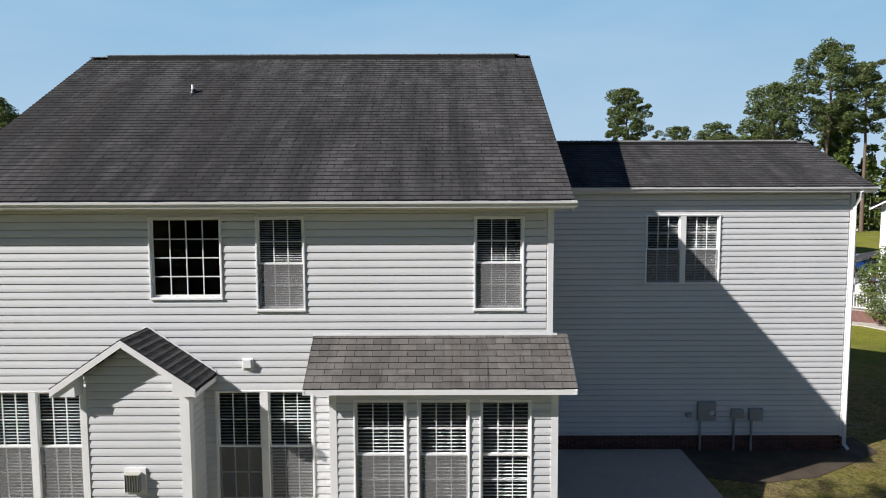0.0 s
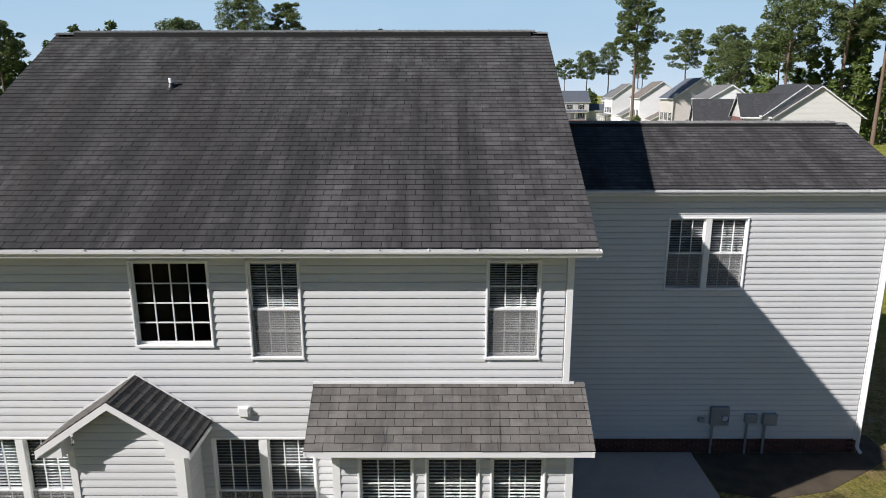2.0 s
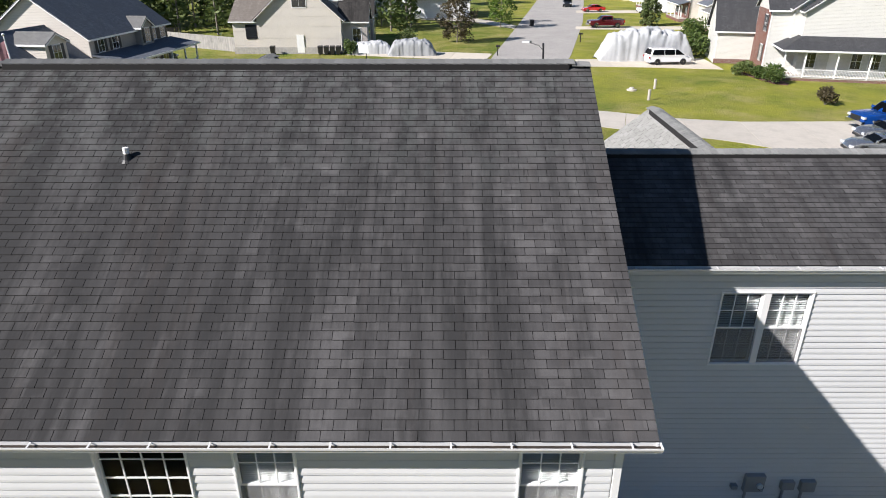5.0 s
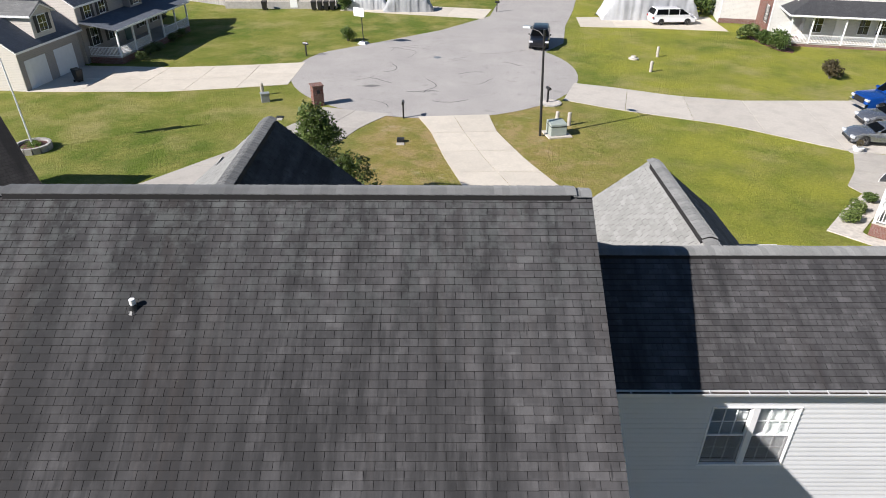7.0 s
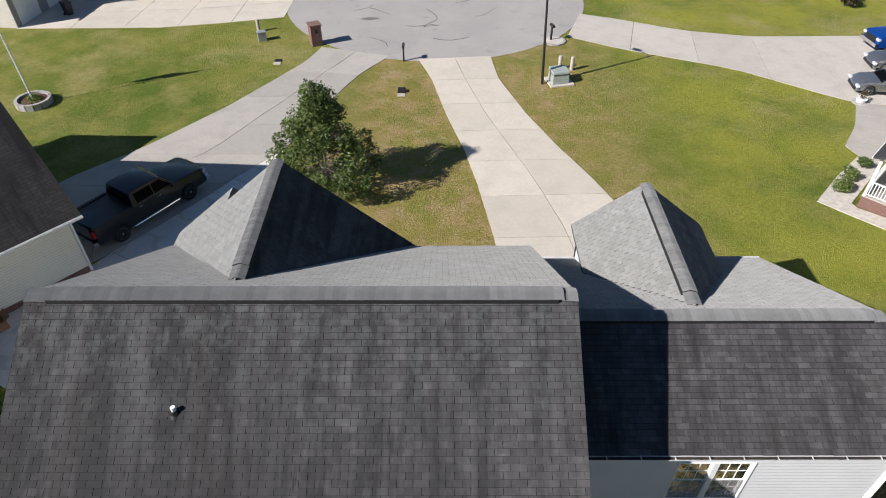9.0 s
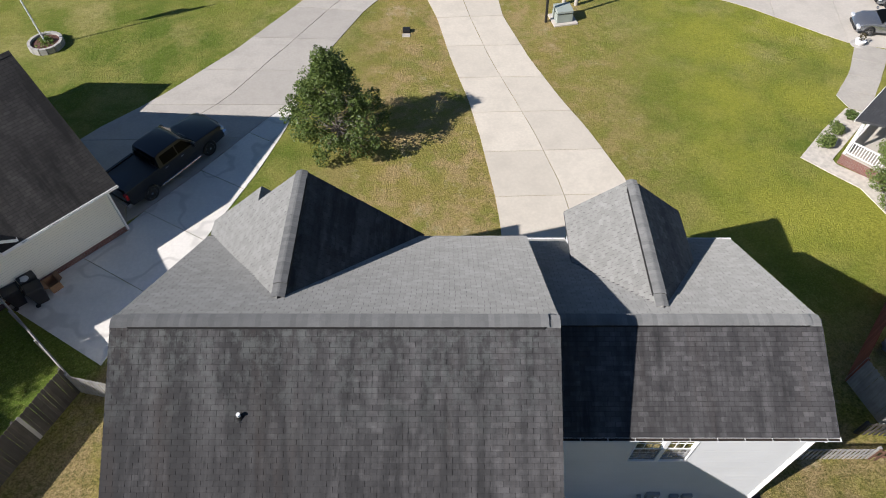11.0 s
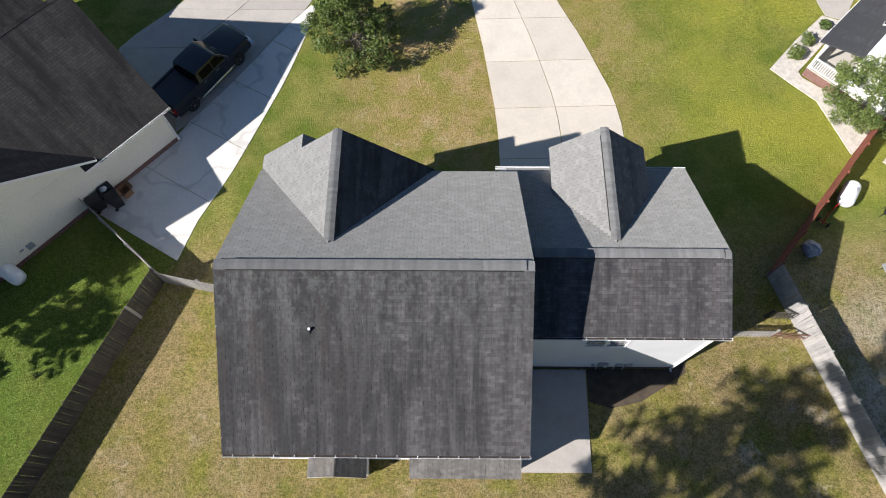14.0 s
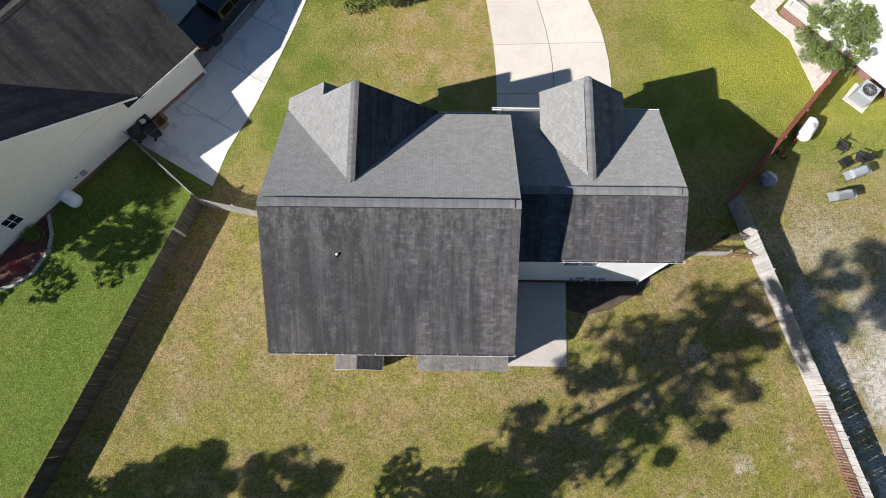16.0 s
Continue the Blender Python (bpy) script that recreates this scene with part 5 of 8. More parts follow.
# ---- neighbouring houses ----
M.update({
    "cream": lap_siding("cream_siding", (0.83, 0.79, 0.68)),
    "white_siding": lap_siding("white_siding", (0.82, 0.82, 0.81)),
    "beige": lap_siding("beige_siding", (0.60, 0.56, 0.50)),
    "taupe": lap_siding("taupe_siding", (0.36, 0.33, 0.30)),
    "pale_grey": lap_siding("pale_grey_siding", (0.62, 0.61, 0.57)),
    "roof_dark": far_shingle("dark_brown_shingles", (0.058, 0.054, 0.050), (0.012, 0.011, 0.011)),
    "roof_blue": far_shingle("slate_grey_shingles", (0.135, 0.150, 0.178), (0.10, 0.113, 0.137)),
    "roof_grey": far_shingle("grey_shingles", (0.20, 0.20, 0.19), (0.15, 0.15, 0.15)),
    "roof_black": far_shingle("charcoal_shingles", (0.065, 0.066, 0.07), (0.045, 0.046, 0.05)),
    "roof_tan": far_shingle("tan_shingles", (0.22, 0.195, 0.17), (0.16, 0.14, 0.12)),
    "shutter": plain("black_shutter", (0.02, 0.02, 0.022), 0.5),
    "door_white": plain("white_garage_door", (0.80, 0.80, 0.79), 0.4, vary=0.05),
    "sand": plain("pale_gravel_bed", (0.62, 0.57, 0.50), 0.95, vary=0.35, scale=4, grain=40, relief=0.5),
    "mulch": plain("red_brown_mulch", (0.13, 0.06, 0.045), 0.95, vary=0.4, scale=6, grain=40, relief=0.6),
    "soil": plain("dark_soil", (0.085, 0.065, 0.042), 0.95, vary=0.55, scale=2.5, grain=30, relief=0.6),
    "stone": plain("grey_edging_stone", (0.45, 0.43, 0.40), 0.9, vary=0.3, scale=5, grain=40, relief=0.4),
    "dark_glass": paint("window_dark_glass", (0.02, 0.022, 0.025), 0.05, 0.0),
})


def flat(m):
    return lambda s, d, z: m @ Vector((s, -d, z))


def gable_block(parent, m, w, d, z0, eave, rise, walls, roofing, over=0.35, trim="trim", name="wall", inset=0.0):
    """A block with its ridge along local x, centred on m; rise: the ridge's height over the eave."""
    hw, hd = w / 2, d / 2
    sl = rise / (hd + over)
    k = MB()
    wall_top = eave + sl * over - 0.1
    prof = [(-hd + inset, z0), (hd, z0), (hd, wall_top), (0, eave + rise - 0.12), (-hd + inset, wall_top + sl * inset)]
    k.prism(prof, lambda a, b: m @ Vector((-hw, a, b)), lambda a, b: m @ Vector((hw, a, b)))
    part(name, k, M[walls], parent)
    r = new("roof", None)
    r.parent = parent
    for sgn in (-1, 1):
        e = sgn * (hd + over)
        pts = [(-hw - over, e, eave), (hw + over, e, eave), (hw + over, 0, eave + rise), (-hw - over, 0, eave + rise)]
        if sgn > 0:
            pts = pts[::-1]
        q = MB()
        q.v = [tuple(m @ Vector(p)) for p in pts] + [tuple(m @ Vector((p[0], p[1], p[2] - 0.1))) for p in pts]
        q.f = [(0, 1, 2, 3), (7, 6, 5, 4), (1, 0, 4, 5), (2, 1, 5, 6), (3, 2, 6, 7), (0, 3, 7, 4)]
        part("slope", q, M[roofing], r, uv=True)
        t = MB().box(-hw - over, hw + over, min(e, e - sgn * 0.03) - (0.0 if sgn > 0 else 0.012), max(e, e - sgn * 0.03) + (0.012 if sgn > 0 else 0.0), eave - 0.16, eave - 0.005, m)
        part("fascia", t, M[trim], r)
        for sx in (-1, 1):
            x = sx * (hw + over)
            t = MB().prism([(e, eave - 0.01), (0, eave + rise - 0.012), (0, eave + rise - 0.21), (e, eave - 0.19)], lambda a, b: m @ Vector((x - 0.015 * sx - 0.015, a, b)), lambda a, b: m @ Vector((x - 0.015 * sx + 0.022, a, b)))
            part("rake_board", t, M[trim], r)
    cap = MB().prism([(-0.14, -0.14 * sl + 0.02), (0, 0.035), (0.14, -0.14 * sl + 0.02), (0.14, -0.14 * sl - 0.01), (-0.14, -0.14 * sl - 0.01)], lambda a, b: m @ Vector((-hw - over, a, eave + rise + b)), lambda a, b: m @ Vector((hw + over, a, eave + rise + b)))
    part("ridge_cap", cap, M[roofing], r, uv=True)
    return r


def small_window(parent, m, s, z, w, h, shutters=False, bars=(2, 2)):
    """A framed window standing on a wall that faces local -y at m."""
    pl = flat(m)
    win = part("window", bar(MB(), pl, s - w / 2 - 0.07, s + w / 2 + 0.07, -0.02, 0.03, z - 0.07, z + h + 0.07), M["trim"], parent)
    part("pane", bar(MB(), pl, s - w / 2, s + w / 2, 0.0, 0.036, z, z + h), M["dark_glass"], win)
    for i in range(1, bars[0]):
        a = s - w / 2 + w * i / bars[0]
        part("glazing_bar", bar(MB(), pl, a - 0.012, a + 0.012, 0.03, 0.045, z, z + h), M["trim"], win)
    for i in range(1, bars[1]):
        a = z + h * i / bars[1]
        part("glazing_bar", bar(MB(), pl, s - w / 2, s + w / 2, 0.03, 0.047, a - 0.016, a + 0.016), M["trim"], win)
    if shutters:
        for sg in (-1, 1):
            c = s + sg * (w / 2 + 0.07 + 0.2)
            part("shutter", bar(MB(), pl, c - 0.19, c + 0.19, 0.0, 0.035, z - 0.05, z + h + 0.05), M["shutter"], win, "black louvred shutter")
    return win


def garage_door(parent, m, s, z, w, h):
    pl = flat(m)
    g = part("garage_door", bar(MB(), pl, s - w / 2, s + w / 2, -0.05, 0.02, z, z + h), M["door_white"], parent, "white sectional garage door")
    for r in range(4):
        for c in range(4):
            a, b = s - w / 2 + w * (c + 0.1) / 4, s - w / 2 + w * (c + 0.9) / 4
            p, q = z + h * (r + 0.12) / 4, z + h * (r + 0.88) / 4
            part("door_panel", bar(MB(), pl, a, b, 0.015, 0.035, p, q), M["door_white"], g)
    return g


def railing(parent, pl, s0, s1, d, z, h=0.85, step=0.13):
    r = part("railing", bar(MB(), pl, s0, s1, d - 0.03, d + 0.03, z + h - 0.06, z + h), M["trim"], parent, "white porch railing")
    part("bottom_rail", bar(MB(), pl, s0, s1, d - 0.02, d + 0.02, z + 0.1, z + 0.15), M["trim"], r)
    n = int((s1 - s0) / step)
    for i in range(n):
        a = s0 + (i + 0.5) * (s1 - s0) / n
        part("baluster", bar(MB(), pl, a - 0.017, a + 0.017, d - 0.017, d + 0.017, z + 0.15, z + h - 0.06), M["trim"], r)


def porch(parent, m, s0, s1, depth, z0, floor, eave, roofing, posts, rails, base="brick", top=None):
    """A porch in front of a wall that faces local -y."""
    pl = flat(m)
    part("porch_base", bar(MB(), pl, s0, s1, 0.0, depth, z0 - 0.4, floor), M[base], parent, uv=True)
    part("porch_floor", bar(MB(), pl, s0, s1, 0.0, depth + 0.03, floor, floor + 0.04), M["concrete_grey"], parent)
    q = MB() if roofing else None
    tz = top or eave + 0.28 * (depth + 0.3)
    pts = [pl(s0 - 0.3, depth + 0.3, eave), pl(s1 + 0.3, depth + 0.3, eave), pl(s1 + 0.3, 0, tz), pl(s0 - 0.3, 0, tz)]
    if roofing:
        q.v = [tuple(p) for p in pts] + [(p[0], p[1], p[2] - 0.12) for p in pts]
        q.f = [(0, 1, 2, 3), (7, 6, 5, 4), (1, 0, 4, 5), (2, 1, 5, 6), (3, 2, 6, 7), (0, 3, 7, 4)]
        part("porch_roof", q, M[roofing], parent, uv=True)
    part("beam", bar(MB(), pl, s0, s1, depth - 0.12, depth + 0.02, eave - 0.28, eave - 0.1), M["trim"], parent)
    if roofing:
        part("fascia", bar(MB(), pl, s0 - 0.3, s1 + 0.3, depth + 0.3, depth + 0.33, eave - 0.15, eave - 0.005), M["trim"], parent)
    for s in posts:
        part("porch_post", bar(MB(), pl, s - 0.065, s + 0.065, depth - 0.13, depth, floor, eave - 0.28), M["trim"], parent)
    for a, b in rails:
        railing(parent, pl, a, b, depth - 0.06, floor + 0.04)


def frame_at(x, y, deg):
    return pose(x, y, 0, 0, 0, deg)


# left: cream house whose side faces the fence
h_cream = thing("house", "cream-sided house with a dark brown shingle roof", "house")
AL = math.degrees(math.atan2(-0.743, -0.669))   # along its side wall, away from the street
mc = frame_at(-15.8, 28.2, AL)                  # local x runs along the wall, local y to our side
gable_block(h_cream, mc @ pose(1.73, -4.70, 0), 4.34, 9.4, -0.2, 2.87, 4.53, "cream", "roof_dark", 0.42)
gable_block(h_cream, mc @ pose(6.10, -4.70, 0), 3.80, 9.36, -0.2, 3.240, 4.165, "cream", "roof_dark", 0.02, trim="cream")
gable_block(h_cream, mc @ pose(2.5, -11.6, 0), 5.2, 4.4, -0.2, 3.0, 2.5, "cream", "roof_dark", 0.36)
gable_block(h_cream, mc @ pose(10.4, -5.0, 0, 0, 0, 90), 10.0, 13.0, -0.2, 3.05, 4.75, "cream", "roof_dark", 0.36)
part("foundation", MB().box(-0.42, 16.9, -0.02, 0.03, -0.3, 0.16, mc), M["brick"], h_cream, "brick foundation", uv=True)
mw = mc @ pose(0, 0, 0, 0, 0, 180)
small_window(h_cream, mw, -13.1, 1.2, 0.8, 1.0)
part("corner_board", MB().box(-0.48, -0.36, -0.09, 0.035, -0.1, 2.85, mc), M["trim"], h_cream)
part("downspout", MB().tube(mc @ Vector((-0.40, 0.08, 2.7)), mc @ Vector((-0.40, 0.08, 0.0)), 0.045, n=6), M["gutter"], h_cream)
gutter(h_cream, mc @ Vector((-0.88, 0.40, 2.85)), mc @ Vector((3.5, 0.40, 2.85)), mc.to_3x3() @ Vector((0, 1, 0)))

# right: white house with a corner porch
h_white = thing("house", "white-sided two-storey house with a railed corner porch", "house")
mr = frame_at(20.15, 33.2, 45.0)                # local x along the front, local y from the street
B2 = 10.2
gable_block(h_white, mr @ pose(7.0, -(2.0 + B2 / 2), 0), 14.0, B2, -0.3, 5.6, 3.2, "white_siding", "roof_black", 0.4)
mrf = mr @ pose(14.0, -2.0, 0, 0, 0, 180)
porch(h_white, mrf, 6.0, 14.0, 2.0, -0.3, 0.35, 2.65, "roof_black", (6.2, 9.9, 13.9), ((6.2, 9.8), (10.0, 13.8)))
mre = mr @ pose(0, -2.0, 0, 0, 0, -90)
railing(h_white, flat(mre), -2.0, -0.1, -0.06, 0.39)
part("foundation", MB().box(-0.03, 0.0, -12.2, -2.0, -0.4, 0.4, mr), M["brick"], h_white, uv=True)
small_window(h_white, mre, 5.2, 3.7, 0.9, 1.5)

# far left: house with a two-door garage and a long porch
h_gar = thing("house", "beige house with slate roof, twin garage and white porch", "house")
ma = frame_at(-32.4, 55.8, 83.0)
gable_block(h_gar, ma @ pose(3.8, 3.7, 0), 7.6, 7.4, -0.7, 2.5, 3.0, "beige", "roof_blue", 0.35)
gable_block(h_gar, ma @ pose(14.75, 4.8, 0), 13.3, 9.6, -0.7, 4.35, 3.7, "beige", "roof_blue", 0.4)
gable_block(h_gar, ma @ pose(16.4, 0.1, 0, 0, 0, 90), 1.6, 2.1, 2.6, 4.55, 0.95, "taupe", "roof_grey", 0.25)
part("garage_front", bar(MB(), flat(ma), 0.05, 7.55, 0.0, 0.03, -0.55, 2.4), M["taupe"], h_gar)
mg = ma @ pose(0, -0.03, 0)
for s in (1.8, 5.35):
    garage_door(h_gar, mg, s, -0.52, 2.5, 2.15)
gable_block(h_gar, ma @ pose(4.0, 1.6, 0, 0, 0, 90), 3.0, 2.6, 2.8, 4.6, 0.8, "beige", "roof_grey", 0.25)
small_window(h_gar, ma @ pose(4.0, 0.08, 0), 0, 3.25, 0.9, 1.15, True)
mp = ma @ pose(0, -0.1, 0)
part("front_wall", bar(MB(), flat(ma), 8.12, 21.38, 0.0, 0.05, -0.5, 4.3), M["taupe"], h_gar)
porch(h_gar, mp, 8.4, 21.5, 3.0, -0.55, 0.0, 2.45, "roof_blue", (8.5, 11.1, 13.7, 16.3, 18.9, 21.4), ((8.6, 11.0), (11.2, 13.6), (16.4, 18.8), (19.0, 21.3)), top=2.98)
railing(h_gar, flat(mp @ pose(8.45, 0, 0, 0, 0, -90)), 0.1, 2.85, 0.0, 0.04)
for s in (9.8, 12.4, 17.6, 20.2):
    small_window(h_gar, mp, s, 0.75, 0.95, 1.5, True)
for s in (9.7, 11.9, 18.6, 20.4):
    small_window(h_gar, ma @ pose(0, -0.06, 0), s, 3.10, 0.85, 1.05, True)
small_window(h_gar, ma @ pose(16.4, -0.72, 0), 0.0, 3.15, 0.85, 1.25, True)
part("door", bar(MB(), flat(mp), 14.5, 15.45, 0.0, 0.05, 0.04, 2.1), plain("green_door", (0.10, 0.16, 0.14), 0.4), h_gar, "dark green front door")

# beyond the turning circle: beige house with gables
h_bei = thing("house", "beige-sided house with a tall gable end and dormer", "house")
gable_block(h_bei, frame_at(-18.2, 96.5, 90), 15.0, 10.4, -0.8, 3.5, 5.0, "beige", "roof_tan", 0.45)
gable_block(h_bei, frame_at(-24.4, 93.5, 0), 4.4, 8.0, -0.8, 3.3, 2.4, "beige", "roof_tan", 0.4)
small_window(h_bei, frame_at(-18.2, 88.98, 0), 0.2, 5.0, 1.7, 1.7, bars=(2, 2))
part("door", bar(MB(), flat(frame_at(-18.2, 88.95, 0)), -0.4, 0.5, 0.0, 0.05, -0.4, 1.75), M["trim"], h_bei, "white side door")
part("foundation", MB().box(-26.5, -13.0, 88.93, 88.98, -0.7, 0.25), M["stone"], h_bei, "grey block foundation")
part("glass_block_window", bar(MB(), flat(frame_at(-24.3, 89.45, 0)), -0.7, 0.7, 0.0, 0.04, 1.2, 2.9), M["dark_glass"], h_bei, "glass block window")
for y, s in ((92.0, 0), (98.5, 0)):
    gable_block(h_bei, frame_at(-11.6, y, 0), 3.4, 3.8, -0.8, 3.2, 2.3, "taupe", "roof_dark", 0.3)
    small_window(h_bei, frame_at(-11.6, y - 1.92, 0), 0.4, 0.8, 1.0, 1.6)
    small_window(h_bei, frame_at(-9.88, y, 90), 0.0, 0.8, 1.0, 1.6)
gable_block(h_bei, frame_at(-14.6, 93.5, 0), 2.6, 2.2, 4.0, 5.6, 0.9, "beige", "roof_grey", 0.25)

# white garage house down the street on the left
h_wg = thing("house", "white two-storey house with a green-grey garage roof", "house")
gable_block(h_wg, frame_at(-0.6, 138.5, 0), 10.4, 10.0, -0.8, 2.9, 3.0, "white_siding", "roof_blue", 0.4)
gable_block(h_wg, frame_at(-10.5, 140.0, 0), 9.0, 9.0, -0.8, 5.6, 3.0, "white_siding", "roof_grey", 0.4)
garage_door(h_wg, frame_at(-0.8, 133.46, 0), 0, -0.5, 5.4, 2.3)
small_window(h_wg, frame_at(-8.8, 135.45, 0), 0, 3.6, 1.0, 1.6, True)
small_window(h_wg, frame_at(-12.0, 135.45, 0), 0, 3.6, 1.0, 1.6, True)

# right of the street: large pale house with a wrap porch and brick front
h_big = thing("house", "large pale grey house with charcoal roof and white porch", "house")
mb_ = frame_at(31.0, 82.15, -12.5)     # local x along its front, from the garage's corner
gable_block(h_big, mb_ @ pose(2.6, 3.2, 0), 5.2, 6.4, -0.8, 3.0, 4.65, "pale_grey", "roof_black", 0.35)
gable_block(h_big, mb_ @ pose(6.75, -2.6, 0), 5.5, 6.0, -0.8, 5.78, 2.55, "pale_grey", "roof_black", 0.35)
gable_block(h_big, mb_ @ pose(9.90, -0.9, 0, 0, 0, 90), 11.0, 7.7, -0.8, 5.98, 3.38, "pale_grey", "roof_black", 0.4)
gable_block(h_big, mb_ @ pose(11.0, -5.6, 0, 0, 0, 90), 4.0, 8.4, -0.8, 5.85, 3.38, "pale_grey", "roof_black", 0.4)
part("brick_front", MB().box(3.93, 3.99, -5.6, -0.02, -0.8, 5.7, mb_), M["brick"], h_big, "red brick street front", uv=True)
part("foundation", MB().box(0.0, 3.92, -0.06, -0.004, -0.8, -0.05, mb_), M["brick"], h_big, "low brick foundation", uv=True)
part("corner_board", MB().box(-0.02, 0.10, -0.03, -0.004, -0.04, 3.0, mb_), M["trim"], h_big)
part("corner_board", MB().box(4.0, 4.12, -5.63, -5.604, -0.8, 5.6, mb_), M["trim"], h_big)
mp_ = mb_ @ pose(0, -7.62, 0)
porch(h_big, mp_, 5.0, 15.4, 2.2, -0.8, -0.30, 2.45, None, (5.1, 7.0, 9.95, 12.9, 15.3), ((5.2, 6.9), (7.1, 9.85), (10.05, 12.8), (13.0, 15.2)))
part("porch_base", MB().box(5.0, 6.84, -7.61, -5.61, -1.2, -0.30, mb_), M["brick"], h_big, uv=True)
railing(h_big, flat(mb_ @ pose(5.0, -5.61, 0, 0, 0, -90)), 0.1, 4.1, 0.0, -0.26)
k = MB()
PR_ = [(4.7, -10.12, 2.45), (15.7, -10.12, 2.45), (15.7, -7.62, 3.52), (6.84, -7.62, 3.52), (6.84, -5.61, 3.52), (4.7, -5.61, 2.45)]
k.v = [tuple(mb_ @ Vector(p)) for p in PR_] + [tuple(mb_ @ Vector((p[0], p[1], p[2] - 0.12))) for p in PR_]
k.f = [(0, 1, 2, 3), (0, 3, 4, 5), (9, 8, 7, 6), (11, 10, 9, 6)] + [(i, 6 + i, 6 + (i + 1) % 6, (i + 1) % 6) for i in range(6)]
part("porch_roof", k, M["roof_black"], h_big, "hipped charcoal porch roof", uv=True)
part("fascia", MB().box(4.7, 15.7, -10.16, -10.124, 2.28, 2.44, mb_), M["trim"], h_big)
part("fascia", MB().box(4.66, 4.696, -10.12, -5.61, 2.28, 2.44, mb_), M["trim"], h_big)
for s, w in ((8.0, 1.0), (12.3, 0.9), (14.0, 1.0)):
    small_window(h_big, mp_, s, 0.45, w, 1.5)
part("door", bar(MB(), flat(mp_), 9.7, 10.7, 0.0, 0.05, -0.26, 1.9), M["trim"], h_big, "white double porch door")
small_window(h_big, mb_ @ pose(6.84, -7.0, 0, 0, 0, -90), 0.0, 4.0, 0.6, 1.5)
for z in (3.6, 0.6):
    small_window(h_big, mb_ @ pose(3.925, -4.3, 0, 0, 0, -90), 0, z, 0.9, 1.6, True)


def row_house(x, y, deg, walls, roofing, brick_side=False, w=10.0, d=9.0, eave=6.0, rise=4.0, label=""):
    """A two-storey house of the row, its gable end to the south."""
    h = thing("house", label or "two-storey suburban house with a shingle roof", "house", "houses along the street")
    m = frame_at(x, y, deg)
    gable_block(h, m, w, d, -0.8, eave, rise, walls, roofing, 0.4)
    mf = m @ pose(0, -d / 2 - 0.02, 0)
    for s in (-w * 0.3, 0, w * 0.3):
        small_window(h, mf, s, 3.3, 1.0, 1.4, True)
    for s in (-w * 0.3, w * 0.3):
        small_window(h, mf, s, 0.5, 1.0, 1.5, True)
    part("door", bar(MB(), flat(mf), -0.5, 0.5, 0, 0.05, -0.3, 1.9), M["trim"], h)
    me = m @ pose(-w / 2 - 0.02, 0, 0, 0, 0, -90)
    for s in (-2.2, 2.2):
        small_window(h, me, s, 3.4, 0.8, 1.3)
    if brick_side:
        part("brick_front", bar(MB(), flat(mf), -w / 2, w / 2, -0.01, 0.015, -0.8, 2.7), M["brick"], h, uv=True)
    gable_block(h, m @ pose(w * 0.78, 0.5, 0), w * 0.55, d * 0.8, -0.8, 2.7, 2.2, walls, roofing, 0.35)
    porch(h, mf @ pose(0, -0.02, 0), -w * 0.42, w * 0.42, 1.6, -0.6, -0.1, 2.4, roofing, (-w * 0.4, -w * 0.13, w * 0.13, w * 0.4), ())
    return h


row_house(45.9, 111.5, -97, "white_siding", "roof_grey", d=6.2, eave=7.5, rise=2.2, label="white two-storey house with grey roof")
row_house(48.5, 131.5, -95, "beige", "roof_blue", True, w=11.0, d=9.6, eave=7.4, rise=3.8, label="tan two-storey house with brick front")
row_house(49.1, 155.5, -94, "white_siding", "roof_tan", d=9.6, eave=7.3, rise=3.7, label="white house with brown shingle roof")
row_house(49.5, 183.5, -92, "white_siding", "roof_grey", eave=7.2, rise=3.7, label="white gabled house with grey roof")
row_house(41.5, 226.0, 0, "pale_grey", "roof_blue", w=13.0, eave=5.6, rise=3.6, label="low grey house with blue-grey roof")
row_house(70.0, 245.0, -90, "beige", "roof_tan", label="beige house with tan roof")
row_house(76.0, 300.0, -90, "pale_grey", "roof_blue", label="pale grey house with blue-grey roof")
row_house(20.0, 215.0, 80, "white_siding", "roof_grey", label="white house across the street")
row_house(30.0, 262.0, 80, "beige", "roof_blue", label="beige house across the street")
row_house(5.0, 250.0, 60, "white_siding", "roof_blue", label="white house with blue-grey roof")
row_house(-16.0, 235.0, 30, "pale_grey", "roof_grey", label="pale grey house before the pines")
row_house(-34.0, 270.0, 20, "white_siding", "roof_dark", label="white house before the pines")
row_house(2.0, 300.0, 10, "white_siding", "roof_tan", True, label="white house with brick porch")
row_house(44.0, 330.0, 0, "white_siding", "roof_grey", label="white gabled house far down the street")
row_house(22.0, 345.0, 0, "beige", "roof_grey", label="beige gabled house far down the street")

# ---- fences ----
M.update({
    "fence_grey": wood_mat("weathered_grey_boards", (0.095, 0.085, 0.072), (0.055, 0.052, 0.048)),
    "fence_pale": wood_mat("silvered_boards", (0.42, 0.40, 0.37), (0.32, 0.31, 0.30)),
    "fence_brown": wood_mat("brown_pickets", (0.22, 0.12, 0.08), (0.14, 0.085, 0.06)),
    "fence_red": wood_mat("red_stained_boards", (0.30, 0.10, 0.065), (0.22, 0.075, 0.05)),
})


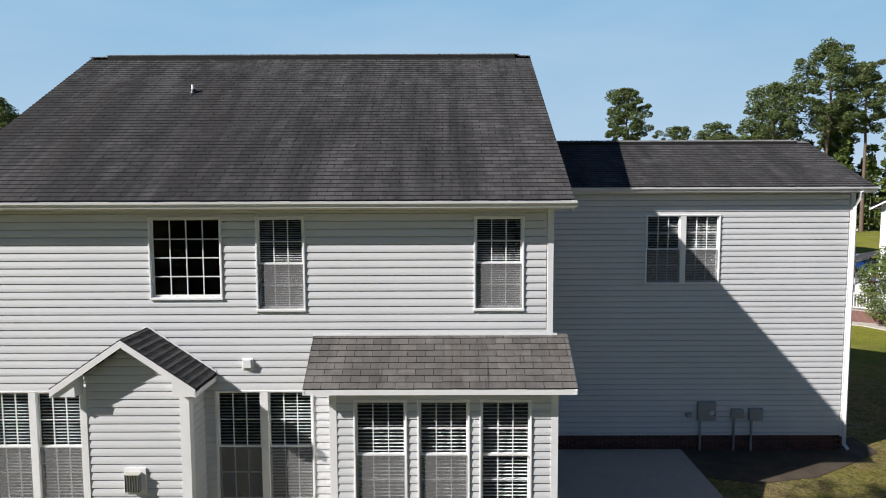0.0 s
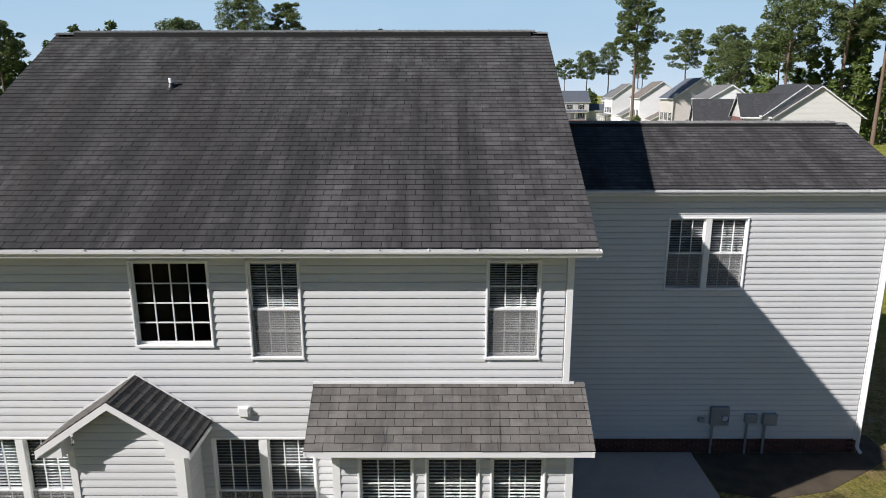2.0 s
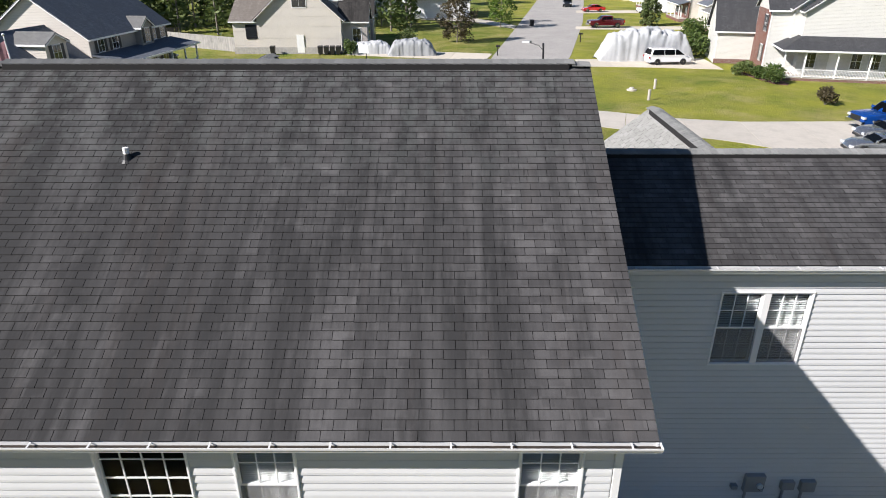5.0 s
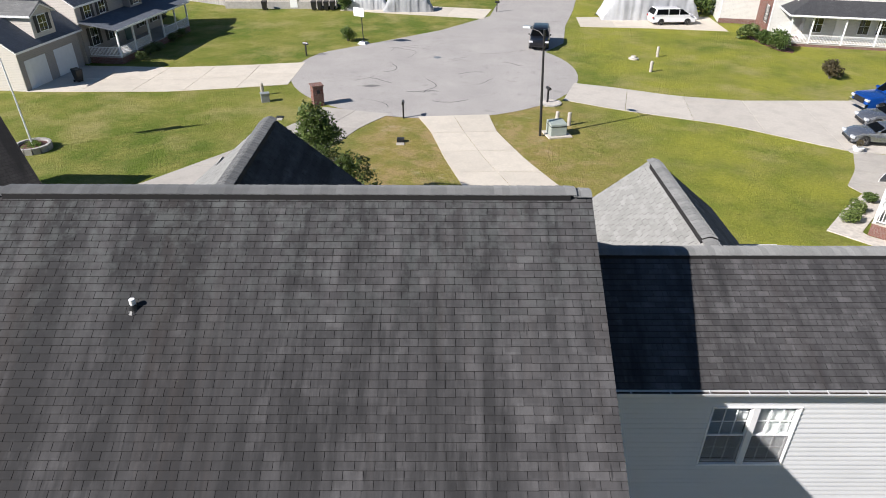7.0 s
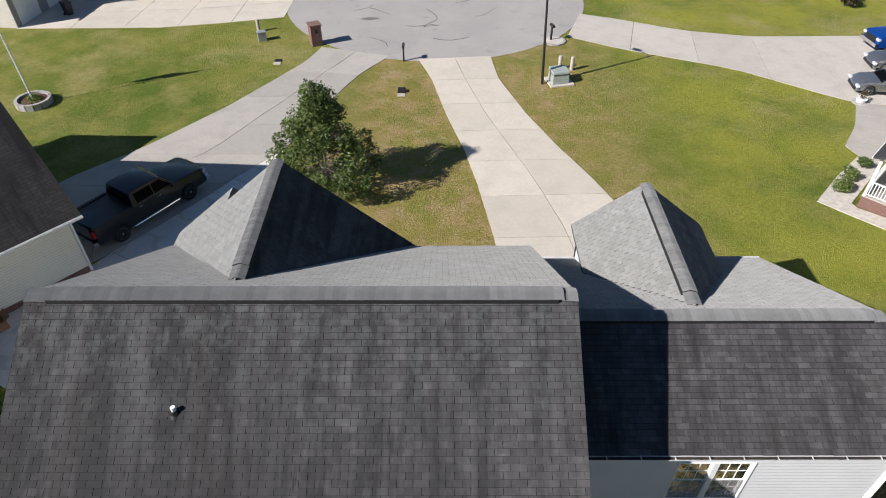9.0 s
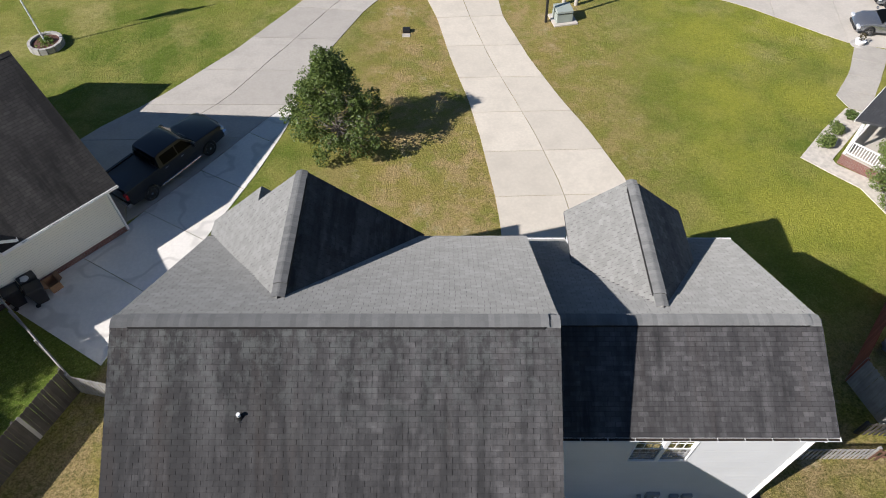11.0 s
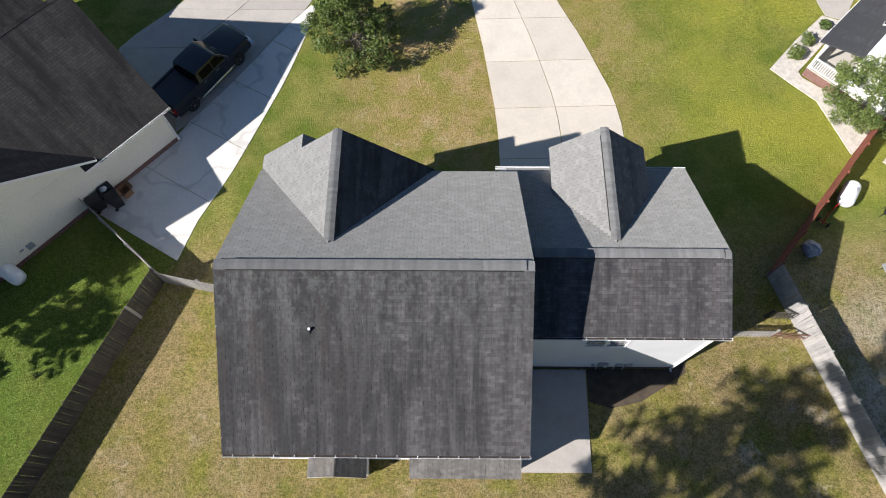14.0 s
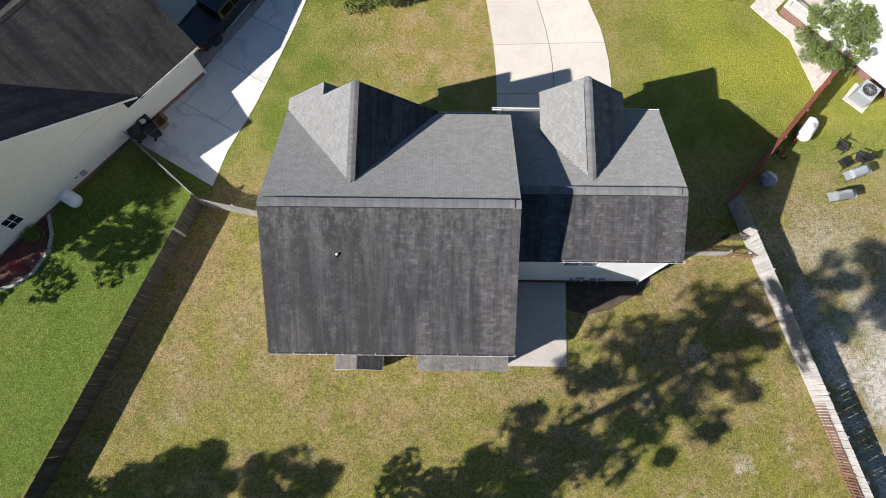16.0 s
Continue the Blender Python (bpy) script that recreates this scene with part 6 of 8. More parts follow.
def fence(label, p0, p1, h, board, gap, mat, rails_side=1, dog=True, new_board=-1, group="", post_h=0.0, lean=0.0):
    """Boards on rails and posts from p0 to p1; rails_side: the side that the rails are on."""
    f = thing("fence", label, "fence", group)
    d = Vector((p1[0] - p0[0], p1[1] - p0[1], 0))
    length = d.length
    d.normalize()
    nrm = Vector((-d.y, d.x, 0)) * rails_side
    base = Vector((p0[0], p0[1], 0))
    rot = Matrix((d, nrm, Vector((0, 0, 1)))).transposed().to_4x4()
    hw = board / 2
    k = MB()
    t = 0.035 if dog else 0.0
    k.prism([(-hw, -0.06), (hw, -0.06), (hw, h - t), (hw - t, h), (-hw + t, h), (-hw, h - t)], lambda a, b: (a, -0.018, b), lambda a, b: (a, 0.0, b))
    me = k.mesh("board", M[mat])
    me_new = k.mesh("board", M["fence_pale"])
    n = int(length / (board + gap))
    rg = random.Random(int(length * 100))
    for i in range(n):
        q = base + d * ((i + 0.5) * length / n)
        z = ground_z(q.y)
        share("board", me_new if i == new_board else me, Matrix.Translation((q.x, q.y, z + rg.uniform(-0.02, 0.02))) @ rot @ Matrix.Rotation(rg.uniform(-0.012, 0.012), 4, "Y") @ Matrix.Rotation(rg.uniform(-0.03, 0.03) + lean, 4, "Z" if lean == 0 else "X"), f)
    for hz in ((0.3, h * 0.52, h - 0.25) if h > 1.3 else (0.25, h - 0.2)):
        a, b = base, base + d * length
        r = MB().hull8([tuple(p + nrm * q + Vector((0, 0, ground_z(p.y) + hz + s))) for s in (0, 0.085) for p, q in ((a, 0.0), (b, 0.0), (b, 0.04), (a, 0.04))])
        part("rail", r, M[mat], f)
    np_ = max(1, round(length / 2.4))
    pm = MB().box(-0.045, 0.045, 0.0, 0.09, -0.3, h + post_h).mesh("post", M[mat])
    for i in range(np_ + 1):
        q = base + d * (length * i / np_)
        share("post", pm, Matrix.Translation((q.x, q.y, ground_z(q.y))) @ rot, f)
    return f


fence("weathered grey board privacy fence with one newer board", (-14.85, 20.1), (-22.95, 1.0), 1.8, 0.14, 0.004, "fence_grey", -1, new_board=14)
fence("weathered picket fence from the corner to the house", (-14.8, 20.05), (-8.5, 18.75), 1.45, 0.09, 0.05, "fence_pale", 1)
gate = fence("grey board gate fence across the drive end", (-19.7, 24.35), (-14.9, 20.2), 1.45, 0.14, 0.01, "fence_pale", -1)
fence("red-stained board privacy fence", (23.0, 29.1), (15.7, 20.6), 1.75, 0.14, 0.004, "fence_red", 1)
fence("silvered grey board privacy fence", (15.7, 20.6), (22.0, 1.0), 1.75, 0.14, 0.006, "fence_pale", 1)
fence("older brown picket fence with rails", (17.05, 17.15), (21.75, 1.0), 1.1, 0.09, 0.07, "fence_brown", 1)
fence("pale picket fence from the wing to the side fence", (12.4, 17.38), (15.3, 17.40), 0.95, 0.09, 0.08, "fence_pale", 1)
fence("low brown rail fence closing the yard", (15.3, 17.36), (17.0, 17.2), 0.9, 0.09, 0.3, "fence_brown", 1)
fence("tall dark pickets beside the side fence", (15.2, 18.35), (16.75, 18.25), 1.0, 0.09, 0.09, "fence_grey", 1)
fence("grey board fence behind the far garden", (-40.0, 98.0), (-26.6, 90.5), 1.8, 0.14, 0.005, "fence_pale", 1)
fence("dark board fence before the woods", (-62.0, 92.0), (-38.0, 101.0), 1.9, 0.14, 0.005, "fence_grey", 1)

# ---- vehicles ----
M.update({
    "tyre": plain("tyre_rubber", (0.018, 0.018, 0.018), 0.85),
    "rim": plain("alloy_rim", (0.55, 0.56, 0.57), 0.25, 0.9, vary=0.1),
    "chrome": plain("chrome", (0.75, 0.75, 0.76), 0.12, 1.0, vary=0.05, relief=0.0),
    "car_glass": plain("tinted_car_glass", (0.004, 0.0045, 0.005), 0.05, vary=0.1, relief=0.0, spec=0.06),
    "lamp_red": plain("tail_lamp", (0.35, 0.01, 0.01), 0.2),
    "lamp_clear": plain("head_lamp", (0.75, 0.77, 0.8), 0.1, 0.3, vary=0.05),
    "cover_white": plain("white_tarpaulin", (0.52, 0.53, 0.54), 0.6, vary=0.15, scale=1.5, grain=12, relief=0.3),
    "cover_grey": plain("grey_car_cover", (0.36, 0.37, 0.38), 0.6, vary=0.2, scale=1.5, grain=12, relief=0.3),
})


def wheel(parent, x, y, r, w, side):
    """A tyre with a spoked rim; side: the way its face looks along local y."""
    prof = [(r * 0.66, -w / 2), (r * 0.93, -w / 2), (r, -w * 0.32), (r, w * 0.32), (r * 0.93, w / 2), (r * 0.66, w / 2)]
    m = pose(x, y, r, 90, 0, 0)
    t = part("wheel", MB().lathe(prof, 24, (0, 0, 0), m), M["tyre"], parent, "black tyre on an alloy rim", smooth=False)
    d = -side * w * 0.36
    k = MB().lathe([(r * 0.67, d - 0.01), (r * 0.67, d + 0.01)], 24, (0, 0, 0), m)
    part("disc", MB().lathe([(r * 0.62, d * 0.6 - 0.01), (r * 0.62, d * 0.6 + 0.01)], 20, (0, 0, 0), m), M["black"], t)
    rim = MB()
    for i in range(5):
        a = 2 * math.pi * i / 5
        ca, sa = math.cos(a), math.sin(a)
        c = -side * w * 0.40
        pts = []
        for dd in (c - 0.015, c + 0.015):
            for rr, ww in ((0.10 * r, -0.09 * r), (0.64 * r, -0.07 * r), (0.64 * r, 0.07 * r), (0.10 * r, 0.09 * r)):
                pts.append((rr * ca - ww * sa, rr * sa + ww * ca, dd))
        rim.hull8(pts, m)
    c = -side * w * 0.42
    rim.lathe([(0.60 * r, c - 0.02), (0.68 * r, c - 0.02), (0.68 * r, c + 0.02), (0.60 * r, c + 0.02), (0.60 * r, c - 0.02)], 24, (0, 0, 0), m)
    rim.lathe([(0.14 * r, c - 0.03), (0.14 * r, c + 0.03)], 12, (0, 0, 0), m)
    part("rim", rim, M["rim"], t)
    return t


def shell(outline, half, inset=0.05, tuck=0.10, top_in=0.0, zlo=0.0, zhi=1.0, plan=0.10):
    """A body lofted across its width from a side outline (x, z): rounded shoulders, crowned top, ends drawn in, sides that lean in upwards."""
    cx = sum(p[0] for p in outline) / len(outline)
    cz = sum(p[1] for p in outline) / len(outline)
    hl = max(abs(p[0] - cx) for p in outline)
    mb = MB()
    n = len(outline)
    steps = ((-1.0, 1 - inset), (-0.985, 1 - inset * 0.45), (-0.95, 1 - inset * 0.12), (-0.86, 1.0), (-0.45, 1.0), (0.0, 1.0), (0.45, 1.0), (0.86, 1.0), (0.95, 1 - inset * 0.12), (0.985, 1 - inset * 0.45), (1.0, 1 - inset))
    for f, s in steps:
        for x, z in outline:
            u = min(max((z - zlo) / (zhi - zlo), 0), 1)
            lean = 1 - tuck * u * u - top_in * u
            end = 1 - plan * abs((x - cx) / hl) ** 5
            bow = 1 - 0.035 * f * f * abs((x - cx) / hl) ** 2
            mb.v.append((cx + (x - cx) * (1 - (1 - s) * 0.35) * bow, f * half * lean * end, cz + (z - cz) * s + 0.03 * u * (1 - f * f)))
    for k in range(len(steps) - 1):
        for i in range(n):
            j = (i + 1) % n
            mb.f.append((k * n + i, k * n + j, (k + 1) * n + j, (k + 1) * n + i))
    mb.f.append(tuple(reversed(range(n))))
    mb.f.append(tuple((len(steps) - 1) * n + i for i in range(n)))
    bmn = bmesh.new()
    me = bpy.data.meshes.new("t")
    me.from_pydata(mb.v, [], mb.f)
    bmn.from_mesh(me)
    bmesh.ops.recalc_face_normals(bmn, faces=bmn.faces)
    bmn.to_mesh(me)
    bmn.free()
    mb.v = [tuple(v.co) for v in me.vertices]
    mb.f = [tuple(p.vertices) for p in me.polygons]
    bpy.data.meshes.remove(me)
    return mb


def panelwork(name, mb, mat, parent):
    """Sheet metal: smooth over its curves, sharp at its folds."""
    ob = part(name, mb, mat, parent, smooth=True)
    ob.data.set_sharp_from_angle(angle=radians(38))
    return ob


def outline_wheels(pts_top, axles, r, z_sill, x_back, x_front):
    """A side outline with wheel arches cut into its lower edge; pts_top from the front over the top to the back."""
    low = [(x_back, z_sill + 0.12), (x_back + 0.05, z_sill)]
    for ax in sorted(axles):
        for i in range(9):
            a = math.pi - math.pi * i / 8
            low.append((ax + r * 1.16 * math.cos(a), max(z_sill, r + r * 1.16 * math.sin(a))))
    low += [(x_front - 0.05, z_sill), (x_front, z_sill + 0.12)]
    return low + pts_top


def finish_car(c, half, axles, r, x_back, x_front, z_head, z_tail, pm, tail_w=0.16):
    for ax in axles:
        for sd in (-1, 1):
            wheel(c, ax, sd * (half - 0.13), r, 0.25, sd)
    for sd in (-1, 1):
        soften(part("headlight", MB().box(x_front - 0.22, x_front - 0.03, sd * (half * 0.78) - 0.19, sd * (half * 0.78) + 0.19, z_head - 0.08, z_head + 0.09), M["lamp_clear"], c), 0.03, 2)
        soften(part("tail_light", MB().box(x_back + 0.0, x_back + 0.14, sd * (half * 0.86) - 0.08, sd * (half * 0.86) + 0.09, z_tail - tail_w, z_tail + tail_w), M["lamp_red"], c), 0.02, 2)
    return c


def pickup(label, at, pm, scale=1.0, bed_dark=True):
    c = thing("pickup_truck", label, "truck", at=at @ Matrix.Scale(scale, 4))
    half, axles, r = 0.98, (-1.83, 1.83), 0.40
    xb, xf = -2.95, 2.95
    top = [(2.98, 0.78), (2.96, 1.08), (2.80, 1.16), (1.45, 1.25), (1.15, 1.27), (-0.95, 1.28), (-0.95, 1.27), (-2.92, 1.30), (-2.96, 1.1)]
    body = shell(outline_wheels(top, axles, r, 0.42, xb, xf), half, 0.04, 0.05, 0.0, 0.4, 1.3)
    panelwork("body", body, pm, c)
    cab = [(1.28, 1.24), (0.72, 1.82), (0.50, 1.90), (-0.70, 1.90), (-0.92, 1.84), (-1.02, 1.24)]
    panelwork("cab", shell(cab, half - 0.02, 0.05, 0.0, 0.20, 1.24, 1.9, 0.02), pm, c)
    pl = lambda x, t, z: (x, t * ((half - 0.02) * (1 - 0.20 * (z - 1.24) / 0.66)), z)
    for sd in (-1, 1):
        for a, b in (((1.02, 1.30), (0.18, 0.62)), ((0.12, 0.12), (-0.72, -0.72))):
            q = MB()
            x0, x1, x2, x3 = a[0], b[0], (b[1] if b[1] != b[0] else b[0]), a[0]
            pts = [(a[0], 1.33), (b[0], 1.33), (b[0] if b[0] < 0 else 0.18, 1.76), (0.62 if a[0] > 0.5 else a[1], 1.76)]
            q.v = [pl(x, sd * 1.004, z) for x, z in pts] + [pl(x, sd * 0.985, z) for x, z in pts]
            q.f = [(0, 1, 2, 3), (7, 6, 5, 4), (0, 4, 5, 1), (1, 5, 6, 2), (2, 6, 7, 3), (3, 7, 4, 0)]
            part("side_window", q, M["car_glass"], c)
        part("door_handle", MB().box(0.22, 0.40, sd * 0.955 - 0.02, sd * 0.955 + 0.02, 1.12, 1.15), M["chrome"], c)
        part("door_handle", MB().box(-0.72, -0.54, sd * 0.955 - 0.02, sd * 0.955 + 0.02, 1.12, 1.15), M["chrome"], c)
        mi = part("mirror", MB().box(0.92, 1.06, sd * 1.10 - 0.12, sd * 1.10 + 0.12, 1.28, 1.50), pm, c)
        soften(mi, 0.04, 2)
        part("running_board", MB().tube((-1.2, sd * 0.98, 0.42), (1.2, sd * 0.98, 0.42), 0.045, n=8), M["chrome"], c)
        part("bed_rail", MB().box(-2.92, -1.02, sd * 0.90 - 0.06, sd * 0.90 + 0.06, 1.29, 1.35), M["black"], c)
    ws = MB()
    ws.v = [(1.22, -0.82, 1.30), (1.22, 0.82, 1.30), (0.75, 0.70, 1.82), (0.75, -0.70, 1.82), (1.19, -0.82, 1.28), (1.19, 0.82, 1.28), (0.72, 0.70, 1.80), (0.72, -0.70, 1.80)]
    ws.f = [(0, 1, 2, 3), (7, 6, 5, 4), (0, 4, 5, 1), (1, 5, 6, 2), (2, 6, 7, 3), (3, 7, 4, 0)]
    part("windshield", ws, M["car_glass"], c)
    part("rear_window", MB().box(-1.035, -1.0, -0.62, 0.62, 1.38, 1.76), M["car_glass"], c)
    if bed_dark:
        part("bed_liner", MB().box(-2.84, -1.08, -0.80, 0.80, 1.18, 1.312), M["black"], c, "black bed liner")
    part("grille", MB().box(2.93, 3.0, -0.55, 0.55, 0.72, 1.05), M["black"], c)
    part("front_bumper", soften_mesh(MB().box(2.85, 3.06, -0.95, 0.95, 0.46, 0.70)), M["chrome"], c)
    part("rear_bumper", soften_mesh(MB().box(-3.10, -2.92, -0.93, 0.93, 0.48, 0.68)), M["chrome"], c)
    part("tailgate", MB().box(-2.985, -2.945, -0.72, 0.72, 0.78, 1.28), pm, c)
    return finish_car(c, half, axles, r, -3.0, 3.0, 0.95, 1.02, pm)


def soften_mesh(mb):
    return mb


def car(label, at, pm, kind="sedan", name="car", category="car", scale=1.0):
    c = thing(name, label, category, at=at @ Matrix.Scale(scale, 4))
    half = {"sedan": 0.90, "van": 0.98, "suv": 0.96, "roadster": 0.88}[kind]
    if kind == "sedan":
        axles, r, xb, xf, zs = (-1.38, 1.38), 0.33, -2.35, 2.35, 0.26
        top = [(2.38, 0.55), (2.25, 0.74), (1.05, 0.93), (-1.50, 0.98), (-2.28, 0.94), (-2.38, 0.70)]
        cab, zr = [(1.10, 0.91), (0.35, 1.38), (0.05, 1.44), (-0.75, 1.42), (-1.70, 0.97)], (0.92, 1.44)
        cuts = (0.15, -0.02, -0.95)
    elif kind == "roadster":
        axles, r, xb, xf, zs = (-1.20, 1.22), 0.33, -2.0, 2.0, 0.24
        top = [(2.04, 0.48), (1.88, 0.66), (1.45, 0.84), (0.70, 0.90), (-1.20, 0.94), (-1.85, 0.90), (-2.03, 0.64)]
        cab, zr = [(0.72, 0.88), (0.10, 1.22), (-0.15, 1.26), (-0.70, 1.22), (-1.25, 0.93)], (0.88, 1.26)
        cuts = (-0.05, -0.55, -0.72)
    elif kind == "suv":
        axles, r, xb, xf, zs = (-1.42, 1.45), 0.37, -2.35, 2.40, 0.34
        top = [(2.42, 0.75), (2.32, 1.00), (1.15, 1.12), (-2.30, 1.14), (-2.38, 0.9)]
        cab, zr = [(1.20, 1.10), (0.55, 1.64), (0.25, 1.72), (-1.95, 1.70), (-2.28, 1.12)], (1.10, 1.72)
        cuts = (0.22, -0.75, -1.75)
    else:
        axles, r, xb, xf, zs = (-1.50, 1.55), 0.34, -2.50, 2.55, 0.28
        top = [(2.58, 0.60), (2.42, 0.88), (1.60, 1.06), (-2.46, 1.08), (-2.54, 0.8)]
        cab, zr = [(1.72, 1.03), (0.75, 1.66), (0.40, 1.75), (-2.15, 1.74), (-2.45, 1.06)], (1.04, 1.75)
        cuts = (0.50, -0.70, -1.95)
    panelwork("body", shell(outline_wheels(top, axles, r, zs, xb, xf), half, 0.06, 0.06, 0.0, zs, top[1][1], 0.14), pm, c)
    panelwork("cabin", shell(cab, half - 0.03, 0.06, 0.0, 0.24, *zr, 0.02), pm, c)
    pl = lambda x, t, z: (x, t * (half - 0.03) * (1 - 0.24 * (z - zr[0]) / (zr[1] - zr[0])), z)
    z0, z1 = zr[0] + 0.07, zr[1] - 0.09
    fx0 = cab[0][0] - 0.18
    fx1 = cab[0][0] + (cab[1][0] - cab[0][0]) * 0.86 - 0.06
    bx = cab[-1][0] + 0.30
    for sd in (-1, 1):
        for pts in ([(fx0, z0), (cuts[0] + 0.03, z0), (cuts[0] + 0.03, z1), (max(fx1, cuts[0] + 0.1), z1)], [(cuts[0] - 0.05, z0), (cuts[1], z0), (cuts[1], z1), (cuts[0] - 0.05, z1)], [(cuts[1] - 0.07, z0), (bx, z0 + 0.02), (max(cuts[2], bx + 0.1), z1), (cuts[1] - 0.07, z1)]):
            q = MB()
            q.v = [pl(x, sd * 1.006, z) for x, z in pts] + [pl(x, sd * 0.98, z) for x, z in pts]
            q.f = [(0, 1, 2, 3), (7, 6, 5, 4), (0, 4, 5, 1), (1, 5, 6, 2), (2, 6, 7, 3), (3, 7, 4, 0)]
            part("side_window", q, M["car_glass"], c)
        soften(part("mirror", MB().box(fx0 - 0.02, fx0 + 0.10, sd * (half + 0.06) - 0.08, sd * (half + 0.06) + 0.08, z0 + 0.02, z0 + 0.15), pm, c), 0.03, 2)
    for nm, (a, b), s in (("windshield", (cab[0], cab[1]), 1), ("rear_window", (cab[-1], cab[-2]), -1)):
        q = MB()
        o = 0.02 * s
        p0, p1 = (a[0] * 0.9 + b[0] * 0.1, a[1] * 0.9 + b[1] * 0.1), (a[0] * 0.1 + b[0] * 0.9, a[1] * 0.1 + b[1] * 0.9)
        w0, w1 = half * 0.86, half * 0.70
        q.v = [(p0[0] + o, -w0, p0[1] + 0.015), (p0[0] + o, w0, p0[1] + 0.015), (p1[0] + o, w1, p1[1] + 0.015), (p1[0] + o, -w1, p1[1] + 0.015)]
        q.v += [(x - o * 2, y, z - 0.02) for x, y, z in q.v]
        q.f = [(0, 1, 2, 3), (7, 6, 5, 4), (0, 4, 5, 1), (1, 5, 6, 2), (2, 6, 7, 3), (3, 7, 4, 0)]
        part(nm, q, M["car_glass"], c)
    part("front_bumper", MB().box(xf - 0.12, xf + 0.03, -half * 0.7, half * 0.7, zs + 0.02, zs + 0.16), M["black"], c)
    return finish_car(c, half, axles, r, xb - 0.02, xf + 0.03, top[0][1] + 0.08, top[-1][1] + 0.03, pm, 0.1)


def on_ground(x, y, deg):
    return pose(x, y, ground_z(y) + 0.03, 0, 0, deg)


def covered(label, at, length, width, height, mat, seed, name="covered_car", category="car cover"):
    """A sheet over something parked: a sagging, folded hull with a skirt to the ground."""
    c = thing(name, label, category, at=at)
    mb = MB()
    nx, na = 64, 28
    for i in range(nx + 1):
        u = i / nx
        x = (u - 0.5) * length
        end = min(1.0, (min(u, 1 - u) / 0.12)) ** 0.5 if 0 < u < 1 else 0.03
        h = height * (0.55 + 0.45 * math.sin(math.pi * min(max((u - 0.05) / 0.9, 0), 1)) ** 0.4) * max(end, 0.12)
        for k in range(na + 1):
            a = math.pi * k / na
            y = -math.cos(a)
            y = math.copysign(abs(y) ** 0.55, y) * width / 2 * (0.80 + 0.2 * end)
            z = math.sin(a) ** 0.45 * h
            w = noise.noise(Vector((x * 1.1 + seed, y * 1.3, z * 0.4))) * 0.13 + noise.noise(Vector((x * 3.1 + seed, y * 3.0, z * 0.25))) * 0.11
            mb.v.append((x + w * 0.6, y * (1 + w * 0.5), max(0.0, z * (1 + w))))
    for i in range(nx):
        for k in range(na):
            o = i * (na + 1) + k
            mb.f.append((o, o + na + 1, o + na + 2, o + 1))
    part("sheet", mb, mat, c, smooth=True)
    return c


black_paint = paint("black_car_paint", (0.008, 0.009, 0.013), 0.30, 0.0, 0.22)
pickup("black crew-cab pickup truck parked on the drive", on_ground(-14.62, 32.75, 56.5), black_paint, 1.06)
pickup("bright blue pickup truck parked nose out", on_ground(33.0, 52.3, 184), paint("blue_car_paint", (0.015, 0.09, 0.42), 0.2, 0.5))
car("silver-grey roadster parked with a soft top", on_ground(27.9, 45.6, 171), paint("silver_paint", (0.33, 0.34, 0.36), 0.22, 0.75), "roadster")
car("second grey car parked behind the roadster", on_ground(30.6, 49.0, 175), paint("grey_paint", (0.30, 0.31, 0.33), 0.22, 0.75), "roadster")
car("black sport utility vehicle parked at the kerb", on_ground(9.4, 71.2, -100), black_paint, "suv", "suv")
car("white minivan with a roof rack on a drive", on_ground(25.4, 81.4, 5), paint("white_paint", (0.80, 0.80, 0.80), 0.25, 0.0), "van", "minivan")
pickup("dark red pickup truck on a drive", on_ground(26.6, 118.2, 184), paint("maroon_paint", (0.13, 0.012, 0.02), 0.22, 0.4), 1.0)
car("red sports car on a drive", on_ground(30.6, 147.0, 184), paint("red_paint", (0.55, 0.025, 0.015), 0.22, 0.2), "sedan")
car("white crossover on a drive", on_ground(41.2, 144.0, 180), paint("white_paint_2", (0.78, 0.78, 0.78), 0.25, 0.0), "suv", "suv")
car("dark sport utility vehicle on the roadway", on_ground(27.5, 160.0, 258), black_paint, "suv", "suv")
car("dark green off-road vehicle by a far house", on_ground(-33.5, 82.5, -30), paint("green_paint", (0.03, 0.05, 0.05), 0.25, 0.3), "suv", "suv")
covered("large boat under a white tarpaulin on a drive", on_ground(23.6, 84.6, 2), 11.4, 3.2, 3.5, M["cover_white"], 3.0, "covered_boat", "tarpaulin")
covered("car under a silver fabric cover", on_ground(-9.2, 89.4, 5), 5.0, 2.1, 1.5, M["cover_white"], 8.0)
covered("car under a grey fabric cover", on_ground(-4.2, 88.2, 2), 6.0, 2.3, 1.9, M["cover_grey"], 11.0)

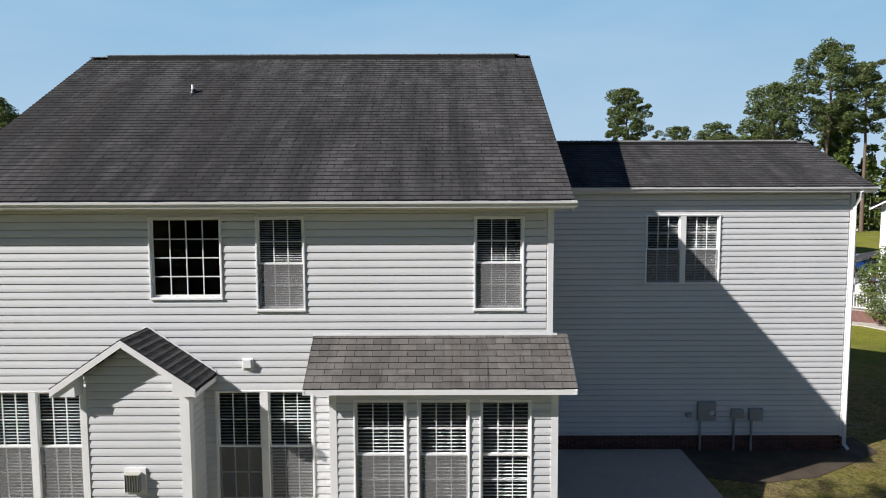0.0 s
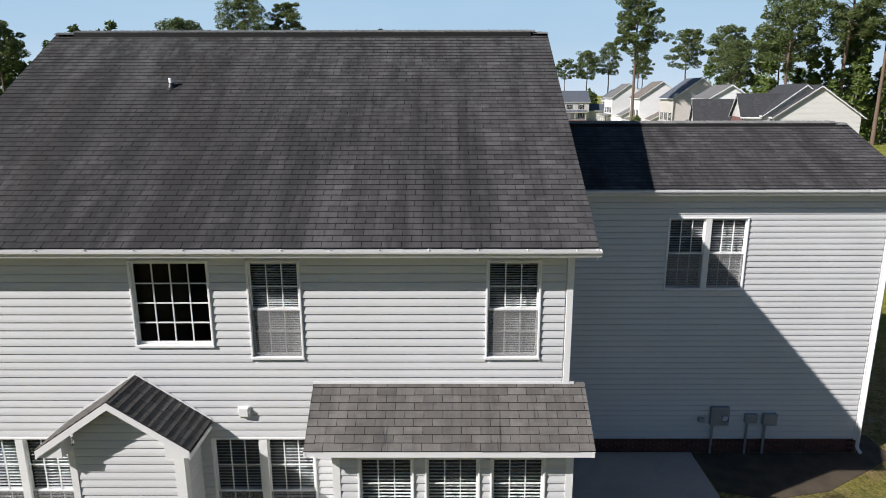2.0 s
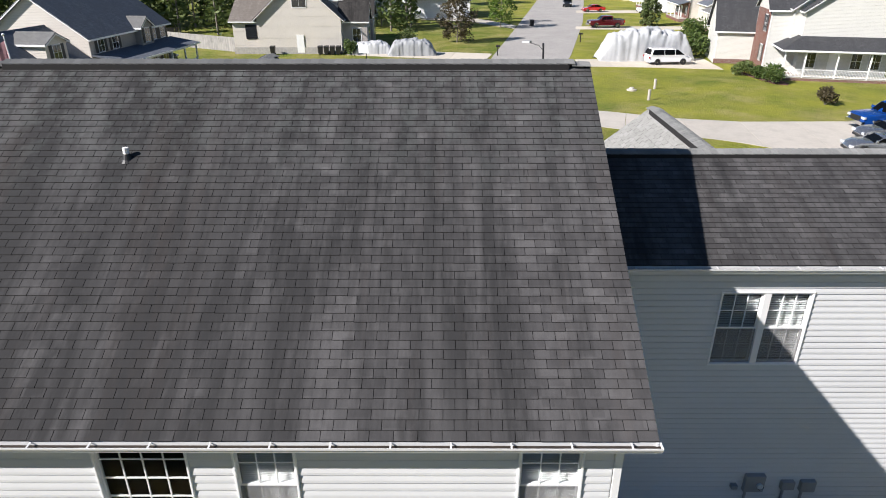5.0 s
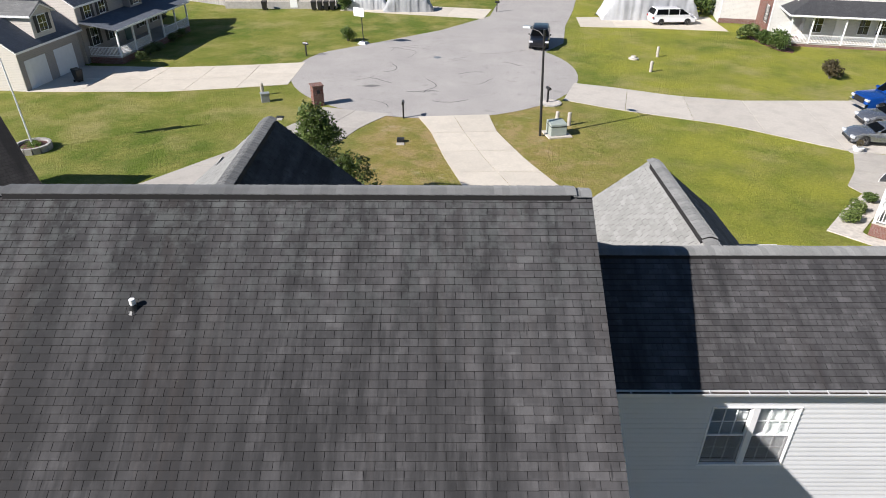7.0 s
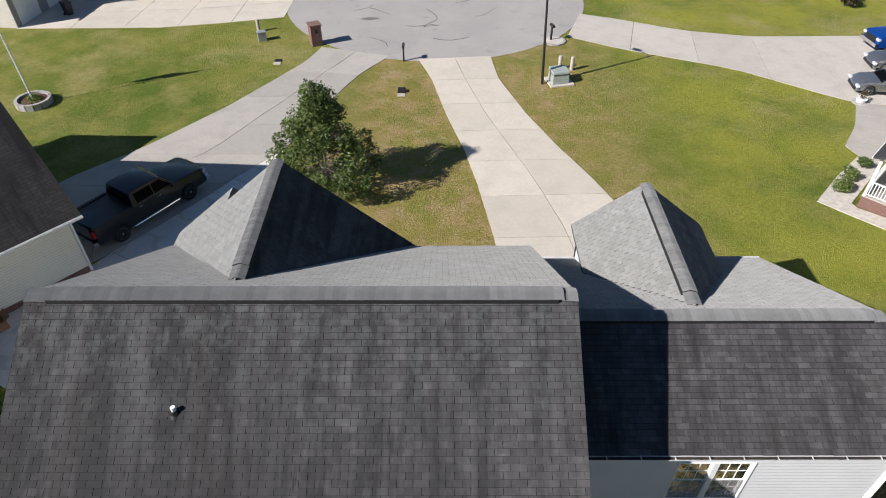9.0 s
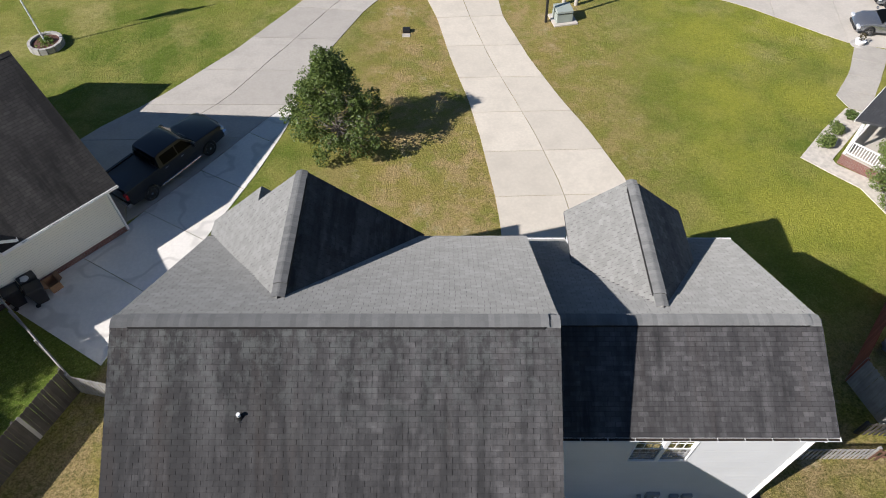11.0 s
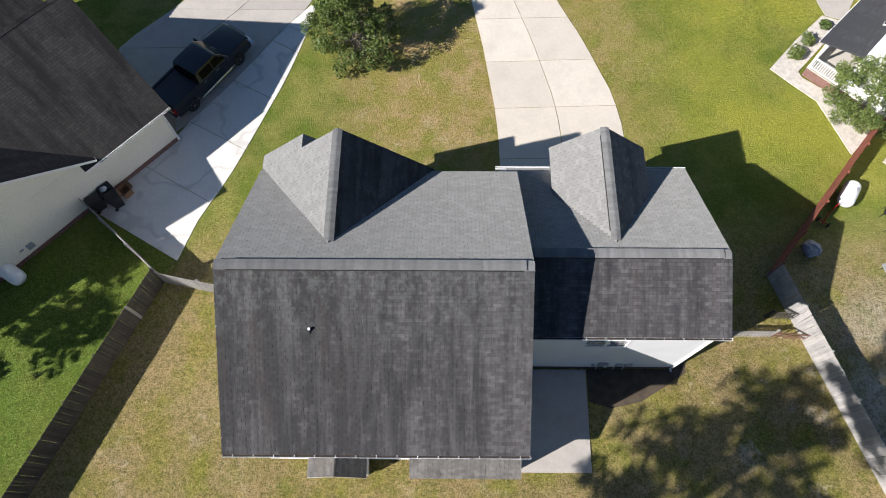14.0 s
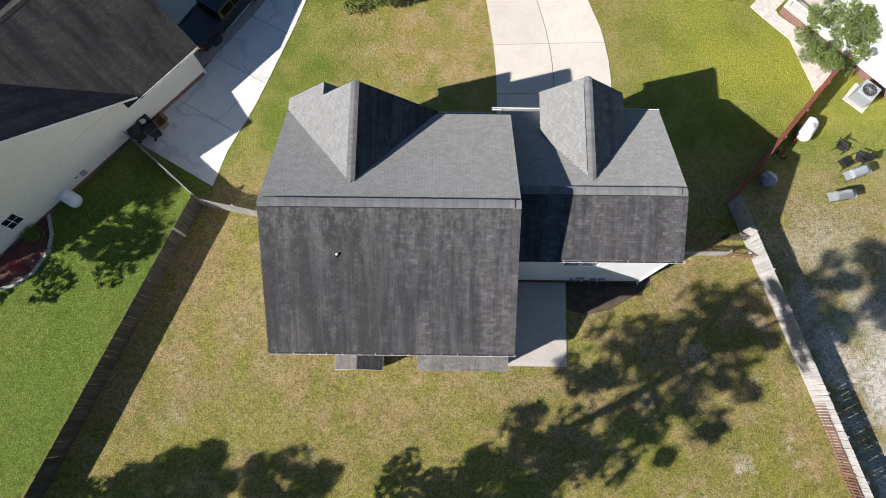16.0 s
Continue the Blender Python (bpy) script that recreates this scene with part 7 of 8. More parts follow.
# ---- trees and shrubs ----
M.update({
    "needles": leaf_mat("pine_needles", (0.100, 0.142, 0.044), (0.200, 0.235, 0.085)),
    "needles_far": leaf_mat("far_foliage", (0.075, 0.115, 0.034), (0.165, 0.200, 0.060)),
    "leaves": leaf_mat("green_leaves", (0.075, 0.125, 0.028), (0.155, 0.205, 0.055)),
    "leaves_light": leaf_mat("light_green_leaves", (0.12, 0.17, 0.045), (0.22, 0.26, 0.085)),
    "leaves_wood": leaf_mat("woodland_leaves", (0.095, 0.150, 0.030), (0.205, 0.250, 0.065)),
    "leaves_airy": leaf_mat("airy_green_leaves", (0.13, 0.19, 0.045), (0.25, 0.30, 0.09), 0.5, 0.4),
    "leaves_front": leaf_mat("glossy_green_leaves", (0.062, 0.098, 0.018), (0.145, 0.190, 0.045), 0.5, 0.16),
    "leaves_bright": leaf_mat("bright_leaves", (0.11, 0.19, 0.025), (0.20, 0.27, 0.05)),
    "leaves_bronze": leaf_mat("bronze_leaves", (0.09, 0.075, 0.04), (0.13, 0.105, 0.055)),
    "flower_red": leaf_mat("red_flowers", (0.35, 0.03, 0.05), (0.45, 0.10, 0.12)),
})


def leaf_cloud(mb, centre, radii, count, size, rg, droop=0.0):
    """Small folded leaves in and on an uneven ball."""
    cx, cy, cz = centre
    for _ in range(count):
        a, b = rg.uniform(0, 2 * math.pi), math.acos(rg.uniform(-1, 1))
        r = rg.uniform(0.25, 1.0) ** 0.45
        d = (math.sin(b) * math.cos(a), math.sin(b) * math.sin(a), math.cos(b))
        p = Vector((cx + d[0] * radii[0] * r, cy + d[1] * radii[1] * r, cz + d[2] * radii[2] * r))
        u = Vector((rg.gauss(0, 1), rg.gauss(0, 1), rg.gauss(0, 0.6) - droop)).normalized()
        w = u.cross(Vector((rg.gauss(0, 1), rg.gauss(0, 1), rg.gauss(0, 1)))).normalized()
        s = size * rg.uniform(0.6, 1.3)
        o = len(mb.v)
        mb.v += [tuple(p - u * s), tuple(p + w * s * 0.42), tuple(p + u * s), tuple(p - w * s * 0.42)]
        mb.f.append((o, o + 1, o + 2, o + 3))


def pine_parts(rg, h, bare, spread, clumps, per, size, trunk_r, puff=1.0):
    """Trunk with limbs, and needle clumps at the ends of the limbs."""
    tr, lv = MB(), MB()
    pts = [Vector((0, 0, -0.2))]
    n = 7
    for i in range(1, n + 1):
        pts.append(Vector((rg.uniform(-0.12, 0.12) * i * 0.4, rg.uniform(-0.12, 0.12) * i * 0.4, h * 0.97 * i / n)))
    rad = lambda z: trunk_r * (1 - 0.82 * max(z, 0) / h)
    for a, b in zip(pts, pts[1:]):
        tr.tube(a, b, rad(a.z), rad(b.z), 8, False)

    def at(z):
        for a, b in zip(pts, pts[1:]):
            if z <= b.z:
                return a.lerp(b, (z - a.z) / (b.z - a.z))
        return pts[-1]

    for i in range(clumps):
        u = (i + rg.random()) / clumps
        z = h * (bare + (1 - bare) * u)
        a = i * 2.4 + rg.uniform(-0.5, 0.5)
        shape = math.sin(math.pi * min(0.97, 0.22 + 0.72 * u)) ** 0.8
        L = spread * shape * rg.uniform(0.35, 1.05)
        if u > 0.93:
            L *= 0.35
        b0 = at(z)
        e = b0 + Vector((math.cos(a) * L, math.sin(a) * L, L * rg.uniform(0.05, 0.35)))
        tr.tube(b0, e, max(0.03, rad(z) * 0.32), 0.015, 5, False)
        cr = spread * puff * rg.uniform(0.13, 0.29)
        leaf_cloud(lv, e, (cr, cr, cr * 0.68), per, size, rg)
        if L > spread * 0.6:
            leaf_cloud(lv, b0.lerp(e, 0.6), (cr * 0.7, cr * 0.7, cr * 0.45), per // 2, size, rg)
    return tr, lv


def pine(label, x, y, h, bare=0.45, spread=3.6, seed=1, clumps=34, per=95, size=0.30, group="", puff=1.0):
    t = thing("pine_tree", label, "tree", group, at=pose(x, y, ground_z(y), 0, 0, seed * 40))
    tr, lv = pine_parts(random.Random(seed), h, bare, spread, clumps, per, size, 0.012 * h + 0.04, puff)
    part("trunk", tr, M["bark"], t, smooth=True)
    part("crown", lv, M["needles"], t)
    return t


pines = [
    pine("tall pine with a bare trunk and layered crown", 34.2, 122.0, 26.5, 0.60, 4.6, 11, 60, 180, 0.24),
    pine("mid-height pine behind the houses", 59.5, 167.0, 24.0, 0.62, 5.2, 12, 44, 180, 0.24),
    pine("mid-height pine with a round crown", 67.0, 161.0, 24.0, 0.62, 5.2, 13, 44, 180, 0.24),
    pine("tall broad pine at the edge of the wood", 61.0, 121.0, 27.0, 0.52, 6.2, 14, 72, 190, 0.26),
    pine("tallest pine at the edge of the wood", 70.5, 120.0, 34.0, 0.52, 6.4, 15, 74, 190, 0.26),
    pine("slim bare-trunked pine at the edge of the wood", 75.5, 117.0, 30.0, 0.58, 4.6, 16, 56, 190, 0.25),
]
for i, (x, y, s) in enumerate([(80.0, 112.0, 0.9), (86.0, 118.0, 0.95), (66.0, 134.0, 0.85), (57.0, 133.0, 0.7), (92.0, 106.0, 0.9), (98.0, 120.0, 1.0), (78.0, 130.0, 0.9),
                               (-60.0, 116.0, 0.8), (-72.0, 110.0, 0.85), (-48.0, 124.0, 0.82), (-37.0, 128.0, 0.8), (-30.0, 131.0, 0.86), (-22.0, 136.0, 0.78), (-15.0, 134.0, 0.8), (-80.0, 120.0, 0.9), (-66.0, 95.0, 0.8),
                               (8.0, 330.0, 0.9), (-12.0, 340.0, 0.85), (30.0, 320.0, 0.9), (48.0, 345.0, 1.0), (60.0, 335.0, 1.05), (72.0, 340.0, 1.1), (84.0, 345.0, 1.0), (95.0, 330.0, 1.05), (-30.0, 345.0, 0.9), (103.0, 350.0, 1.1), (20.0, 365.0, 1.0), (-8.0, 160.0, 0.8)]):
    src = pines[i % 6]
    tagged(copy_thing(src, pose(x, y, ground_z(y), 0, 0, 67 * i) @ Matrix.Scale(s, 4)), group="pines on the skyline")


def wood_belt(name, label, spots, seed, h=(11, 17), leaf="needles_far", size=0.55, per=110):
    """A belt of wood too deep to count: trunks and foliage from the ground up."""
    rg = random.Random(seed)
    lv, tr = MB(), MB()
    for x, y in spots:
        H = rg.uniform(*h)
        z0 = ground_z(y)
        tr.tube((x, y, z0 - 0.2), (x + rg.uniform(-0.4, 0.4), y, z0 + H * 0.9), 0.17, 0.05, 6, False)
        for k in range(11):
            u = (k + rg.random()) / 11
            r = (1.9 - 1.15 * u) * rg.uniform(0.8, 1.35)
            a = rg.uniform(0, 6.28)
            q = rg.uniform(0.2, 1.5) * (1 - u * 0.7)
            leaf_cloud(lv, (x + math.cos(a) * q, y + math.sin(a) * q, z0 + H * (0.06 + 0.94 * u)), (r, r, r * 0.85), per // 2, size, rg)
    w = tagged(thing(name, label, "trees"), kind="stuff")
    part("foliage", lv, M[leaf], w)
    part("trunks", tr, M["bark_grey"], w)
    return w


rg = random.Random(21)
left_belt = [(x + rg.uniform(-2, 2), 112 - 0.10 * (x + 50) + rg.uniform(-4, 14) + (8 if x > -30 else 0)) for x in range(-112, -3, 2)]
left_belt += [(x + rg.uniform(-2, 2), 128 + rg.uniform(0, 12)) for x in range(-110, -20, 4)]
wood_belt("woods", "dense mixed pine wood behind the far houses", left_belt, 5, (14, 21))
right_belt = [(x + rg.uniform(-2, 2), 132 - 0.55 * (x - 56) + rg.uniform(-4, 8)) for x in range(62, 134, 2)] + [(x + rg.uniform(-2, 2), 142 - 0.5 * (x - 60) + rg.uniform(0, 12)) for x in range(58, 130, 3)] + [(x + rg.uniform(-1, 1), 124 - 0.55 * (x - 66) + rg.uniform(-3, 3)) for x in range(70, 100, 3)]
wood_belt("woods", "green mixed wood behind the street houses", right_belt, 6, (12, 21), "leaves_wood", 0.5, 150)
far_belt = [(x + rg.uniform(-4, 4), 380 + rg.uniform(-10, 40)) for x in range(-190, 230, 6)]
wood_belt("woods", "distant tree line beyond the houses", far_belt, 7, (8, 13), "needles_far", 0.9, 70)
# unseen wood behind the camera, added to darken the window reflections
rear_belt = [(x + rg.uniform(-2, 2), -34 + rg.uniform(-8, 4)) for x in range(-70, 70, 4)]
wood_belt("woods", "unseen dark wood added behind the back garden", rear_belt, 8, (13, 18), "needles_far", 0.7, 80)


def broadleaf(name, label, x, y, h, rad, seed, leaf, count, size, trunk=0.09, low=0.25, category="tree", squash=1.0, cone=False, puff=1.0, twigs=1.0):
    """A small tree: tapered trunk, forking limbs and many leaves in uneven tufts."""
    rg = random.Random(seed)
    t = thing(name, label, category, at=pose(x, y, ground_z(y)))
    tr, lv = MB(), MB()
    tr.tube((0, 0, -0.1), (0.05, 0, h * low), trunk, trunk * 0.8, 8, False)
    tr.tube((0.05, 0, h * low), (0.0, 0.05, h * 0.92), trunk * 0.8, 0.015, 7, False)
    n = int((18 + 10 * h / 3) * (3.4 if cone else twigs))
    for i in range(n):
        u = (i + rg.random()) / n
        z = h * (low * 0.75 + (1 - low * 0.75) * u)
        a = i * 2.4 + rg.uniform(-0.4, 0.4)
        prof = math.sin(math.pi * min(0.98, 0.18 + 0.80 * u)) ** 0.75
        if cone:
            prof = 0.08 + 0.97 * min(1.0, 1.5 * (1 - u)) ** 0.9
        L = rad * prof * rg.uniform(0.45, 1.0)
        b0 = Vector((0.03, 0.02, max(h * low * 0.8, z - L * 0.5)))
        e = Vector((math.cos(a) * L, math.sin(a) * L, z * squash))
        if cone and i % 5 in (1, 3):
            # lower side leaders
            e = Vector((e.x * 0.85 + (0.65 if i % 5 == 1 else -0.45), e.y * 0.85 + (-0.35 if i % 5 == 1 else 0.25), e.z * (0.84 if i % 5 == 1 else 0.74)))
        tr.tube(b0, e, trunk * 0.35 * (1 - u * 0.6), 0.008, 5, False)
        r = rad * puff * (rg.uniform(0.12, 0.25) if cone else rg.uniform(0.20, 0.36))
        leaf_cloud(lv, e, (r, r, r * (1.15 if cone else 0.9)), int(count / n), size, rg)
    part("trunk", tr, M["bark_grey"], t, smooth=True)
    part("crown", lv, M[leaf], t)
    return t


broadleaf("tree", "young broadleaf tree with a dense crown in the front lawn", -6.1, 34.9, 5.5, 2.45, 31, "leaves_front", 21000, 0.085, 0.09, 0.16, cone=True)
broadleaf("tree", "light green crape myrtle beside the white house", 22.6, 30.5, 4.4, 2.3, 32, "leaves_airy", 22000, 0.075, 0.05, 0.12, puff=0.62, twigs=3.0)
broadleaf("tree", "bright green young tree by the street", 9.1, 117.5, 7.5, 2.4, 33, "leaves_bright", 2400, 0.22, 0.09, 0.2)
broadleaf("tree", "bronze-leaved tree beside the street", 1.6, 100.0, 7.0, 2.6, 34, "leaves_bronze", 2600, 0.22, 0.10, 0.12)
broadleaf("tree", "dark conifer on a far lawn", 34.7, 121.0, 4.6, 1.9, 35, "needles", 2200, 0.24, 0.10, 0.1)
broadleaf("tree", "green evergreen tree by a far house", 46.5, 232.0, 8.0, 2.4, 36, "leaves", 2200, 0.5, 0.15, 0.08)
broadleaf("tree", "evergreen at the far corner", 52.0, 236.0, 9.0, 2.6, 37, "leaves", 1600, 0.45, 0.15, 0.08)


def shrub(label, x, y, h, rad, seed, leaf, count=900, size=0.07, name="shrub"):
    rg = random.Random(seed)
    t = thing(name, label, "shrub", at=pose(x, y, ground_z(y)))
    lv, tr = MB(), MB()
    for i in range(9):
        a, r = i * 2.4, rad * rg.uniform(0.1, 0.6)
        e = Vector((math.cos(a) * r, math.sin(a) * r, h * rg.uniform(0.35, 0.72)))
        tr.tube((0, 0, -0.05), e, 0.02, 0.008, 5, False)
        leaf_cloud(lv, e, (rad * 0.5, rad * 0.5, h * 0.34), count // 9, size, rg)
    part("stems", tr, M["bark_grey"], t)
    part("foliage", lv, M[leaf], t)
    return t


shrub("round yellow-green shrub in a gravel bed", 20.0, 34.5, 0.75, 0.55, 41, "leaves_airy")
shrub("round yellow-green shrub in a gravel bed", 20.9, 35.5, 0.75, 0.55, 42, "leaves_airy")
shrub("small shrub at the porch corner", 22.2, 36.7, 0.6, 0.40, 43, "leaves")
shrub("shrub at the brick corner of the porch", 31.2, 74.3, 1.7, 1.3, 44, "leaves_light", 1500, 0.15)
shrub("dense dark shrub by the porch", 32.3, 69.8, 1.9, 1.4, 45, "leaves", 1500, 0.15)
shrub("low shrub beside the porch", 31.7, 72.2, 1.4, 1.1, 46, "leaves", 1000, 0.15)
shrub("bronze shrub alone on the lawn", 32.3, 60.2, 1.5, 0.95, 47, "leaves_bronze", 1200, 0.13)
shrub("large dark hedge shrub by the drive", 30.6, 86.8, 3.2, 1.8, 48, "leaves", 1400, 0.2)
shrub("large dark hedge shrub by a far drive", 33.8, 97.0, 3.6, 2.4, 49, "leaves", 1400, 0.22)
shrub("shrub beside the beige house", -12.0, 88.2, 2.0, 1.0, 50, "leaves", 800, 0.14)
shrub("dark round shrub before the dormers", -5.2, 96.5, 2.2, 1.9, 51, "needles", 1000, 0.16)
shrub("green shrub beside the turning circle", -9.6, 72.6, 1.5, 0.9, 52, "leaves", 900, 0.11)
for i, (x, y) in enumerate([(-27.6, 65.6), (-27.5, 67.4), (-27.4, 69.0), (-27.2, 72.6), (-27.1, 74.6)]):
    shrub("dark foundation shrub before the porch", x + 0.3, y - 0.4, 0.9, 0.75, 60 + i, "needles", 500, 0.10)
shrub("green shrub in a mulched bed", -24.3, 18.0, 0.9, 0.7, 53, "leaves_bright", 900, 0.06)
shrub("red-flowering plant in a mulched bed", -25.1, 16.2, 0.6, 0.5, 54, "flower_red", 500, 0.05)
shrub("low green planting in a stone ring", -25.5, 44.0, 0.55, 0.7, 55, "leaves_bright", 700, 0.06)
shrub("green creeper at the foot of the side fence", 20.6, 3.6, 1.4, 0.9, 56, "leaves", 900, 0.08)

# pines behind the camera, whose shadows lie on the back lawn
for i, (x, y, h, s) in enumerate([(-11.0, -0.6, 21.6, 3.8), (-13.4, -3.1, 15.6, 3.3), (-31.7, -3.6, 15.0, 3.0), (-26.3, -4.3, 15.2, 3.0), (0.0, -14.0, 19.0, 3.6), (-8.4, 0.5, 26.6, 3.0), (-33.0, 13.2, 12.5, 3.6)]):
    pine("tall pine in the back garden", x, y, h, (0.64, 0.48, 0.5, 0.5, 0.5, 0.76, 0.45)[i], s, 70 + i, (42, 42, 30, 30, 26, 28, 34)[i], 105, 0.24, puff=1.15)

# ---- yard things ----
def lathe_thing(name, label, cat, x, y, prof, mat, n=20, dz=0.0):
    t = thing(name, label, cat, at=pose(x, y, ground_z(y) + dz))
    return t, part("body", MB().lathe(prof, n), mat, t, smooth=False)


# street lamp
lamp = thing("street_lamp", "black street lamp with a cobra head on a slim pole", "street lamp", at=pose(6.28, 46.7, ground_z(46.7)))
part("pole", MB().tube((0, 0, -0.2), (-0.30, 0.0, 6.8), 0.095, 0.06, 12), M["black_paint"], lamp)
part("arm", MB().tube((-0.30, 0.0, 6.38), (-0.55, 0.25, 6.62), 0.035, 0.03, 8).tube((-0.55, 0.25, 6.62), (-1.0, 0.7, 6.72), 0.03, 0.03, 8), M["black_paint"], lamp)
soften(part("lamp_head", MB().hull8([(-1.55, 0.95, 6.68), (-1.30, 1.25, 6.68), (-0.88, 0.85, 6.70), (-1.10, 0.58, 6.70), (-1.50, 1.0, 6.80), (-1.33, 1.2, 6.80), (-0.92, 0.80, 6.84), (-1.07, 0.64, 6.84)]), M["box_grey"], lamp, "grey lamp head"), 0.03, 2)

# pad-mounted transformer and bollards
tr_ = thing("transformer_box", "grey-green utility transformer on a concrete pad", "utility box", at=pose(7.35, 46.95, ground_z(47), 0, 0, 12))
soften(part("cabinet", MB().hull8([(-0.55, -0.5, 0.1), (0.55, -0.5, 0.1), (0.55, 0.5, 0.1), (-0.55, 0.5, 0.1), (-0.55, -0.42, 0.85), (0.55, -0.42, 0.85), (0.55, 0.5, 0.95), (-0.55, 0.5, 0.95)]), plain("utility_green", (0.34, 0.38, 0.34), 0.5), tr_), 0.03, 2)
part("pad", MB().box(-0.75, 0.85, -0.75, 0.7, -0.1, 0.1), M["concrete_grey"], tr_)
part("lid_seam", MB().box(-0.56, 0.56, -0.47, 0.51, 0.70, 0.72), M["black"], tr_)
for x, y in ((7.7, 48.9), (8.5, 48.75), (-14.0, 55.2), (17.8, 62.0), (19.8, 67.0)):
    lathe_thing("utility_post", "short pale utility marker post", "post", x, y, [(0.13, -0.1), (0.13, 0.85), (0.11, 0.93), (0.0, 0.95)], M["concrete_grey"], 12)
ub = thing("utility_pedestal", "small grey utility pedestal on the lawn", "utility box", at=pose(-13.4, 53.6, ground_z(53), 0, 0, 20))
soften(part("cabinet", MB().box(-0.3, 0.3, -0.22, 0.22, -0.05, 0.62), M["box_grey"], ub), 0.03, 2)
part("cap", MB().box(-0.33, 0.33, -0.25, 0.25, 0.62, 0.68), M["box_grey"], ub)
lathe_thing("well_cap", "round concrete cap on the lawn", "cap", 17.4, 66.2, [(0.45, -0.1), (0.45, 0.12), (0.25, 0.16), (0.2, 0.3), (0.0, 0.3)], M["concrete_grey"], 16)
for x, y in ((-2.85, 45.3), (-11.6, 49.9)):
    mbx = thing("meter_cover", "small water meter box set in the lawn", "meter cover", at=pose(x, y, ground_z(y)))
    part("lid", MB().box(-0.25, 0.25, -0.35, 0.0, -0.1, 0.05), M["concrete_grey"], mbx)
    soften(part("box", MB().box(-0.24, 0.24, 0.1, 0.48, -0.1, 0.24 if x > -5 else 0.06), M["black"], mbx), 0.03, 2)


def mailbox(label, x, y, deg, brick=False):
    t = thing("mailbox", label, "mailbox", at=pose(x, y, ground_z(y), 0, 0, deg))
    if brick:
        part("pillar", MB().box(-0.38, 0.38, -0.38, 0.38, -0.2, 1.45), M["brick"], t, "red brick pillar", uv=True)
        part("cap", MB().box(-0.44, 0.44, -0.44, 0.44, 1.45, 1.55), M["brick"], t, uv=True)
        part("box", MB().box(-0.12, 0.12, -0.42, -0.36, 0.95, 1.2), M["black_paint"], t)
    else:
        part("post", MB().box(-0.055, 0.055, -0.055, 0.055, -0.2, 1.05), M["black_paint"], t)
        k = MB().prism([(-0.09, 0), (0.09, 0), (0.09, 0.12), (0.05, 0.19), (0, 0.21), (-0.05, 0.19), (-0.09, 0.12)], lambda a, b: (a, -0.28, 1.05 + b), lambda a, b: (a, 0.24, 1.05 + b))
        part("box", k, M["black_paint"], t)
        part("flag", MB().box(0.092, 0.10, 0.0, 0.03, 1.15, 1.32), M["lamp_red"], t)
    return t


mailbox("black mailbox on a post at the kerb", -2.9, 50.1, 0)
mailbox("black mailbox on a post in a stone ring", 7.7, 53.5, 20)
mailbox("black mailbox on a post beside the circle", -12.7, 66.8, 70)
mailbox("black mailbox on a post at the street", 6.4, 87.5, 90)
mailbox("black mailbox on a post by the far kerb", 19.0, 100.0, 90)
mailbox("red brick mailbox pillar at the drive", -9.35, 52.9, 25, True)


def stone_ring(label, x, y, r, n, fill, seed=1, h=0.3):
    t = thing("planter_ring", label, "planter", at=pose(x, y, ground_z(y)))
    part("soil", MB().lathe([(r * 0.95, -0.1), (r * 0.95, h * 0.6), (0.0, h * 0.75)], 20), fill, t)
    me = MB().box(-r * math.pi / n * 0.92, r * math.pi / n * 0.92, -0.09, 0.09, 0, h).mesh("edging_stone", M["stone"])
    for i in range(n):
        a = 2 * math.pi * i / n
        share("edging_stone", me, pose(r * math.cos(a), r * math.sin(a), -0.02, 0, 0, math.degrees(a) + 90), t)
    return t


stone_ring("ring of grey edging stones round a flagpole bed", -25.5, 44.0, 0.95, 14, M["mulch"], h=0.42)
stone_ring("low ring of pale stones round a mailbox", 7.9, 53.4, 0.75, 12, M["sand"], h=0.12)
flag = thing("flagpole", "white flagpole standing in a stone planter", "flagpole", at=pose(-25.5, 44.0, ground_z(44)))
part("pole", MB().tube((0, 0, 0), (-0.25, 0, 7.5), 0.06, 0.035, 10), M["trim"], flag)
part("finial", MB().lathe([(0.0, 0), (0.08, 0.05), (0.08, 0.12), (0.0, 0.17)], 12, (-0.25, 0, 7.5)), M["trim"], flag)
k = MB()
for i in range(9):
    k.v += [(-0.22 + 0.03 * math.sin(i * 1.7) - 0.17 * i, 0.08 * math.sin(i * 1.3), 7.3 - 0.10 * i), (-0.22 + 0.02 * math.sin(i) - 0.14 * i, 0.08 * math.sin(i * 1.3 + 0.5), 5.5 - 0.20 * i)]
for i in range(8):
    k.f.append((2 * i, 2 * i + 1, 2 * i + 3, 2 * i + 2))
part("flag", k, plain("faded_flag_cloth", (0.30, 0.16, 0.18), 0.8, vary=0.3), flag)

# planting beds
def bed(name, label, pts, mat, h=0.05):
    mb = MB()
    n = len(pts)
    mb.v = [(x, y, ground_z(y) + h) for x, y in pts] + [(x, y, ground_z(y) - 0.1) for x, y in pts]
    mb.f = [tuple(range(n))] + [((i + 1) % n, i, n + i, n + (i + 1) % n) for i in range(n)]
    return tagged(part(name, mb, mat), label, "bed", kind="structure")


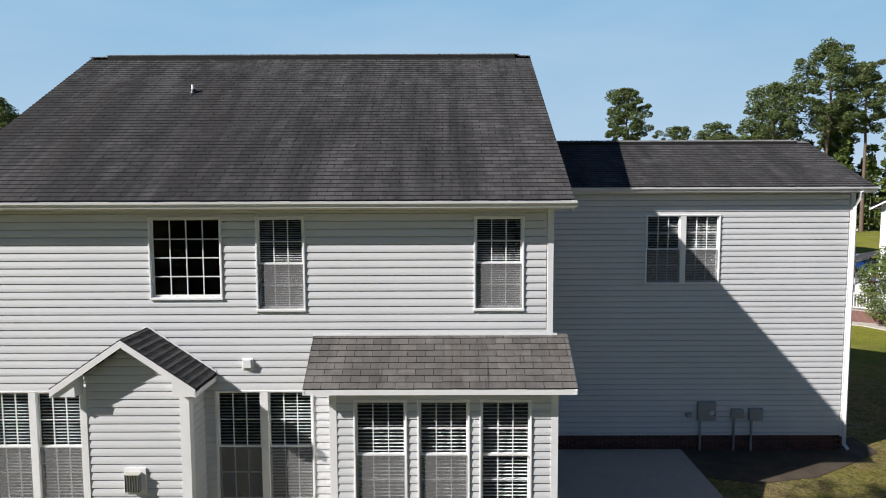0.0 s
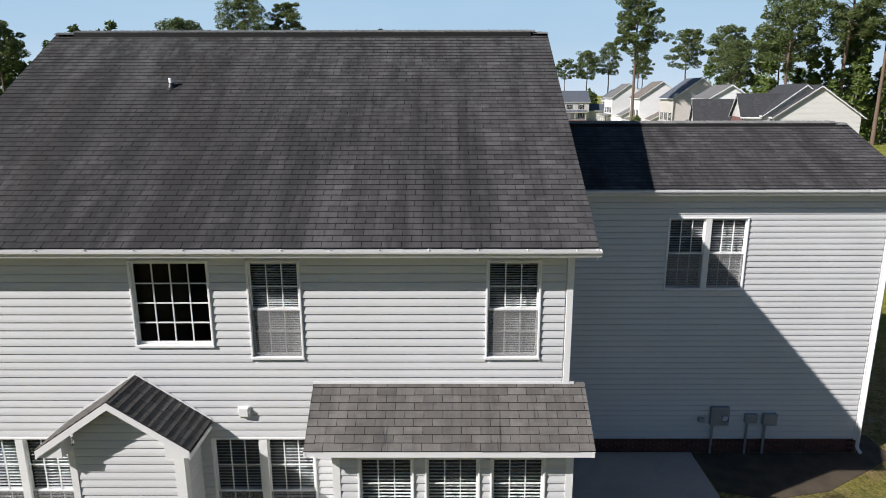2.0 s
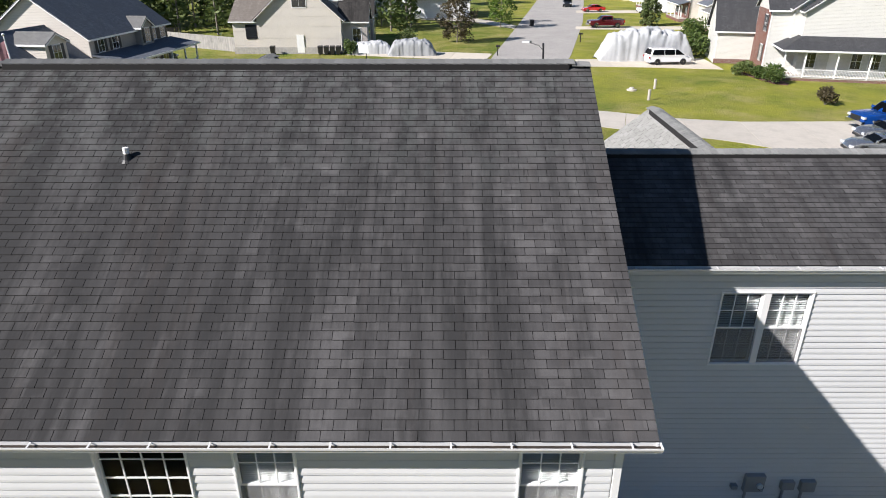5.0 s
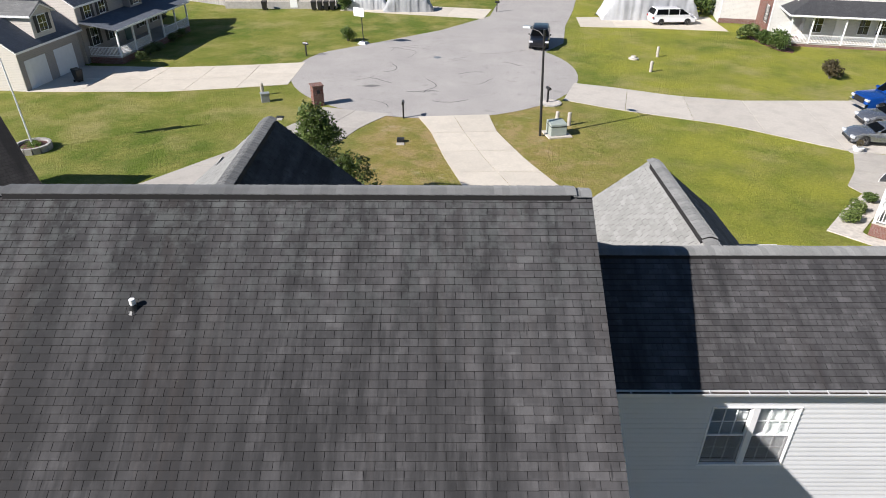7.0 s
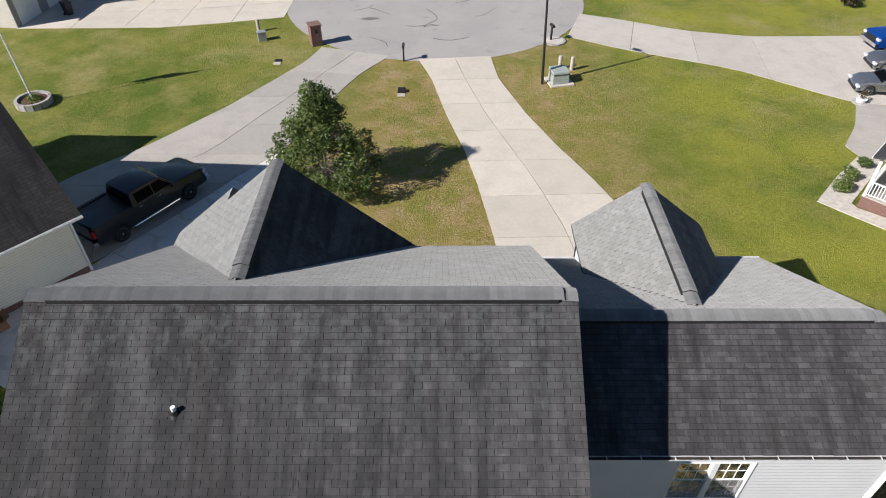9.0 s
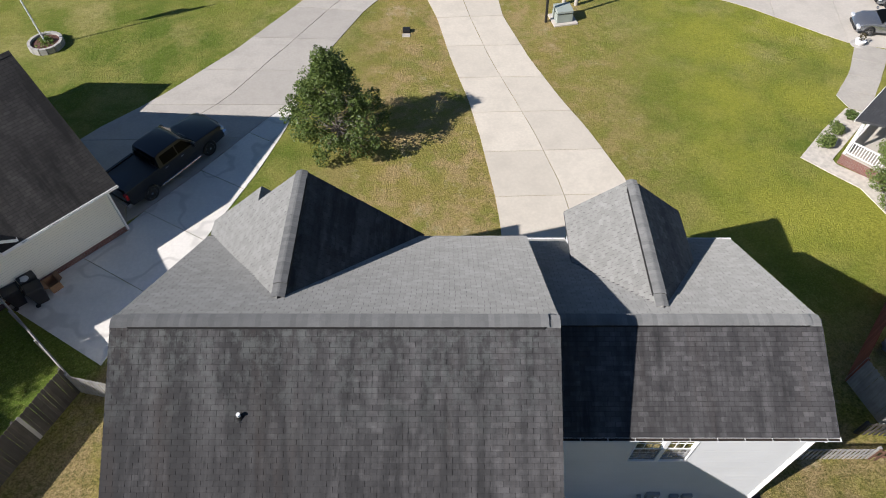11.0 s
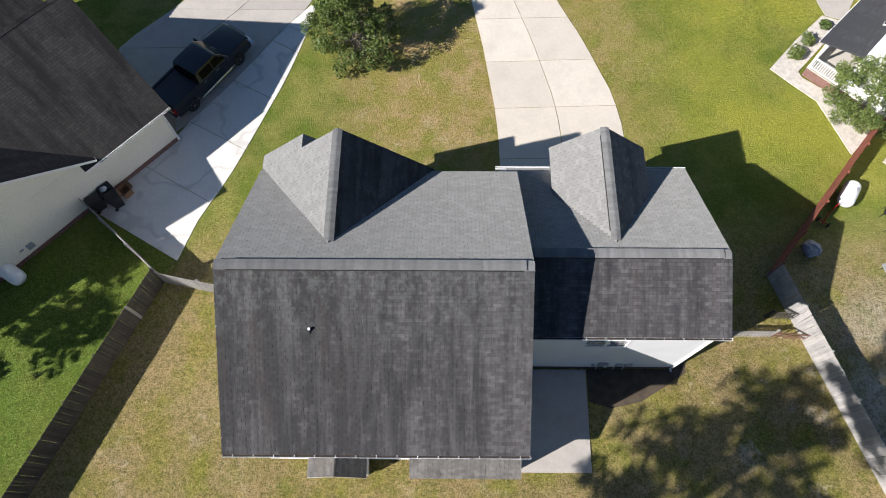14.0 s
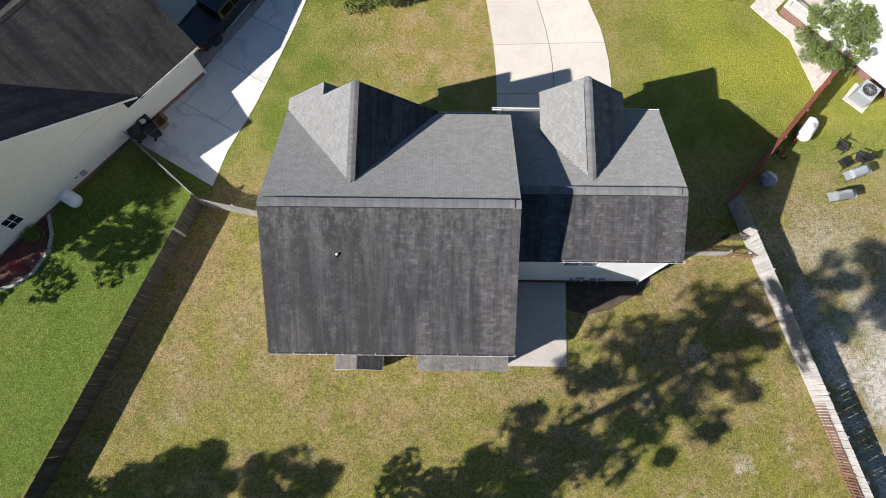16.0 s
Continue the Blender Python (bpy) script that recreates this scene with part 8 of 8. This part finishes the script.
bed("gravel_bed", "pale gravel bed round the porch", [(18.4, 33.6), (19.5, 32.4), (20.6, 31.3), (21.0, 30.0), (21.7, 27.7), (23.0, 29.0), (23.5, 30.4), (22.0, 31.4), (20.1, 33.0), (20.0, 33.4), (23.6, 37.2), (22.4, 37.7), (20.4, 35.8)], M["sand"])
bed("mulch_bed", "red-brown mulch bed against the house", [(-24.7, 18.4), (-23.8, 19.2), (-23.4, 17.4), (-24.3, 15.8), (-25.9, 15.0), (-27.5, 15.3)], M["mulch"], 0.06)
bed("mulch_bed", "planting bed at the porch corner", [(31.3, 77.0), (31.6, 73.0), (32.2, 69.4), (33.2, 68.6), (33.7, 69.4), (33.6, 73.4), (32.0, 73.6), (31.9, 77.0)], M["mulch"], 0.06)
bed("soil_bed", "bare dark soil and leaf litter along the wing", [(6.16, 14.2), (7.2, 13.9), (8.6, 14.2), (9.8, 14.9), (10.9, 15.6), (10.9, 16.6), (10.2, 16.4), (10.2, 15.76), (6.16, 15.76)], M["soil"], 0.012)
edge = thing("bed_edging", "curved row of pale edging stones round a bed", "edging")
em = MB().box(-0.14, 0.14, -0.08, 0.08, -0.05, 0.14).mesh("edging_stone", M["stone"])
for i in range(22):
    s = i / 21
    p = lerp_line([(-23.7, 19.3), (-23.35, 18.2), (-23.4, 17.2), (-24.1, 15.9), (-25.2, 15.1), (-26.6, 14.8)], s)
    q = lerp_line([(-23.7, 19.3), (-23.35, 18.2), (-23.4, 17.2), (-24.1, 15.9), (-25.2, 15.1), (-26.6, 14.8)], min(1, s + 0.03))
    share("edging_stone", em, pose(p[0], p[1], ground_z(p[1]), 0, 0, math.degrees(math.atan2(q[1] - p[1], q[0] - p[0] + 1e-6))), edge)

# outdoor units, bins, grills and chairs
def tank(label, x, y, deg, r=0.38, length=1.2):
    t = thing("gas_tank", label, "tank", at=pose(x, y, ground_z(y) + 0.12 + r, 0, 0, deg))
    prof = [(0.02, -length / 2), (r * 0.6, -length / 2 + 0.06), (r * 0.92, -length / 2 + 0.18), (r, -length / 2 + 0.32), (r, length / 2 - 0.32), (r * 0.92, length / 2 - 0.18), (r * 0.6, length / 2 - 0.06), (0.02, length / 2)]
    part("vessel", MB().lathe(prof, 20, (0, 0, 0), pose(0, 0, 0, 0, 90, 0)), M["trim"], t, smooth=True)
    part("dome", MB().lathe([(0.14, 0), (0.14, 0.14), (0.08, 0.2), (0, 0.21)], 14, (0, 0, r - 0.03)), M["trim"], t)
    for sx in (-0.3, 0.3):
        part("foot", MB().box(sx - 0.05, sx + 0.05, -0.25, 0.25, -r - 0.14, -r + 0.08), M["box_grey"], t)
    return t


tank("white propane tank beside the cream house", -22.36, 20.26, -30, 0.40, 1.45)
tank("white propane tank behind the red fence", 20.62, 25.0, 57, 0.42, 1.6)


def ac_unit(label, x, y, deg):
    t = thing("air_conditioner", label, "air conditioner", at=pose(x, y, ground_z(y), 0, 0, deg) @ Matrix.Scale(1.15, 4))
    part("pad", MB().box(-0.62, 0.62, -0.62, 0.62, -0.05, 0.08), M["concrete_grey"], t)
    soften(part("cabinet", MB().box(-0.45, 0.45, -0.45, 0.45, 0.08, 0.95), M["box_grey"], t), 0.05, 3)
    part("fan_guard", MB().lathe([(0.36, 0.0), (0.36, 0.03), (0.30, 0.035), (0.30, 0.0)], 24, (0, 0, 0.95)), M["black"], t)
    for i in range(10):
        a = math.pi * i / 10
        part("guard_bar", MB().tube((0.35 * math.cos(a), 0.35 * math.sin(a), 0.985), (-0.35 * math.cos(a), -0.35 * math.sin(a), 0.985), 0.008, n=5), M["galv"], t)
    for i in range(12):
        part("grille_slat", MB().box(-0.46, 0.46, -0.46, 0.46, 0.16 + i * 0.06, 0.175 + i * 0.06), M["galv"], t)
    return t


ac_unit("grey air-conditioning unit on a concrete pad", 24.3, 27.3, 48)
mu = thing("gas_meter", "grey gas meter and regulator with pipes at the wall", "meter", at=pose(-21.72, 21.72, ground_z(22), 0, 0, AL))
soften(part("case", MB().box(-0.22, 0.16, -0.14, 0.14, 0.55, 1.00), M["box_grey"], mu), 0.05, 2)
part("regulator", MB().lathe([(0.05, 0), (0.15, 0.03), (0.15, 0.07), (0.06, 0.12), (0.05, 0.18)], 16, (0.40, 0.0, 0.86)), M["galv"], mu)
for px_ in (-0.42, -0.12, 0.40, 0.62):
    part("pipe", MB().tube((px_, 0.02, 0.0), (px_, 0.02, 0.95), 0.028), M["galv"], mu)
part("manifold", MB().tube((-0.45, 0.02, 0.95), (0.65, 0.02, 0.95), 0.028), M["galv"], mu)


def bin_(label, x, y, deg, body_mat, tilt=0):
    t = thing("wheelie_bin", label, "bin", at=pose(x, y, ground_z(y) + 0.02, tilt, 0, deg))
    soften(part("body", MB().hull8([(-0.22, -0.24, 0.06), (0.22, -0.24, 0.06), (0.22, 0.24, 0.06), (-0.22, 0.24, 0.06), (-0.30, -0.34, 0.98), (0.30, -0.34, 0.98), (0.30, 0.34, 0.98), (-0.30, 0.34, 0.98)]), body_mat, t), 0.03, 2)
    soften(part("lid", MB().hull8([(-0.31, -0.36, 0.98), (0.31, -0.36, 0.98), (0.31, 0.36, 0.98), (-0.31, 0.36, 0.98), (-0.28, -0.30, 1.05), (0.28, -0.30, 1.05), (0.28, 0.33, 1.09), (-0.28, 0.33, 1.09)]), body_mat, t), 0.02, 2)
    part("handle", MB().tube((-0.25, 0.40, 1.0), (0.25, 0.40, 1.0), 0.018), body_mat, t)
    for sx in (-0.25, 0.25):
        part("wheel", MB().tube((sx - 0.03, 0.26, 0.10), (sx + 0.03, 0.26, 0.10), 0.10, n=14), M["tyre"], t)
    return t


bin_("black wheeled bin beside the drive", -18.90, 24.25, 132, M["black"])
bin_("black wheeled bin with a pale bag on its lid", -18.50, 24.95, 138, M["black"])
bin_("black wheeled bin beside the drive", -17.98, 24.42, 128, M["black"])
bag2 = thing("rubbish_bag", "white rubbish bag on a bin lid", "bag", at=pose(-18.42, 24.78, ground_z(25) + 1.08))
k = MB().lathe([(0.05, 0.0), (0.16, 0.02), (0.18, 0.08), (0.10, 0.15), (0.02, 0.18)], 12)
rgw = random.Random(15)
k.v = [(x * rgw.uniform(0.75, 1.2), y * rgw.uniform(0.75, 1.2), z) for x, y, z in k.v]
part("bag", k, M["cover_white"], bag2)
cbox = thing("cardboard_box", "open brown cardboard box by the wall", "box", at=pose(-17.75, 25.15, ground_z(25) + 0.03, 0, 0, 140))
M["cardboard"] = plain("brown_cardboard", (0.30, 0.17, 0.09), 0.9, vary=0.25, scale=4)
for a, b, c, d in ((-0.32, 0.32, -0.24, -0.23), (-0.32, 0.32, 0.23, 0.24), (-0.32, -0.31, -0.23, 0.23), (0.31, 0.32, -0.23, 0.23)):
    part("side", MB().box(a, b, c, d, 0.0, 0.42), M["cardboard"], cbox)
part("base", MB().box(-0.31, 0.31, -0.23, 0.23, 0.0, 0.01), M["cardboard"], cbox)
for sg in (-1, 1):
    part("flap", MB().hull8([(-0.32, sg * 0.24, 0.42), (0.32, sg * 0.24, 0.42), (0.32, sg * 0.245, 0.42), (-0.32, sg * 0.245, 0.42), (-0.32, sg * 0.42, 0.53), (0.32, sg * 0.42, 0.53), (0.32, sg * 0.425, 0.53), (-0.32, sg * 0.425, 0.53)]), M["cardboard"], cbox)
bin_("black wheeled bin by the garage doors", -29.6, 58.4, 60, M["black"])
bin_("dark bin by the side door", -21.5, 88.0, 0, M["black"])
for i in range(4):
    bin_("dark brown bin in a row by the house", -15.6 + i * 0.75, 88.1, 0, M["black"])
bin_("black bin by the far kerb", 14.6, 120.0, 20, M["black"])
pot = thing("plant_pot", "white plant pot at the drive corner", "pot", at=pose(25.75, 44.1, ground_z(44)))
part("pot", MB().lathe([(0.20, 0), (0.32, 0.25), (0.34, 0.30), (0.30, 0.30), (0.28, 0.26)], 18), M["trim"], pot)
part("saucer", MB().lathe([(0.5, -0.02), (0.5, 0.05), (0.42, 0.06)], 18), M["stone"], pot)
k = MB()
leaf_cloud(k, (0, 0, 0.55), (0.22, 0.22, 0.28), 160, 0.06, random.Random(3))
part("plant", k, M["leaves_bronze"], pot)


def garden_chair(label, x, y, deg, mat):
    t = thing("garden_chair", label, "chair", "chairs on the lawn", at=pose(x, y, ground_z(y), 0, 0, deg))
    soften(part("seat", MB().box(-0.28, 0.28, -0.28, 0.28, 0.38, 0.44), mat, t), 0.02, 2)
    soften(part("backrest", MB().hull8([(-0.28, 0.24, 0.42), (0.28, 0.24, 0.42), (0.28, 0.30, 0.42), (-0.28, 0.30, 0.42), (-0.26, 0.42, 0.95), (0.26, 0.42, 0.95), (0.26, 0.47, 0.95), (-0.26, 0.47, 0.95)]), mat, t), 0.02, 2)
    for sx in (-0.25, 0.25):
        for sy in (-0.25, 0.25):
            part("leg", MB().tube((sx, sy, 0.4), (sx * 1.1, sy * 1.1, 0), 0.02, n=6), mat, t)
        part("armrest", MB().box(sx - 0.03, sx + 0.03, -0.28, 0.32, 0.62, 0.66), mat, t)
    return t


garden_chair("black folding garden chair on the lawn", 22.6, 24.0, 60, M["black"])
garden_chair("black folding garden chair on the lawn", 22.6, 22.95, 120, M["black"])
garden_chair("black folding garden chair on the lawn", 23.6, 23.3, 250, M["black"])


def grill(label, x, y, deg, lid):
    t = thing("barbecue_grill", label, "grill", at=pose(x, y, ground_z(y), 0, 0, deg))
    part("lid", MB().prism([(-0.26, 0.85), (0.26, 0.85), (0.27, 1.0), (0.18, 1.14), (0.0, 1.19), (-0.18, 1.14), (-0.27, 1.0)], lambda a, b: (-0.42, a, b), lambda a, b: (0.42, a, b)), lid, t)
    part("firebox", MB().box(-0.42, 0.42, -0.26, 0.26, 0.62, 0.85), M["black"], t)
    for sx in (-1, 1):
        part("shelf", MB().box(sx * 0.62 - 0.2, sx * 0.62 + 0.2, -0.25, 0.25, 0.82, 0.86), M["box_grey"], t)
        for sy in (-0.2, 0.2):
            part("leg", MB().tube((sx * 0.38, sy, 0.62), (sx * 0.42, sy, 0.0), 0.02, n=6), M["black"], t)
    part("handle", MB().tube((-0.3, -0.31, 1.0), (0.3, -0.31, 1.0), 0.015, n=6), M["chrome"], t)
    return t


grill("steel-lidded barbecue on the lawn", 21.95, 20.8, 10, M["galv"])
grill("dark barbecue beside the chairs", 23.0, 22.2, 20, M["box_grey"])
bag = thing("sack", "crumpled pale sack by the red fence", "sack", at=pose(18.2, 22.0, ground_z(21)))
k = MB()
rgb_ = random.Random(9)
prof = [(0.1, 0.0), (0.42, 0.03), (0.50, 0.15), (0.44, 0.32), (0.25, 0.45), (0.04, 0.5)]
k.lathe(prof, 14)
k.v = [(x * rgb_.uniform(0.8, 1.15), y * rgb_.uniform(0.8, 1.15), z * rgb_.uniform(0.85, 1.15)) for x, y, z in k.v]
part("sack", k, M["cover_grey"], bag)
bk = thing("garden_cart", "small red garden frame by the fence", "cart", at=pose(19.37, 23.79, ground_z(23), 0, 0, 50))
part("frame", MB().tube((-0.5, 0, 0.1), (0.5, 0, 0.1), 0.03).tube((0.5, 0, 0.1), (0.7, 0.0, 0.8), 0.025).tube((-0.3, -0.25, 0.1), (-0.3, 0.25, 0.1), 0.025), M["lamp_red"], bk)
for sy in (-0.28, 0.28):
    part("wheel", MB().tube((-0.35, sy - 0.03, 0.15), (-0.35, sy + 0.03, 0.15), 0.15, n=14), M["tyre"], bk)
cone = thing("traffic_cone", "orange cone beside the covered boat", "cone", at=pose(20.6, 83.2, ground_z(83)))
part("cone", MB().lathe([(0.28, 0), (0.28, 0.04), (0.16, 0.05), (0.03, 0.7)], 14), plain("orange_plastic", (0.6, 0.08, 0.02), 0.5), cone)
bb = thing("basketball_stand", "portable basketball stand at the kerb", "basketball stand", at=pose(-7.9, 71.5, ground_z(71), 0, 0, -30))
part("base", MB().hull8([(-0.5, -0.4, 0), (0.5, -0.4, 0), (0.5, 0.4, 0), (-0.5, 0.4, 0), (-0.3, -0.25, 0.25), (0.3, -0.25, 0.25), (0.3, 0.25, 0.25), (-0.3, 0.25, 0.25)]), M["box_grey"], bb)
part("pole", MB().tube((0, 0, 0.2), (0.1, -0.3, 3.2), 0.05), M["black_paint"], bb)
part("backboard", MB().box(-0.6, 0.6, -0.55, -0.5, 2.7, 3.5), M["trim"], bb)
